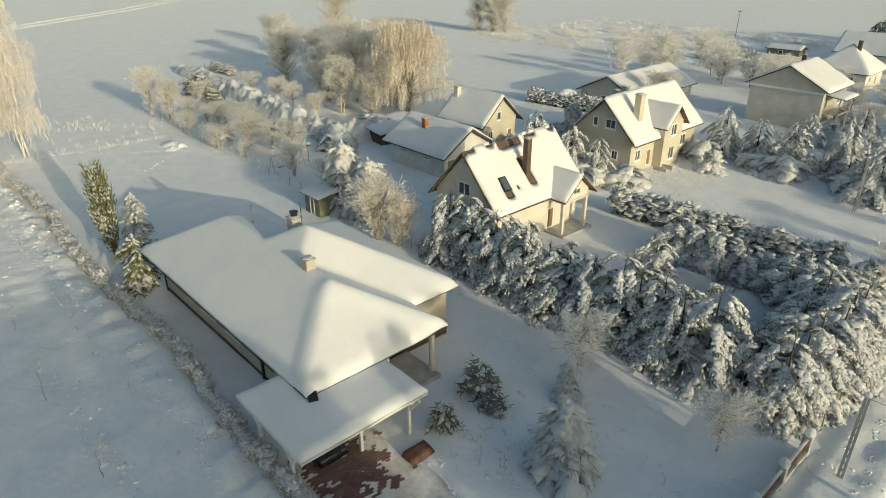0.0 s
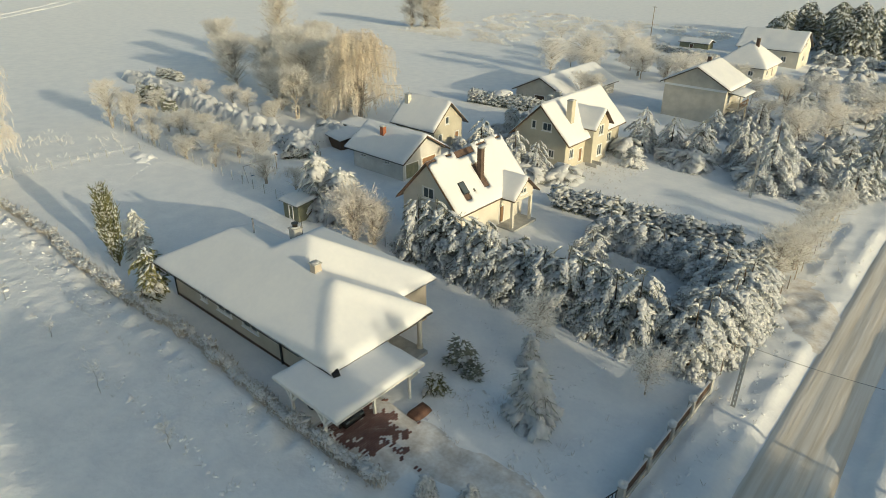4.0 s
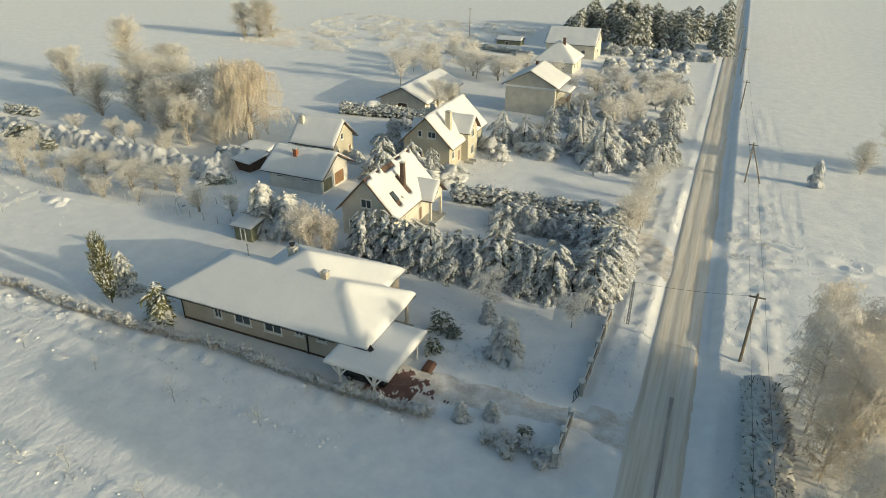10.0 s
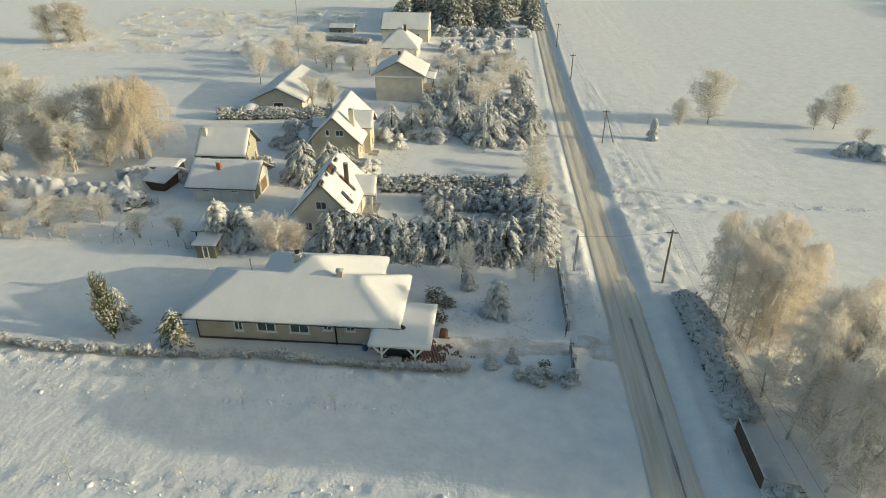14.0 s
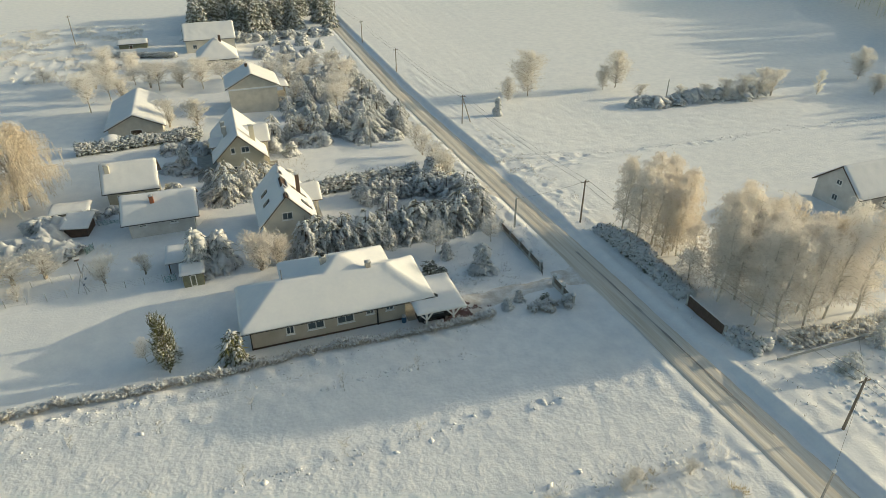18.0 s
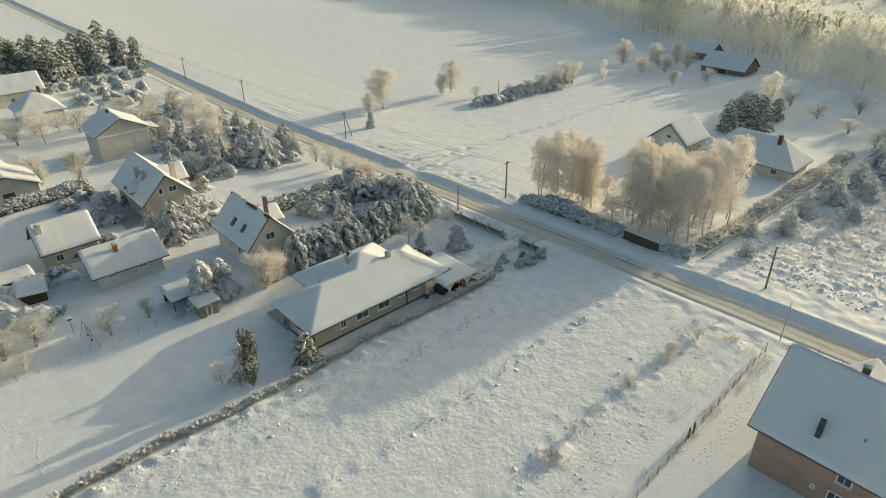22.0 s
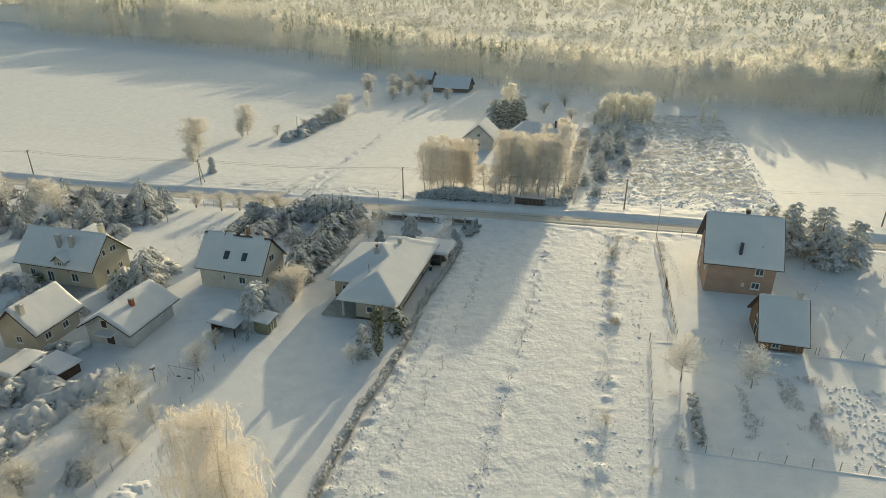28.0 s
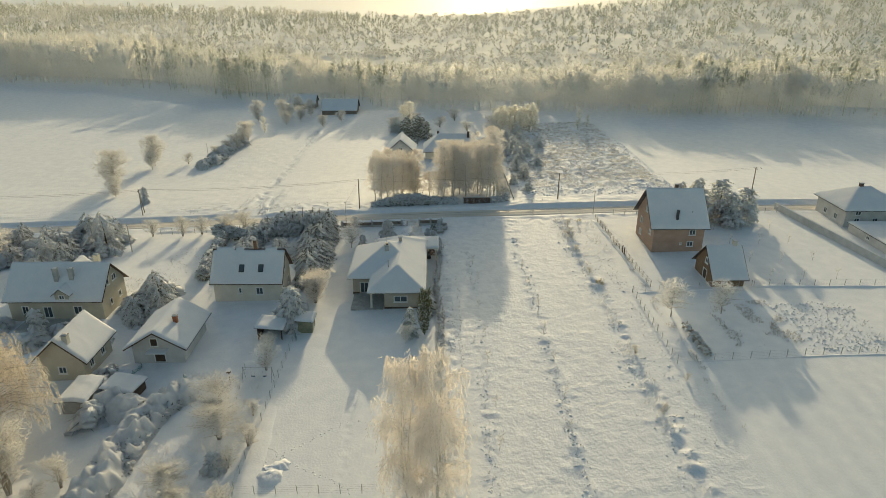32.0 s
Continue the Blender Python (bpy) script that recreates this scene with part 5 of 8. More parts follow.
    trunk = tubes([(0, 0, -0.4, 0.017 * h + 0.03, lean[0] * h, lean[1] * h, h * 0.95, 0.02)], 6)
    return [("trunk", mesh_np("trunk", *trunk, BARK), ""), ("crown", mesh_np("crown", *merge(green, sprig, lead), needle), "dark hanging boughs"),
            ("snow_load", mesh_np("snow_load", *lying, BOUGH_SNOW, True), "tongues of snow lying on the boughs")]


def weeping_meshes(seed, h, r, mat, bark, stems=3, limbs=46, strands=20, drop=3.0, dome=0.62, width=0.03, trunk_r=0.16, low=0.3):
    """A leafless tree whose limbs arch out to a domed crown and trail long frosted strands."""
    rng = np.random.RandomState(seed)
    seg, tp, td = [], [], []
    for st in range(stems):
        a = 6.283 * st / stems + rng.uniform(-0.5, 0.5)
        out = 0.22 * r * (stems > 1)
        knots = [np.array((math.cos(a) * (0.12 * (stems > 1) + out * (k / 6) ** 1.4) + rng.normal(0, 0.010 * h), math.sin(a) * (0.12 * (stems > 1) + out * (k / 6) ** 1.4) + rng.normal(0, 0.010 * h), -0.4 + (h * 0.88 + 0.4) * k / 6)) for k in range(7)]
        for k in range(6):
            seg.append((*knots[k], trunk_r * (1 - k / 6.4), *knots[k + 1], trunk_r * (1 - (k + 1) / 6.4)))
        for i in range(limbs // stems):
            t = low + (0.97 - low) * rng.rand() ** 0.8
            k = min(5, int(t * 6))
            base = knots[k] + (knots[k + 1] - knots[k]) * (t * 6 - k)
            b = rng.uniform(0, 6.283)
            u = (t - low) / (1 - low)
            env = r * (1 - max(0.0, (u - dome) / (1.06 - dome)) ** 2) ** 0.5 * (0.72 + 0.28 * min(1, u / dome)) * rng.uniform(0.55, 1.05) * (1 + 0.15 * math.sin(3 * b + seed))
            tip = base + np.array((math.cos(b) * env, math.sin(b) * env, 0.0)) - base * (1, 1, 0) * 0.6
            tip[2] = min(h * rng.uniform(0.97, 1.0), base[2] + 0.28 * env * rng.uniform(0.2, 1.3))
            mid = base + (tip - base) * 0.5 + (0, 0, 0.16 * env)
            rr = trunk_r * 0.32 * (1 - 0.7 * t)
            seg += [(*base, rr, *mid, rr * 0.6), (*mid, rr * 0.6, *tip, 0.012)]
            for j in range(strands):
                v = rng.rand() ** 0.6
                p = (base + (mid - base) * 2 * v if v < 0.5 else mid + (tip - mid) * (2 * v - 1)) + rng.normal(0, 0.16, 3)
                run = drop * rng.uniform(0.35, 1.1) * (0.55 + 0.45 * v)
                d = np.array((math.cos(b), math.sin(b), 0.0)) * rng.uniform(0.1, 0.5) + rng.normal(0, 0.22, 3)
                d[2] = abs(d[2])
                hop = 0.42
                for q in range(max(2, int(run / hop))):
                    step = d * hop
                    if p[2] + step[2] < 0.25:
                        break
                    for _ in range(2):
                        tp.append(p + rng.normal(0, 0.05, 3)), td.append(step * rng.uniform(1.0, 1.5) + rng.normal(0, 0.11, 3))
                    p = p + step
                    d = d * 0.55 + rng.normal(0, 0.07, 3)
                    d[2] = max(-1.0, d[2] - 0.55)
    tp, td = np.array(tp), np.array(td)
    return [("trunk", mesh_np("trunk", *tubes(seg, 5), bark), ""), ("crown", mesh_np("crown", *blades(tp, td, rng.uniform(0.6, 1.4, len(tp)) * width, rng), mat), "trailing hoar-frosted twigs")]


rs = np.random.RandomState(5)


def spots(lst, wob=0.0):
    return [(x + rs.normal(0, wob), y + rs.normal(0, wob), s if isinstance(s, tuple) else (s, s), rs.uniform(0, 6.28)) for x, y, s in lst]


# tall conifer screen along the north boundary of the bungalow's plot
screen, heavy = [], []
for x in np.arange(9.5, 34.5, 1.8):
    screen.append((x, 21.5, (rs.uniform(0.9, 1.15), rs.uniform(0.78, 1.0) * (0.92 if x < 14.5 else 0.94 if x < 24 else 1.0))))
for x in np.arange(22.5, 34, 2.3):
    screen.append((x, 24.0, (rs.uniform(0.9, 1.1), rs.uniform(0.50, 0.72))))
for x in np.arange(22.5, 36.5, 2.1):
    heavy.append((x, 36.6 + 0.06 * (x - 22), (rs.uniform(0.8, 1.0), rs.uniform(0.44, 0.62))))
heavy.append((24.2, 30.0, (0.75, 0.66)))
for y in np.arange(21.6, 36.5, 1.9):
    heavy.append((37.6, y, (rs.uniform(0.9, 1.1), rs.uniform(0.80, 0.96) - 0.012 * (y - 21))))
for y in np.arange(22.6, 36, 2.4):
    heavy.append((35.0, y, (rs.uniform(0.8, 1.0), rs.uniform(0.50, 0.66))))
for y in (34.6, 36.8):
    heavy.append((32.6, y, (rs.uniform(0.9, 1.05), rs.uniform(0.55, 0.8))))
sp = spots(screen, 0.2)
for k in range(4):
    t = assemble("conifer", bough_meshes(100 + k, 7.0, 2.5, snow=1.4, load=2.4, shape=0.36, finger=1.9, rows=0.78, droop=0.46, pillow=0.5), "dark conifer with drooping snow-laden boughs in a boundary screen", "tree", "boundary conifers")
    plant_all(t, sp[k::4])
sp = spots(heavy, 0.2)
for k in range(3):
    t = assemble("conifer", bough_meshes(110 + k, 7.0, 2.5, BLUE_NEEDLE, snow=2.0, load=3.2, shape=0.34, finger=1.8, rows=0.72, droop=0.42, pillow=0.6), "conifer smothered in thick pillows of snow", "tree", "boundary conifers")
    plant_all(t, sp[k::3])

# garden conifers
big = spots([(-0.6, 44.0, 1.0), (29.4, 67.2, 1.2), (37.6, 69.0, 0.7), (39.2, 76.0, 0.8), (10.3, 70.5, 0.85), (14.2, 71.5, 0.75), (18.9, 70.8, 0.85), (23.2, 75.8, 0.9), (24.2, 100.5, 0.8), 
             (25.0, 71.5, (0.8, 0.5)), (34.0, 72.5, (0.8, 0.55)), (33.0, 78.5, (0.85, 0.62)), (28.0, 80.0, (0.8, 0.55)), (21.5, 108.0, 0.6), (37.0, 96.0, 0.75), (36.5, 112.0, 0.6), (38.0, 124.0, 0.75), (35.5, 134.0, 0.75), (36.8, 105.0, 0.7), (15.5, 86.5, 0.6), (20.5, 92.0, 0.7), (34.5, 88.0, 0.62),
             (3.4, 46.4, 0.85), (6.2, 47.6, 0.7), (-2.4, 47.2, 0.7), (31.0, 101.0, 0.6), (26.0, 96.0, 0.62), (24.0, 84.0, (0.8, 0.5)), (29.5, 75.5, (0.85, 0.5)), (35.5, 83.0, (0.8, 0.6)), (38.6, 90.0, 0.6), (38.6, 73.0, (0.8, 0.55)), (38.8, 100.5, 0.55)])
for k in range(3):
    t = assemble("spruce", bough_meshes(120 + k, 7.8, 3.2, (NEEDLE, FROST_PINE, BLUE_NEEDLE)[k], snow=1.9, load=3.0, shape=0.5, finger=1.6, rows=0.72, droop=0.45, pillow=0.5), "broad garden spruce bent under snow", "tree", "garden spruces")
    plant_all(t, big[k::3])
small = spots([(-5.3, 20.9, (1.1, 1.32)), (-2.4, 21.8, (1.15, 1.1)), (31.9, 8.2, (0.84, 0.86)), (-38.0, 23.4, (0.65, 0.5)), (28.4, 13.3, (0.45, 0.5)), (31.4, -1.5, (0.36, 0.36)), (33.6, -0.3, (0.34, 0.33)), (39.2, -3.0, (0.42, 0.3)), (-7.2, 60.8, (0.8, 1.0)), (62.5, 73.1, (0.55, 0.95)), (12.8, 62.4, (0.8, 0.55))])
t = assemble("small_spruce", conifer_meshes(131, 5.5, 1.85, BLUE_NEEDLE, 2.0, shape=0.7, snow=2.0, load=1.9), "young spruce coated in snow", "tree", "young spruces")
plant_all(t, small)
dark = spots([(24.7, 9.6, (0.72, 0.9)), (36.8, -1.5, (0.4, 0.5)), (26.3, 9.2, (0.5, 0.5))])
t = assemble("mountain_pine", conifer_meshes(133, 2.7, 1.35, NEEDLE, 1.5, snow=0.35, shape=0.4, droop=0.1), "dark bushy dwarf pine with little snow", "shrub")
plant_all(t, dark)
t = assemble("thuja", conifer_meshes(135, 6.4, 1.15, THUJA, 2.2, snow=0.55, shape=0.22, droop=-1.1, coarse=0.62), "tall narrow green thuja dusted with snow", "tree")
plant_all(t, spots([(-9.0, -0.2, (0.72, 1.08))]))
t = assemble("blue_spruce", conifer_meshes(136, 5.2, 1.3, BLUE_NEEDLE, 1.1, shape=0.8), "slender blue spruce with snowy boughs", "tree")
plant_all(t, spots([(-9.1, 2.1, (1.0, 1.0))]))
t = assemble("round_thuja", conifer_meshes(137, 4.4, 1.5, THUJA, 1.5, snow=0.75, shape=0.4, droop=0.45), "rounded snow-speckled thuja by the corner of the bungalow", "tree")
plant_all(t, spots([(-2.0, -0.5, (1.0, 1.0)), (25.6, 5.9, (0.55, 0.42)), (-1.4, 64.9, (0.8, 0.55)), (-5.2, 72.9, (0.8, 0.6)), (4.0, 49.5, (0.6, 0.5))]))


def hedge(name, a, b, height, width, label, seed, step=0.5, needle=NEEDLE, snow=1.2, load=1.55, wild=0.15, cap=False):
    rng = np.random.RandomState(seed)
    a, b = np.array(a, float), np.array(b, float)
    length = np.linalg.norm(b - a)
    n = int(1.5 * length / step * (height / 0.5) * (width / 0.55))
    u, v = rng.rand(n), rng.uniform(-0.5, 0.5, n)
    d = (b - a) / length
    p = a + u[:, None] * (b - a) + v[:, None] * width * np.array([-d[1], d[0]])
    zl = rng.rand(n) ** 0.7
    zz = gz(p[:, 0], p[:, 1]) + zl * height * (1 - 0.35 * (2 * v) ** 2) * (1 - wild + wild * vnoise(u * length, 0 * u, 1.6 if wild < 0.3 else 3.5, seed))
    pos = np.column_stack([p, zz])
    way = np.column_stack([np.outer(v, [-d[1], d[0]]) * 2.5 + rng.normal(0, 0.5, (n, 2)), rng.normal(-0.1, 0.25, n)])
    size = np.column_stack([rng.uniform(0.18, 0.42, n), rng.uniform(0.14, 0.28, n), rng.uniform(0.10, 0.20, n)])
    if cap:
        pos[:, 2] -= 0.32 * zl * height
    ob = thing(name, label, "hedge")
    pick = np.repeat(np.arange(n), 5)
    tips = blades(pos[pick], rng.normal(0, 0.3, (len(pick), 3)), rng.uniform(0.04, 0.08, len(pick)), rng)
    child("foliage", mesh_np("foliage", *merge(clumps(pos, way, size, rng, 0.35, True), tips), needle), ob)["kind"] = "stuff"
    on = (rng.rand(n) < snow) & (zl > 0.18)
    child("snow_load", mesh_np("snow_load", *clumps(pos[on] + (0, 0, 0.10), way[on], size[on] * (1.05 * load, 1.1 * load, 0.85), rng, 0.25), BOUGH_SNOW, True), ob)["kind"] = "stuff"
    if cap:
        snow_mantle(ob, a, b, height * 1.1, width * 1.2, seed)


def snow_mantle(ob, a, b, height, width, seed):
    """A lumpy unbroken sheet of snow bridging a low bank of bushes."""
    a, b = np.array(a, float), np.array(b, float)
    d = (b - a) / np.linalg.norm(b - a)
    s, v = np.arange(-0.6, np.linalg.norm(b - a) + 0.6, 0.22), np.linspace(-1, 1, 25)
    ss, vv = np.meshgrid(s, v, indexing="ij")
    w = 0.5 * width * (1 + 0.22 * vnoise(ss, 0 * ss + seed, 2.2, 70))
    x, y = a[0] + ss * d[0] - vv * w * d[1], a[1] + ss * d[1] + vv * w * d[0]
    z = height * (np.maximum(1 - np.abs(vv) ** 3, 0) * (0.80 + 0.25 * vnoise(x, y, 1.7, 71) + 0.30 * vnoise(x, y, 0.9, 72)) + 0.14 * vnoise(x, y, 0.55, 73)) - 0.25 * np.abs(vv) ** 6
    me = mesh_np("snow_mantle", np.stack([x, y, gz(x, y) + z], -1).reshape(-1, 3), grid_faces(len(s), len(v)), BOUGH_SNOW, True)
    child("snow_mantle", me, ob, "lumpy snow bridging the bushes")


hedge("clipped_hedge", (12.4, 41.6), (33.5, 44.2), 2.9, 2.0, "dark clipped evergreen hedge capped with snow", 201)
hedge("clipped_hedge", (33.5, 38.0), (37.8, 47.0), 2.9, 2.6, "dark clipped evergreen hedge capped with snow", 202)
hedge("juniper_bank", (24.0, 28.0), (33.5, 27.5), 0.9, 4.0, "low shrubs bridged by deep snow behind the conifers", 235, 1.1, snow=1.4, load=1.5, cap=True)
hedge("juniper_bank", (25.0, 32.0), (33.0, 32.0), 0.9, 4.5, "low shrubs bridged by deep snow behind the conifers", 236, 1.1, snow=1.4, load=1.5, cap=True)
hedge("garden_hedge", (-34.0, 166.0), (-10.0, 158.0), 1.7, 2.2, "loose evergreen hedge heaped with snow", 237)
hedge("garden_hedge", (-36.0, 152.0), (-14.0, 146.0), 1.4, 2.0, "loose evergreen hedge heaped with snow", 238)
hedge("garden_hedge", (-28.0, 76.5), (-4.0, 79.5), 2.6, 2.8, "loose evergreen hedge heaped with snow", 203)
shrubs = [(x + rs.uniform(-1, 1), y + rs.uniform(-1.5, 1.5), (rs.uniform(0.7, 1.4), rs.uniform(0.6, 1.3))) for x in (16, 20, 24, 28, 32, 36, 38.5) for y in (68, 73, 79, 86, 93, 101, 110, 119, 128) if rs.rand() < 0.62]
shrubs += [(x + rs.uniform(-1, 1), 176 + rs.uniform(-2, 2), (rs.uniform(0.9, 1.5), rs.uniform(0.8, 1.3))) for x in range(10, 42, 3)]
shrubs += [(rs.uniform(14, 40), rs.uniform(135, 170), (rs.uniform(0.8, 1.4), rs.uniform(0.7, 1.3))) for _ in range(14)]
shrubs += [(98 + 2.0 * i, 69.8 - 0.08 * i + rs.uniform(-1.6, 1.6), (rs.uniform(0.9, 1.8), rs.uniform(0.7, 1.4))) for i in range(20)]
shrubs += [(rs.uniform(-4, 10), rs.uniform(44.5, 50.5), (rs.uniform(0.8, 1.3), rs.uniform(0.7, 1.2))) for _ in range(12)]
shrubs += [(rs.uniform(-11, -4), rs.uniform(55, 76), (rs.uniform(0.7, 1.2), rs.uniform(0.5, 1.0))) for _ in range(8)]
shrubs += [(rs.uniform(-4.2, -1), rs.uniform(19.5, 23.5), (rs.uniform(0.7, 1.1), rs.uniform(0.5, 0.9))) for _ in range(5)]
shrubs += [(rs.uniform(21, 34), rs.uniform(35.5, 38.5), (rs.uniform(0.8, 1.2), rs.uniform(0.7, 1.0))) for _ in range(8)]
shrubs += [(9.5, 66.5, (1.2, 1.0)), (-9.0, 50.2, (0.8, 0.8)), (-22.5, 43.0, (1.2, 0.9)), (-28.5, 42.0, (1.3, 1.0)), (-18.5, 44.5, (0.9, 0.7))]
sp = spots(shrubs)
for k in range(2):
    t = assemble("snowy_shrub", conifer_meshes(140 + k, 2.6, 1.5, BLUE_NEEDLE, 1.3, snow=1.8, shape=0.3, droop=0.5, coarse=1.5, load=1.8), "low evergreen shrub nearly buried in snow", "shrub", "snowy shrubs")
    plant_all(t, sp[k::2])
low = ((-93.0, 41.5), (-65.5, 38.0), (-50.0, 36.5), (-39.3, 35.6), (-29.3, 35.1), (-25.0, 33.6), (-22.6, 31.2))
for k, (a, b) in enumerate(zip(low, low[1:])):
    hedge("juniper_bank", a, b, 2.3 if k else 1.4, 4.4, "low juniper bank buried under thick snow", 220 + k, 1.1, snow=1.4, load=1.6, cap=True)
hedge("juniper_bank", (-27.4, 36.5), (-25.6, 41.8), 2.2, 4.2, "low juniper bank buried under thick snow", 230, 1.1, snow=1.4, load=1.6, cap=True)
hedge("clipped_hedge", (-91.0, 46.0), (-82.5, 46.5), 2.2, 1.6, "clipped hedge block capped with snow", 231)
hedge("dark_shrub", (-70.5, 32.6), (-66.5, 33.4), 3.6, 3.2, "dark evergreen shrub lightly dusted with snow", 232, snow=0.3)
hedge("dark_shrub", (-61.5, 32.0), (-59.5, 32.4), 2.4, 2.0, "dark evergreen shrub lightly dusted with snow", 233, snow=0.3)
hedge("roadside_hedge", (54.1, 13.5), (54.2, -7.5), 3.0, 2.6, "snowy evergreen hedge beside the road", 207, snow=1.3, load=1.9, wild=0.45)
hedge("roadside_hedge", (54.4, -15.8), (55.2, -19.8), 2.8, 2.6, "snowy evergreen hedge beside the road", 208, snow=1.3, load=1.9, wild=0.4)
hedge("boundary_hedge", (58.0, -19.6), (124.0, -19.6), 2.1, 2.6, "long frosted boundary hedge", 209, 0.75, FROST_GREY, snow=0.4, load=1.1, wild=0.45)

# frosted leafless trees
birch = []
for x, y in ((57.5, 13.2), (60.5, 11.8), (58.5, 9.6), (61.5, 7.6), (58.5, 6.0), (61.0, 4.2), (63.5, 10.0), (59.2, 2.2), (56.6, 11.2), (56.8, 7.8), (64.2, 6.4), (62.6, 12.6)):
    birch.append((x, y, (rs.uniform(0.75, 1.0), rs.uniform(0.74, 0.98))))
for x, y, s in ((60.3, -0.3, 0.5), (56.5, -3.6, 0.4), (62.0, -3.0, 0.45)):
    birch.append((x, y, (0.8, s)))
for x, y in ((58.5, -7.0), (62.0, -6.5), (59.5, -10.0), (63.5, -9.5), (58.5, -13.0), (62.0, -13.5), (66.0, -11.5), (59.5, -16.8), (63.5, -17.6), (67.0, -17.0), (67.5, -7.0), (65.2, -14.4), (57.2, -9.8), (57.4, -15.4), (61.2, -8.4), (64.8, -8.0), (70.0, -14.6), (71.2, -10.8), (69.6, -7.6), (72.4, -16.4), (70.0, -18.2), (68.4, -11.0), (73.0, -12.8), (61.4, -4.4), (64.6, -4.2), (68.2, -3.8)):
    birch.append((x, y, (rs.uniform(0.8, 1.15), rs.uniform(0.80, 1.16))))
sp = spots(birch, 0.3)
for k, mat in enumerate((FROST_TAN, FROST, FROST_TAN, FROST_TAN)):
    t = assemble("birch", weeping_meshes(300 + k, 15.5, 2.6 + 0.3 * (k % 2), mat, BIRCH_BARK, 1, 98, 17, 1.8, 0.15, 0.029, 0.17, 0.13), "tall birch white with hoar frost", "tree", "roadside birches")
    plant_all(t, sp[k::4])
t = assemble("birch", weeping_meshes(306, 12.0, 2.6, FROST_GOLD, BIRCH_BARK, 1, 84, 15, 1.8, 0.12, 0.028, 0.15, 0.12), "birch keeping golden leaves under the frost", "tree", "roadside birches")
plant_all(t, spots([(60.2, 3.6, (0.95, 0.98)), (62.8, 4.8, (0.9, 1.08)), (57.8, 3.0, (0.8, 0.85)), (64.6, 9.0, (0.8, 0.95)), (66.5, -9.4, (0.9, 1.2)), (70.8, -13.4, (0.9, 1.15))]))
t = assemble("weeping_birch", weeping_meshes(310, 15.8, 3.3, FROST_TAN, BIRCH_BARK, 3, 96, 18, 3.0, 0.3, 0.030, 0.12, 0.16), "weeping birch hung with frosted twigs", "tree", "weeping birches")
plant_all(t, spots([(-45.4, 1.0, (1.12, 1.40)), (-46.3, -1.9, (1.1, 1.45))]))
t = assemble("golden_willow", weeping_meshes(312, 15.2, 7.6, FROST_GOLD, FROSTED_BARK, 5, 180, 16, 3.8, 0.02, 0.033, 0.26, 0.12), "wide golden weeping willow touched by frost", "tree")
plant_all(t, spots([(-32.5, 51.8, (1.05, 1.08))]))
t = assemble("grey_willow", frost_meshes(322, 11.0, 4.8, FROST_GREY, FROSTED_BARK, 190, 22, 0.1, 5, 0.05, 0.55, 0.040, 0.8), "broad bushy willow grey with frost", "tree", "frosted garden trees")
plant_all(t, spots([(-71.0, 52.5, (0.95, 0.9)), (-60.5, 53.5, (1.0, 0.95)), (-55.5, 57.0, (1.05, 1.1)), (-51.0, 50.0, (0.9, 0.85)), (-46.0, 51.5, (1.0, 1.0)), (-41.5, 56.5, (1.0, 1.1)), (-91.0, 62.0, (0.9, 0.95)), (-47.5, 46.5, (0.7, 0.65)), (-65.0, 60.0, (0.8, 0.8)), (-77.0, 70.0, (0.9, 0.85)), (-36.5, 47.5, (0.6, 0.55)), (-38.0, 54.0, (0.8, 0.8))]))
t = assemble("poplar", frost_meshes(313, 18.0, 5.0, FROST_GREY, FROSTED_BARK, 190, 26, 0.15, 4, 0.02, 0.7, 0.04, 0.8, cone=0.3), "tall poplar furred with frost", "tree", "frosted garden trees")
plant_all(t, spots([(-85.5, 75.7, (0.95, 0.92)), (-80.2, 80.7, (0.9, 0.55)), (-74.5, 77.5, (1.0, 0.58)), (-69.0, 73.0, (0.9, 0.52)), (-107.4, 150.6, (1.1, 0.72)), (-112.0, 148.5, (1.0, 0.66)), (-103.0, 152.5, (1.0, 0.68))]))
t = assemble("small_willow", frost_meshes(314, 7.8, 2.6, FROST_GREY, FROSTED_BARK, 110, 18, 0.15, 3, 0.10, 0.42, 0.034, 0.8), "small willow furred with frost", "tree", "frosted garden trees")
plant_all(t, spots([(-57.3, 20.8, (0.9, 0.95)), (-53.0, 22.0, (0.9, 0.78)), (-32.6, 24.5, (1.2, 0.58)), (-41.5, 27.5, (1.0, 0.48)), (-44.6, 25.8, (0.9, 0.45)), (-29.4, 26.0, (1.0, 0.5)), (-4.6, 81.5, (1.1, 0.95)), (-41.0, 45.0, (1.4, 1.1))]))
t = assemble("frosted_bush", frost_meshes(315, 4.6, 2.3, FROST_GREY, FROSTED_BARK, 84, 12, 0.0, 6, 0.06, 0.34, 0.030, 0.95), "bare rounded bush furred with frost", "shrub", "frosted bushes")
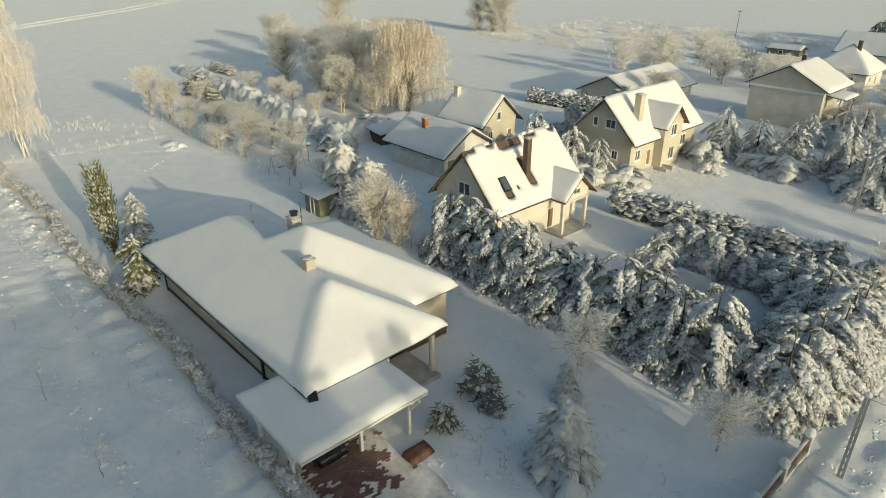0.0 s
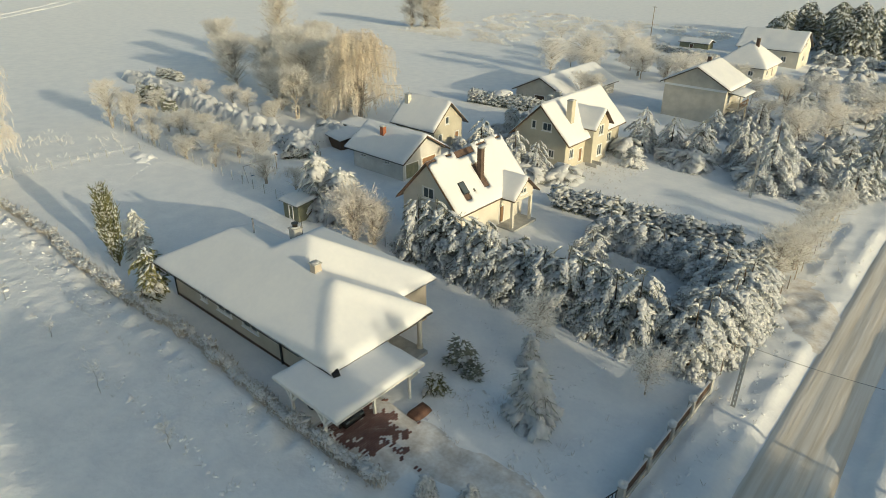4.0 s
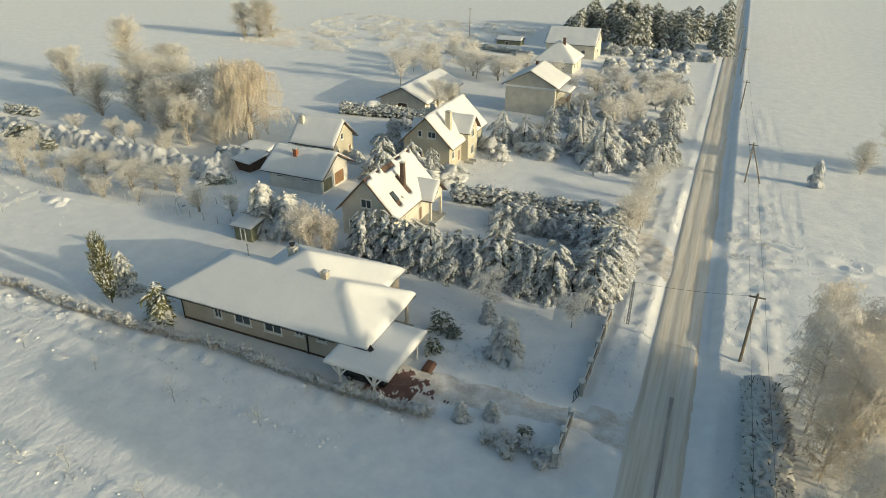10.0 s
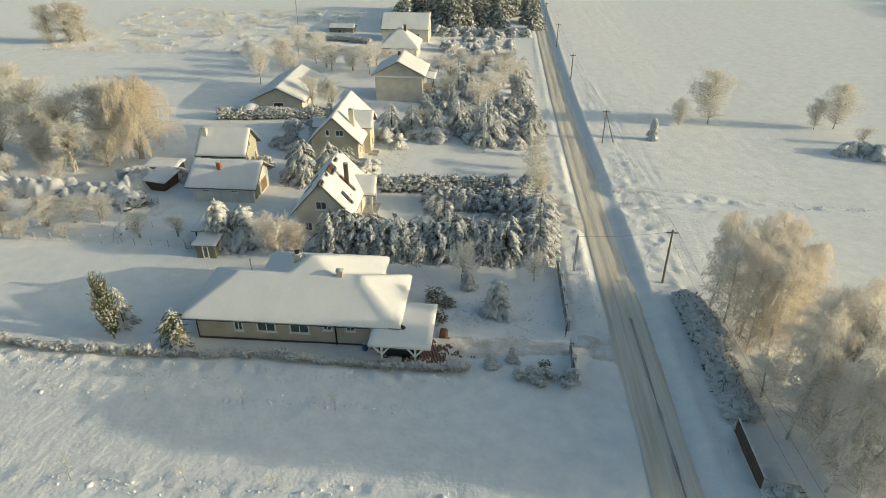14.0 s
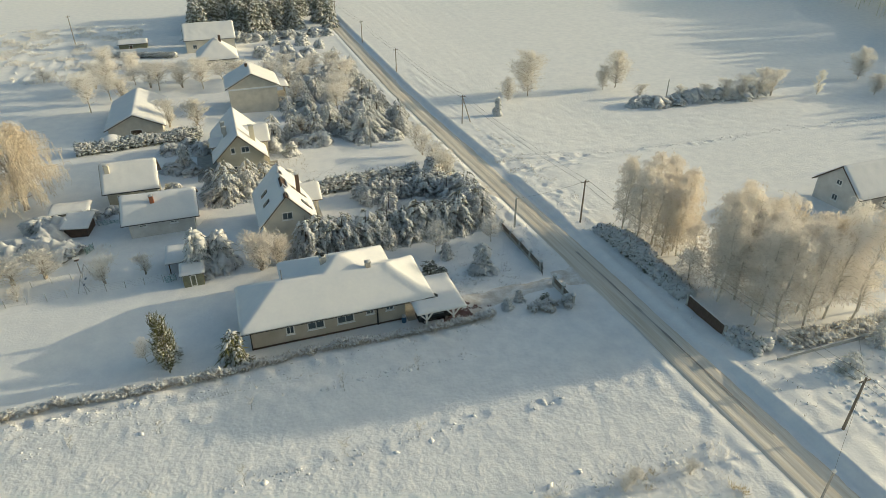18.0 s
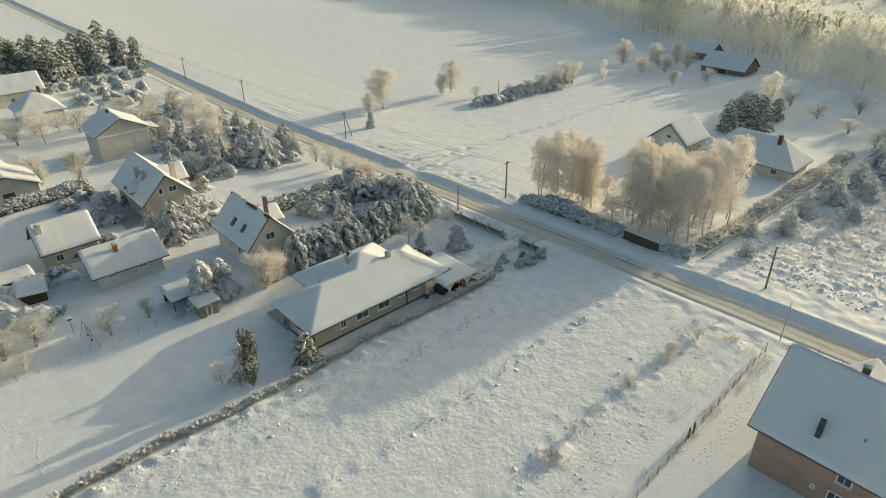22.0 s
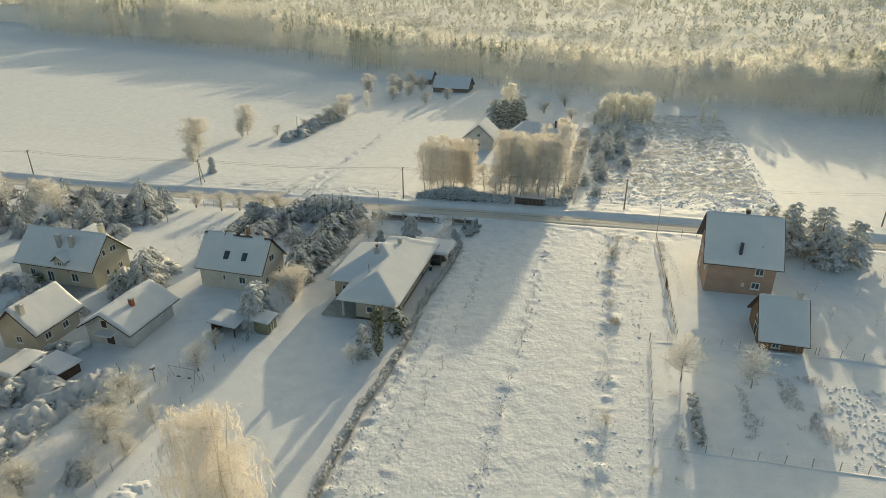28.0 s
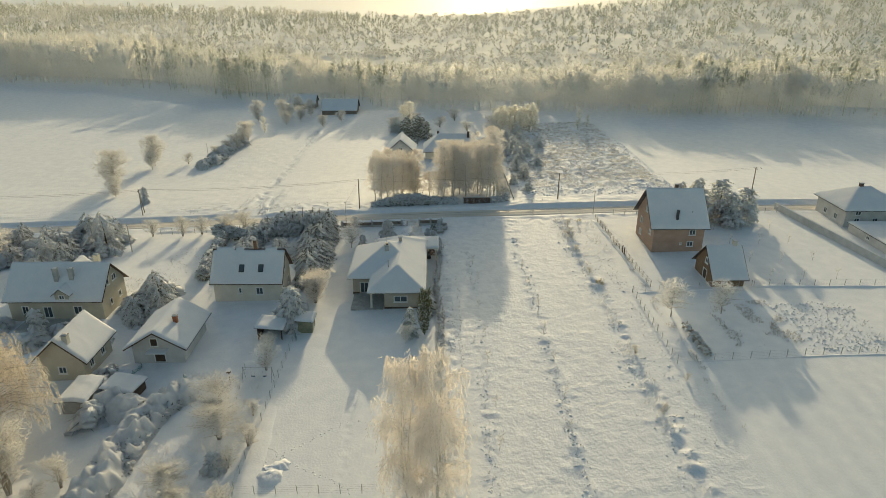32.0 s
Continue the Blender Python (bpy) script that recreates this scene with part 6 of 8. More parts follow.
plant_all(t, spots([(x, y, (s[0] * 0.85, s[1] * 0.72)) if -66 < x < -10 and y < 34 else (x, y, (s[0], s[1] * 0.7)) if x > 130 and y < 50 else (x, y, s) for x, y, s in [(-17.7, 22.6, (1.15, 1.15)), (-12.6, 23.0, (0.8, 0.85)), (-34.1, 20.8, (1.0, 0.8)), (-25.6, 26.6, (1.7, 1.15)), (-28.2, 21.6, (0.7, 0.6)), (-37.5, 22.0, (0.9, 0.7)), (-40.0, 39.8, (0.8, 0.8)),
                    (-44.0, 21.0, (1.0, 0.8)), (38.0, 54.6, (1.1, 0.85)), (36.2, -31.2, (0.42, 0.36)), (31.0, -30.4, (0.45, 0.4)), (29.6, -31.0, (0.3, 0.3)), (22.4, -30.4, (0.36, 0.3)), (12.0, -30.6, (0.3, 0.26)), (-16.0, -31.0, (0.4, 0.4)), (-30.0, -30.6, (0.4, 0.42)), (-23.0, -36.0, (0.3, 0.35)), (38.8, 50.5, (1.1, 0.75)), (38.6, 44.5, (1.2, 0.9)), (38.5, 61.5, (1.1, 0.75)), (-10.8, 88.0, (1.2, 1.25)), (118.0, 68.0, (1.0, 0.9)), (123.0, 67.0, (1.3, 1.1)), (112.0, 70.5, (0.8, 0.8)), (150.0, 14.0, (1.4, 1.2)), (156.0, 6.0, (1.6, 1.3)), (148.0, -4.0, (1.5, 1.1)), (160.0, -10.0, (1.6, 1.4)), (140.0, -14.0, (1.4, 1.0)), (133.0, -22.0, (1.5, 1.2)), (145.0, -24.0, (1.6, 1.3)), (128.0, 66.0, (1.5, 1.3)), (134.0, 66.5, (1.6, 1.5)), (138.5, 67.0, (1.4, 1.4)), (105.0, 77.0, (0.9, 0.7)), (-63.0, 31.0, (1.2, 1.0)), (-52.0, 24.5, (1.0, 0.9)), (-47.0, 28.0, (1.1, 0.9)), (38.0, 40.5, (1.1, 1.0)), (-48.9, 25.8, (0.9, 0.7)), (-22.0, 112.0, (1.5, 1.2)), (-16.0, 124.0, (1.6, 1.2)), (-8.0, 121.0, (1.5, 1.1)), (-30.0, 128.0, (1.6, 1.3)), (-3.0, 128.0, (1.5, 1.2)), (6.0, 121.0, (1.6, 1.2)), (19.0, 113.0, (1.6, 1.2)), (19.0, 101.0, (1.4, 0.9)), (33.0, 128.0, (1.6, 1.2)), (16.5, 76.0, (1.3, 0.7))]], 0.1))
t = assemble("lilac_bush", frost_meshes(323, 4.7, 2.5, FROST_TAN, FROSTED_BARK, 180, 14, 0.0, 12, 0.03, 0.4, 0.028, 1.1), "dense rounded lilac bush with frosted pinkish twigs", "shrub")
plant_all(t, spots([(2.8, 18.8, (1.15, 1.1)), (5.2, 19.4, (0.8, 0.85))]))
t = assemble("fruit_tree", frost_meshes(316, 5.2, 2.5, FROST, FROSTED_BARK, 110, 13, 0.0, 1, 0.24, 0.34, 0.028, 0.45), "leafless fruit tree white with frost", "tree", "orchard trees")
plant_all(t, spots([(x, y, (q[0], q[1] * (0.72 if y > 100 else 1.0))) for x, y, q in [(-5.3, -40.0, (1.2, 1.15)), (-4.8, -48.2, (1.0, 1.05)), (27.7, 15.6, (0.9, 0.85)), (36.3, 15.8, (0.75, 0.7)), (-11.5, 2.7, (0.5, 0.6)), (-13.7, 120.4, (1.6, 1.9)), (-2.9, 117.8, (1.6, 1.9)), (-25.3, 114.6, (1.5, 2.5)), (-28.7, 105.5, (1.5, 2.3)), (-21.0, 134.0, (1.4, 1.9)), (-28.0, 138.3, (1.5, 2.2)), (32.7, 113.5, (1.7, 1.8)), (-64.4, 40.9, (0.8, 0.72)), (-54.5, 41.3, (0.85, 0.78)), (-50.3, 41.4, (0.8, 0.75)), (-44.0, 139.0, (1.0, 0.9)), (-61.5, 164.0, (1.0, 0.85)),
                    (-43.0, 40.7, (0.7, 0.56)), (2.0, 126.0, (1.2, 1.3)), (-9.0, 128.0, (1.3, 1.4)), (-20.0, 128.0, (1.3, 1.4)), (15.0, 124.0, (1.2, 1.3)), (24.0, 122.0, (1.3, 1.4)), (28.0, 130.0, (1.3, 1.4)), (12.0, 116.0, (1.2, 1.2)), (20.0, 133.0, (1.4, 1.3)), (-33.0, 122.0, (1.2, 1.2)), (30.0, 95.0, (1.3, 1.4)), (27.0, 88.0, (1.2, 1.3)), (36.0, 120.0, (1.3, 1.3)), (29.5, 106.0, (1.2, 1.3))]], 0.1))
t = assemble("oak", frost_meshes(317, 10.8, 5.2, FROST_GREY, FROSTED_BARK, 190, 16, 0.0, 1, 0.14, 0.6, 0.040, 0.35), "lone leafless round-crowned field tree", "tree", "field trees")
plant_all(t, spots([(77.4, 87.5, (1.05, 1.05)), (104.0, 87.5, (0.85, 0.9)), (99.5, 86.5, (0.5, 0.6)), (70.4, 84.5, (0.5, 0.55)), (175.3, 72.5, (0.75, 0.8)), (165.0, 58.5, (0.6, 0.5)), (172.4, 54.0, (0.6, 0.55)), (182.3, 64.0, (0.7, 0.7)), (182.7, 51.6, (0.65, 0.65)), (158.0, 42.5, (0.5, 0.42)), (168.0, 36.5, (0.5, 0.42)), (187.0, 58.0, (0.7, 0.75)), (178.0, 60.0, (0.6, 0.6))]))
t = assemble("pine", conifer_meshes(318, 9.6, 3.8, FROST_PINE, 0.9, snow=1.2, shape=0.42, droop=0.25, coarse=1.5, lobes=0.28, load=1.1), "broad frosted pine beside the road", "tree", "roadside pines")
plant_all(t, spots([(38.6, -65.6, (1.0, 1.0)), (41.0, -61.0, (0.8, 0.95)), (36.5, -70.0, (0.9, 0.85)), (43.0, -58.0, (0.6, 0.8)), (38.5, -60.5, (0.9, 0.85)), (34.5, -66.0, (0.8, 0.8)), (142.0, 12.7, (0.7, 0.6)), (40.0, -97.0, (0.3, 0.4))]))
meadow = spots([(60.7, -25.9, (0.55, 0.48)), (74.6, -26.5, (0.7, 0.6)), (83.0, -25.5, (0.7, 0.65)), (93.2, -27.0, (0.85, 0.85)), (99.9, -30.7, (0.8, 0.6)), (88.0, -32.0, (0.6, 0.5)), (106.0, -27.0, (0.8, 0.7)), (113.0, -30.0, (0.8, 0.7)), (68.7, -22.9, (0.5, 0.45)), (120.0, -26.0, (0.8, 0.75)), (128.0, -31.0, (0.8, 0.7)), (101.0, -24.0, (0.7, 0.7)), (110.0, -36.0, (0.6, 0.5))])
t = assemble("young_pine", conifer_meshes(319, 8.0, 2.9, FROST_PINE, 0.9, snow=1.3, shape=0.75, droop=0.35, coarse=1.5, load=1.15), "frosted young pine in the rough meadow", "tree", "meadow pines")
plant_all(t, meadow)
t = assemble("pale_birch", frost_meshes(320, 10.5, 2.0, FROST_PALE, BIRCH_BARK, 80, 10, 0.0, 1, 0.04, 0.5, 0.045, 1.5, cone=0.7), "young frosted birch with twigs coloured as if backlit", "tree", "meadow birches")
plant_all(t, spots([(137 + 2.2 * (i % 4) + rs.uniform(-1, 1), -24.0 - 1.1 * i + rs.uniform(-0.5, 0.5), (rs.uniform(1.0, 1.25), rs.uniform(0.65, 0.9))) for i in range(15)] + [(140.2, -55.1, (0.9, 0.65)), (140.4, -58.6, (0.7, 0.45)), (146.0, 8.2, (1.9, 1.0)), (148.5, 9.6, (1.5, 0.85)), (152.0, -25.7, (1.2, 0.6)), (172.0, -45.0, (1.2, 0.6)), (151.0, 64.0, (0.9, 0.6))]))


# ---- woods ----
def forest_template(seed, h, r, kind, n, puffs=0):
    """A frosted wood tree: rising sprays of twigs round a trunk, with tufts in the crown."""
    rng = np.random.RandomState(seed)
    pine = kind == "pine"
    t = rng.rand(n) ** 0.75
    a = rng.uniform(0, 6.28, n)
    form = (1 - t) ** 0.6 if pine else np.sin(np.pi * (0.12 + 0.80 * t)) ** 0.8
    rad = r * form * rng.rand(n) ** 0.45 * (1 + 0.3 * np.sin(2 * a + seed + 6 * t))
    p = np.column_stack([np.cos(a) * rad, np.sin(a) * rad, h * ((0.2 if pine else 0.10) + (0.76 if pine else 0.82) * t)])
    d = np.column_stack([np.cos(a), np.sin(a), rng.uniform(-0.5, 0.3, n) if pine else rng.uniform(0.6, 2.2, n)])
    d = d / np.linalg.norm(d, axis=1, keepdims=True) * rng.uniform(0.7, 1.5, (n, 1)) * h / 18 * (0.8 if n > 100 else 1.2)
    crown = [blades(p, d, rng.uniform(0.035, 0.08, n) * h / 18 * (1 if n > 100 else 2.6), rng)]
    if puffs:
        t = rng.rand(puffs) ** 0.8
        a = rng.uniform(0, 6.28, puffs)
        rad = r * ((1 - t) ** 0.7 if pine else np.sin(np.pi * (0.15 + 0.75 * t)) ** 0.7) * rng.rand(puffs) ** 0.6 * 0.8
        q = np.column_stack([np.cos(a) * rad, np.sin(a) * rad, h * (0.45 + 0.48 * t)])
        up = np.column_stack([0.5 * np.cos(a), 0.5 * np.sin(a), 0 * a + 1.0])
        k = (0.16 * r + 0.25)
        crown.append(clumps(q, up, np.column_stack([rng.uniform(1.2, 2.6, puffs), rng.uniform(0.5, 0.9, puffs), rng.uniform(0.5, 0.9, puffs)]) * k, rng, 0.35, True))
    trunk = tubes([(0, 0, -1, 0.18, 0, 0, h * 0.85, 0.05)], 3)
    return merge(trunk, *crown)


def scatter(template, x, y, s, sy, turn):
    v, f = template
    c, sn = np.cos(turn), np.sin(turn)
    base = np.column_stack([x, y, gz(x, y) - 0.2])
    vx = (v[None, :, 0] * c[:, None] - v[None, :, 1] * sn[:, None]) * s[:, None] + base[:, 0:1]
    vy = (v[None, :, 0] * sn[:, None] + v[None, :, 1] * c[:, None]) * s[:, None] + base[:, 1:2]
    vz = v[None, :, 2] * sy[:, None] + base[:, 2:3]
    out = np.stack([vx, vy, vz], -1).reshape(-1, 3)
    ff = (f[None] + len(v) * np.arange(len(x))[:, None, None]).reshape(-1, 3)
    return out, ff


def woods():
    rng = np.random.RandomState(77)
    near = [forest_template(400 + k, 22, 3.4, "leaf", 420, 6) for k in range(5)]
    nearp = [forest_template(410 + k, 23, 2.9, "pine", 340, 8) for k in range(3)]
    mid = [forest_template(420 + k, 20, 3.8, "leaf", 40, 7) for k in range(4)]
    midp = [forest_template(425 + k, 21, 3.2, "pine", 40, 6) for k in range(2)]
    far = [forest_template(430 + k, 21, 4.6, "leaf", 8, 5) for k in range(4)]
    farp = [forest_template(435 + k, 22, 4.0, "pine", 8, 5) for k in range(2)]
    groups = {"leaf": [], "pine": []}

    def lay(templates, key, n, ylo, yhi, d0, d1):
        y = rng.uniform(ylo, yhi, n)
        x = wood_edge(y) + d0 + (d1 - d0) * rng.rand(n) + 5 * vnoise(y, 0 * y, 25, 50)
        stand = vnoise(x, y, 60, 53) + 0.5 * vnoise(x, y, 22, 54)
        ok = stand > -0.25 if key == "leaf" else stand < 0.1
        x, y = x[ok], y[ok]
        idx = rng.randint(0, len(templates), len(x))
        for k, t in enumerate(templates):
            m = idx == k
            sc = rng.uniform(0.8, 1.15, m.sum())
            full = wood_height(y[m]) * np.interp(x[m] - wood_edge(y[m]), BELT_D, BELT_H) * (1 + 0.16 * vnoise(x[m], y[m], 14, 55))
            groups[key].append(scatter(t, x[m], y[m], sc, full * rng.uniform(0.85, 1.1, m.sum()), rng.uniform(0, 6.28, m.sum())))

    lay(near, "leaf", 1150, -260, 420, 0, 34)
    lay(nearp, "pine", 420, -260, 420, 5, 34)
    lay(mid, "leaf", 2300, -420, 620, 30, 170)
    lay(midp, "pine", 1500, -420, 620, 34, 170)
    lay(far, "leaf", 5600, -560, 900, 150, 560)
    lay(farp, "pine", 4200, -560, 900, 150, 560)
    # Closed sheet inside the wood: fills the gaps and blocks the sun
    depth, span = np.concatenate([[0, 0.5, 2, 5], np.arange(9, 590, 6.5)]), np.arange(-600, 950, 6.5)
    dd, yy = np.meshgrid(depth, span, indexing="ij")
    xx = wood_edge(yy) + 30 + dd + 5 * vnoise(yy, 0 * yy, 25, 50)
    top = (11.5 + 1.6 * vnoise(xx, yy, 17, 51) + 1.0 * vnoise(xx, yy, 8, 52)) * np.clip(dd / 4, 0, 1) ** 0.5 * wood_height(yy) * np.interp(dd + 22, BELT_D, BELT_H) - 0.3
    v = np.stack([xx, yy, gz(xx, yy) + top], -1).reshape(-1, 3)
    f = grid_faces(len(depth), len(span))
    tagged(new("forest", mesh_np("forest", v, f, FOREST_DEEP, True)), "pale closed sheet filling the inside of the winter forest", "forest", kind="stuff")
    for key, mat, label in (("leaf", FOREST, "dense frosted winter forest of leafless trees"), ("pine", FOREST_PINE, "snow-dusted green pines of the forest")):
        tagged(new("forest", mesh_np("forest", *merge(*groups[key]), mat, True)), label, "forest", kind="stuff")


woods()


def far_conifers():
    rng = np.random.RandomState(78)
    sp = []
    for i in range(46):
        sp.append((rng.uniform(-4, 44), rng.uniform(179, 225), (rng.uniform(0.9, 1.3), rng.uniform(1.1, 1.5))))
    sp += [(121, 6, (0.7, 0.75)), (124, 8.5, (0.75, 0.9)), (127, 5, (0.8, 0.85)), (130, 9, (0.7, 0.8)), (133, 4.5, (0.75, 0.9)), (128, 1, (0.7, 0.75)), (136.5, 8, (0.7, 0.8)), (139, 3, (0.7, 0.7))]
    t = assemble("far_spruce", conifer_meshes(440, 9.0, 2.7, NEEDLE, 1.1, snow=0.85, shape=0.6, coarse=1.7, load=1.0), "dark snow-dusted spruce in a dense grove", "tree", "grove spruces")
    plant_all(t, spots(sp))


far_conifers()


# ---- poles, fences, small things ----
def pole_line():
    first = None
    spots_ = [(52.25, 16.5, 7.7), (41.6, 18.4, 5.4), (53.3, -32.1, 7.3), (43.2, -38.5, 5.6), (54.8, -80.5, 7.5), (50.6, 119.6, 7.4), (49.8, 160.0, 7.4), (-42.5, 188.0, 9.6), (48.4, 200.0, 7.4), (109.2, 72.0, 5.5), (29.0, 62.0, 6.0)]
    for x, y, h in spots_:
        z = g1(x, y)
        p = thing("utility_pole", "slim weathered utility pole standing in snow" if h > 6 else "short lattice concrete pole at the plot corner", "pole", x, y, z, group="utility poles")
        if h > 6:
            Shape().lathe(0, 0, [(0.15, -0.5), (0.13, h * 0.5), (0.10, h)], 8).part("shaft", POLEWOOD, p)
            Shape().box(-0.7, 0.7, -0.05, 0.05, h - 0.45, h - 0.33).part("cross_arm", POLEWOOD, p)
            for dx in (-0.6, -0.2, 0.2, 0.6):
                Shape().lathe(dx, 0, [(0.02, h - 0.33), (0.05, h - 0.28), (0.045, h - 0.2), (0.02, h - 0.14)], 8).part("insulator", WHITEWOOD, p)
        else:
            s = Shape()
            for dx in (-0.10, 0.10):
                s.beam((dx, 0, -0.5), (dx * 0.7, 0, h), 0.06, 0.12)
            for k in range(int(h / 0.45)):
                s.box(-0.1, 0.1, -0.05, 0.05, 0.3 + 0.45 * k, 0.40 + 0.45 * k)
            s.part("shaft", GREYSTONE, p)
            Shape().lathe(0, 0, [(0.16, h), (0.17, h + 0.1), (0.1, h + 0.2), (0.02, h + 0.24)], 8).part("snow_cap", BOUGH_SNOW, p, smooth=True)
    a = thing("braced_pole", "A-shaped braced utility pole beside the road", "pole", 52.1, 69.4, g1(52.1, 69.4), group="utility poles")
    for dx, dy in ((0, 0), (2.6, 0.6)):
        Shape().beam((dx, dy, -0.4), (0, 0, 7.4 if dx == 0 else 7.0), 0.24, 0.24, 0.7, 8).part("leg", POLEWOOD, a)
    Shape().box(-0.7, 0.7, -0.05, 0.05, 6.95, 7.07).part("cross_arm", POLEWOOD, a)
    Shape().box(-0.25, 0.25, -0.35, -0.1, 5.6, 6.4, 0.03).part("switch_box", METAL, a)
    lamp = thing("street_lamp_arm", "lamp head on a bent arm", "street lamp", 54.8, -80.5, g1(54.8, -80.5))
    Shape().beam((0, 0, 7.3), (-1.6, -0.3, 7.75), 0.06).part("arm", METAL, lamp)
    Shape().box(-2.1, -1.5, -0.4, -0.15, 7.7, 7.84, 0.03).part("lamp_head", METAL, lamp)


def wires():
    def sag(a, b, drop):
        c = bpy.data.curves.new("cable", "CURVE")
        c.dimensions, c.bevel_depth, c.bevel_resolution = "3D", 0.011, 1
        s = c.splines.new("POLY")
        s.points.add(14)
        for i, p in enumerate(s.points):
            t = i / 14
            q = Vector(a).lerp(Vector(b), t)
            p.co = (q.x, q.y, q.z - 4 * drop * t * (1 - t), 1)
        c.materials.append(BLACKMETAL)
        tagged(new("cable", c), "thin black overhead cable", "cable", "overhead cables")

    tops = [(54.8, -80.5, 7.5), (53.3, -32.1, 7.3), (52.25, 16.5, 7.7), (52.1, 69.4, 7.4), (50.6, 119.6, 7.4), (49.8, 160.0, 7.4), (48.4, 200.0, 7.4)]
    pts = [(x, y, g1(x, y) + h - 0.25) for x, y, h in tops]
    for a, b in zip(pts, pts[1:]):
        for dx in (-0.6, 0.6):
            sag((a[0] + dx, a[1], a[2]), (b[0] + dx, b[1], b[2]), 0.7)
    sag((52.25, 16.5, pts[2][2]), (41.6, 18.4, g1(41.6, 18.4) + 5.3), 0.25)
    sag((53.3, -32.1, pts[1][2]), (43.2, -38.5, g1(43.2, -38.5) + 5.5), 0.25)
    sag((53.3, -32.1, pts[1][2]), (66.0, -20.5, 6.0), 0.3)


def fence(name, a, b, h, gap, label, mat=GREYSTONE, mesh_rows=5, post=0.032, snow=True, seed=0):
    """Posts with wire between; each post is a part."""
    rng = random.Random(seed)
    a, b = Vector((*a, 0)), Vector((*b, 0))
    length = (b - a).length
    n = max(1, round(length / gap))
    ob = thing(name, label, "fence")
    pm = Shape().box(-post, post, -post, post, -0.4, h).mesh("post", mat)
    cm = Shape().lathe(0, 0, [(post * 1.6, 0), (post * 1.8, 0.05), (post * 0.8, 0.11)], 7).mesh("snow_cap", BOUGH_SNOW, True)
    pts = []
    for i in range(n + 1):
        p = a.lerp(b, i / n)
        z = g1(p.x, p.y) + 0.03
        pts.append((p.x, p.y, z))
        o = child("post", pm, ob)
        o.matrix_basis = pose(p.x, p.y, z, rng.uniform(-2, 2), rng.uniform(-2, 2), rng.uniform(0, 40))
        if snow:
            child("snow_cap", cm, o).matrix_basis = pose(0, 0, h)
    s = Shape()
    for p, q in zip(pts, pts[1:]):
        for k in range(mesh_rows):
            zz = h * (0.12 + 0.84 * k / max(1, mesh_rows - 1))
            s.beam((p[0], p[1], p[2] + zz), (q[0], q[1], q[2] + zz), 0.012, sides=3)
    s.part("wire", mat, ob)
    return ob


fence("wire_fence", (-43.5, 20.4), (4.0, 20.0), 1.2, 2.4, "wire fence on thin posts along the garden", seed=1)
fence("wire_fence", (4.0, 19.8), (39.4, 19.2), 1.2, 2.4, "wire fence on thin posts in front of the conifers", seed=2)
fence("wire_fence", (-42.3, -3.2), (-42.0, 20.2), 1.2, 2.4, "wire fence across the end of the plot", seed=3)
fence("wire_fence", (39.8, -38.2), (5.4, -40.0), 1.3, 1.9, "weathered wire fence along the meadow", POLEWOOD, 11, seed=4)
fence("gate_posts", (20.6, -39.15), (19.5, -39.2), 1.7, 1.1, "pair of dark gate posts in the meadow fence", DARKWOOD, 2, 0.07, seed=16)
fence("wire_fence", (3.4, -36.3), (-19.0, -36.2), 1.2, 2.2, "slack wire fence beside the field", seed=14)
fence("wire_fence", (3.6, -36.3), (4.6, -57.6), 1.2, 2.4, "wire fence between the yard and the garden", seed=15)
fence("wire_fence", (-18.6, -36.4), (-17.0, -84.0), 1.2, 2.6, "wire fence round the vegetable plot", seed=5)
fence("wire_fence", (4.6, -58.0), (4.4, -82.0), 1.2, 2.6, "wire fence with snow banked along it", seed=6)
fence("roadside_fence", (42.6, -43.0), (42.8, -81.0), 1.3, 2.8, "wire fence beside the road", seed=7)
fence("roadside_fence", (39.6, 19.3), (39.3, 60.0), 1.5, 2.6, "post fence beside the road", POLEWOOD, 4, seed=8)
fence("garden_fence", (-27.0, 24.5), (-17.5, 25.5), 1.0, 2.4, "low garden fence among bushes", seed=9)
fence("field_fence", (-60.0, 22.0), (-95.0, 46.0), 1.1, 3.5, "field fence sunk in snow", seed=10)
fence("back_fence", (-42.3, 20.2), (-60.0, 22.5), 1.1, 2.6, "wire fence with frosted weeds", seed=12)


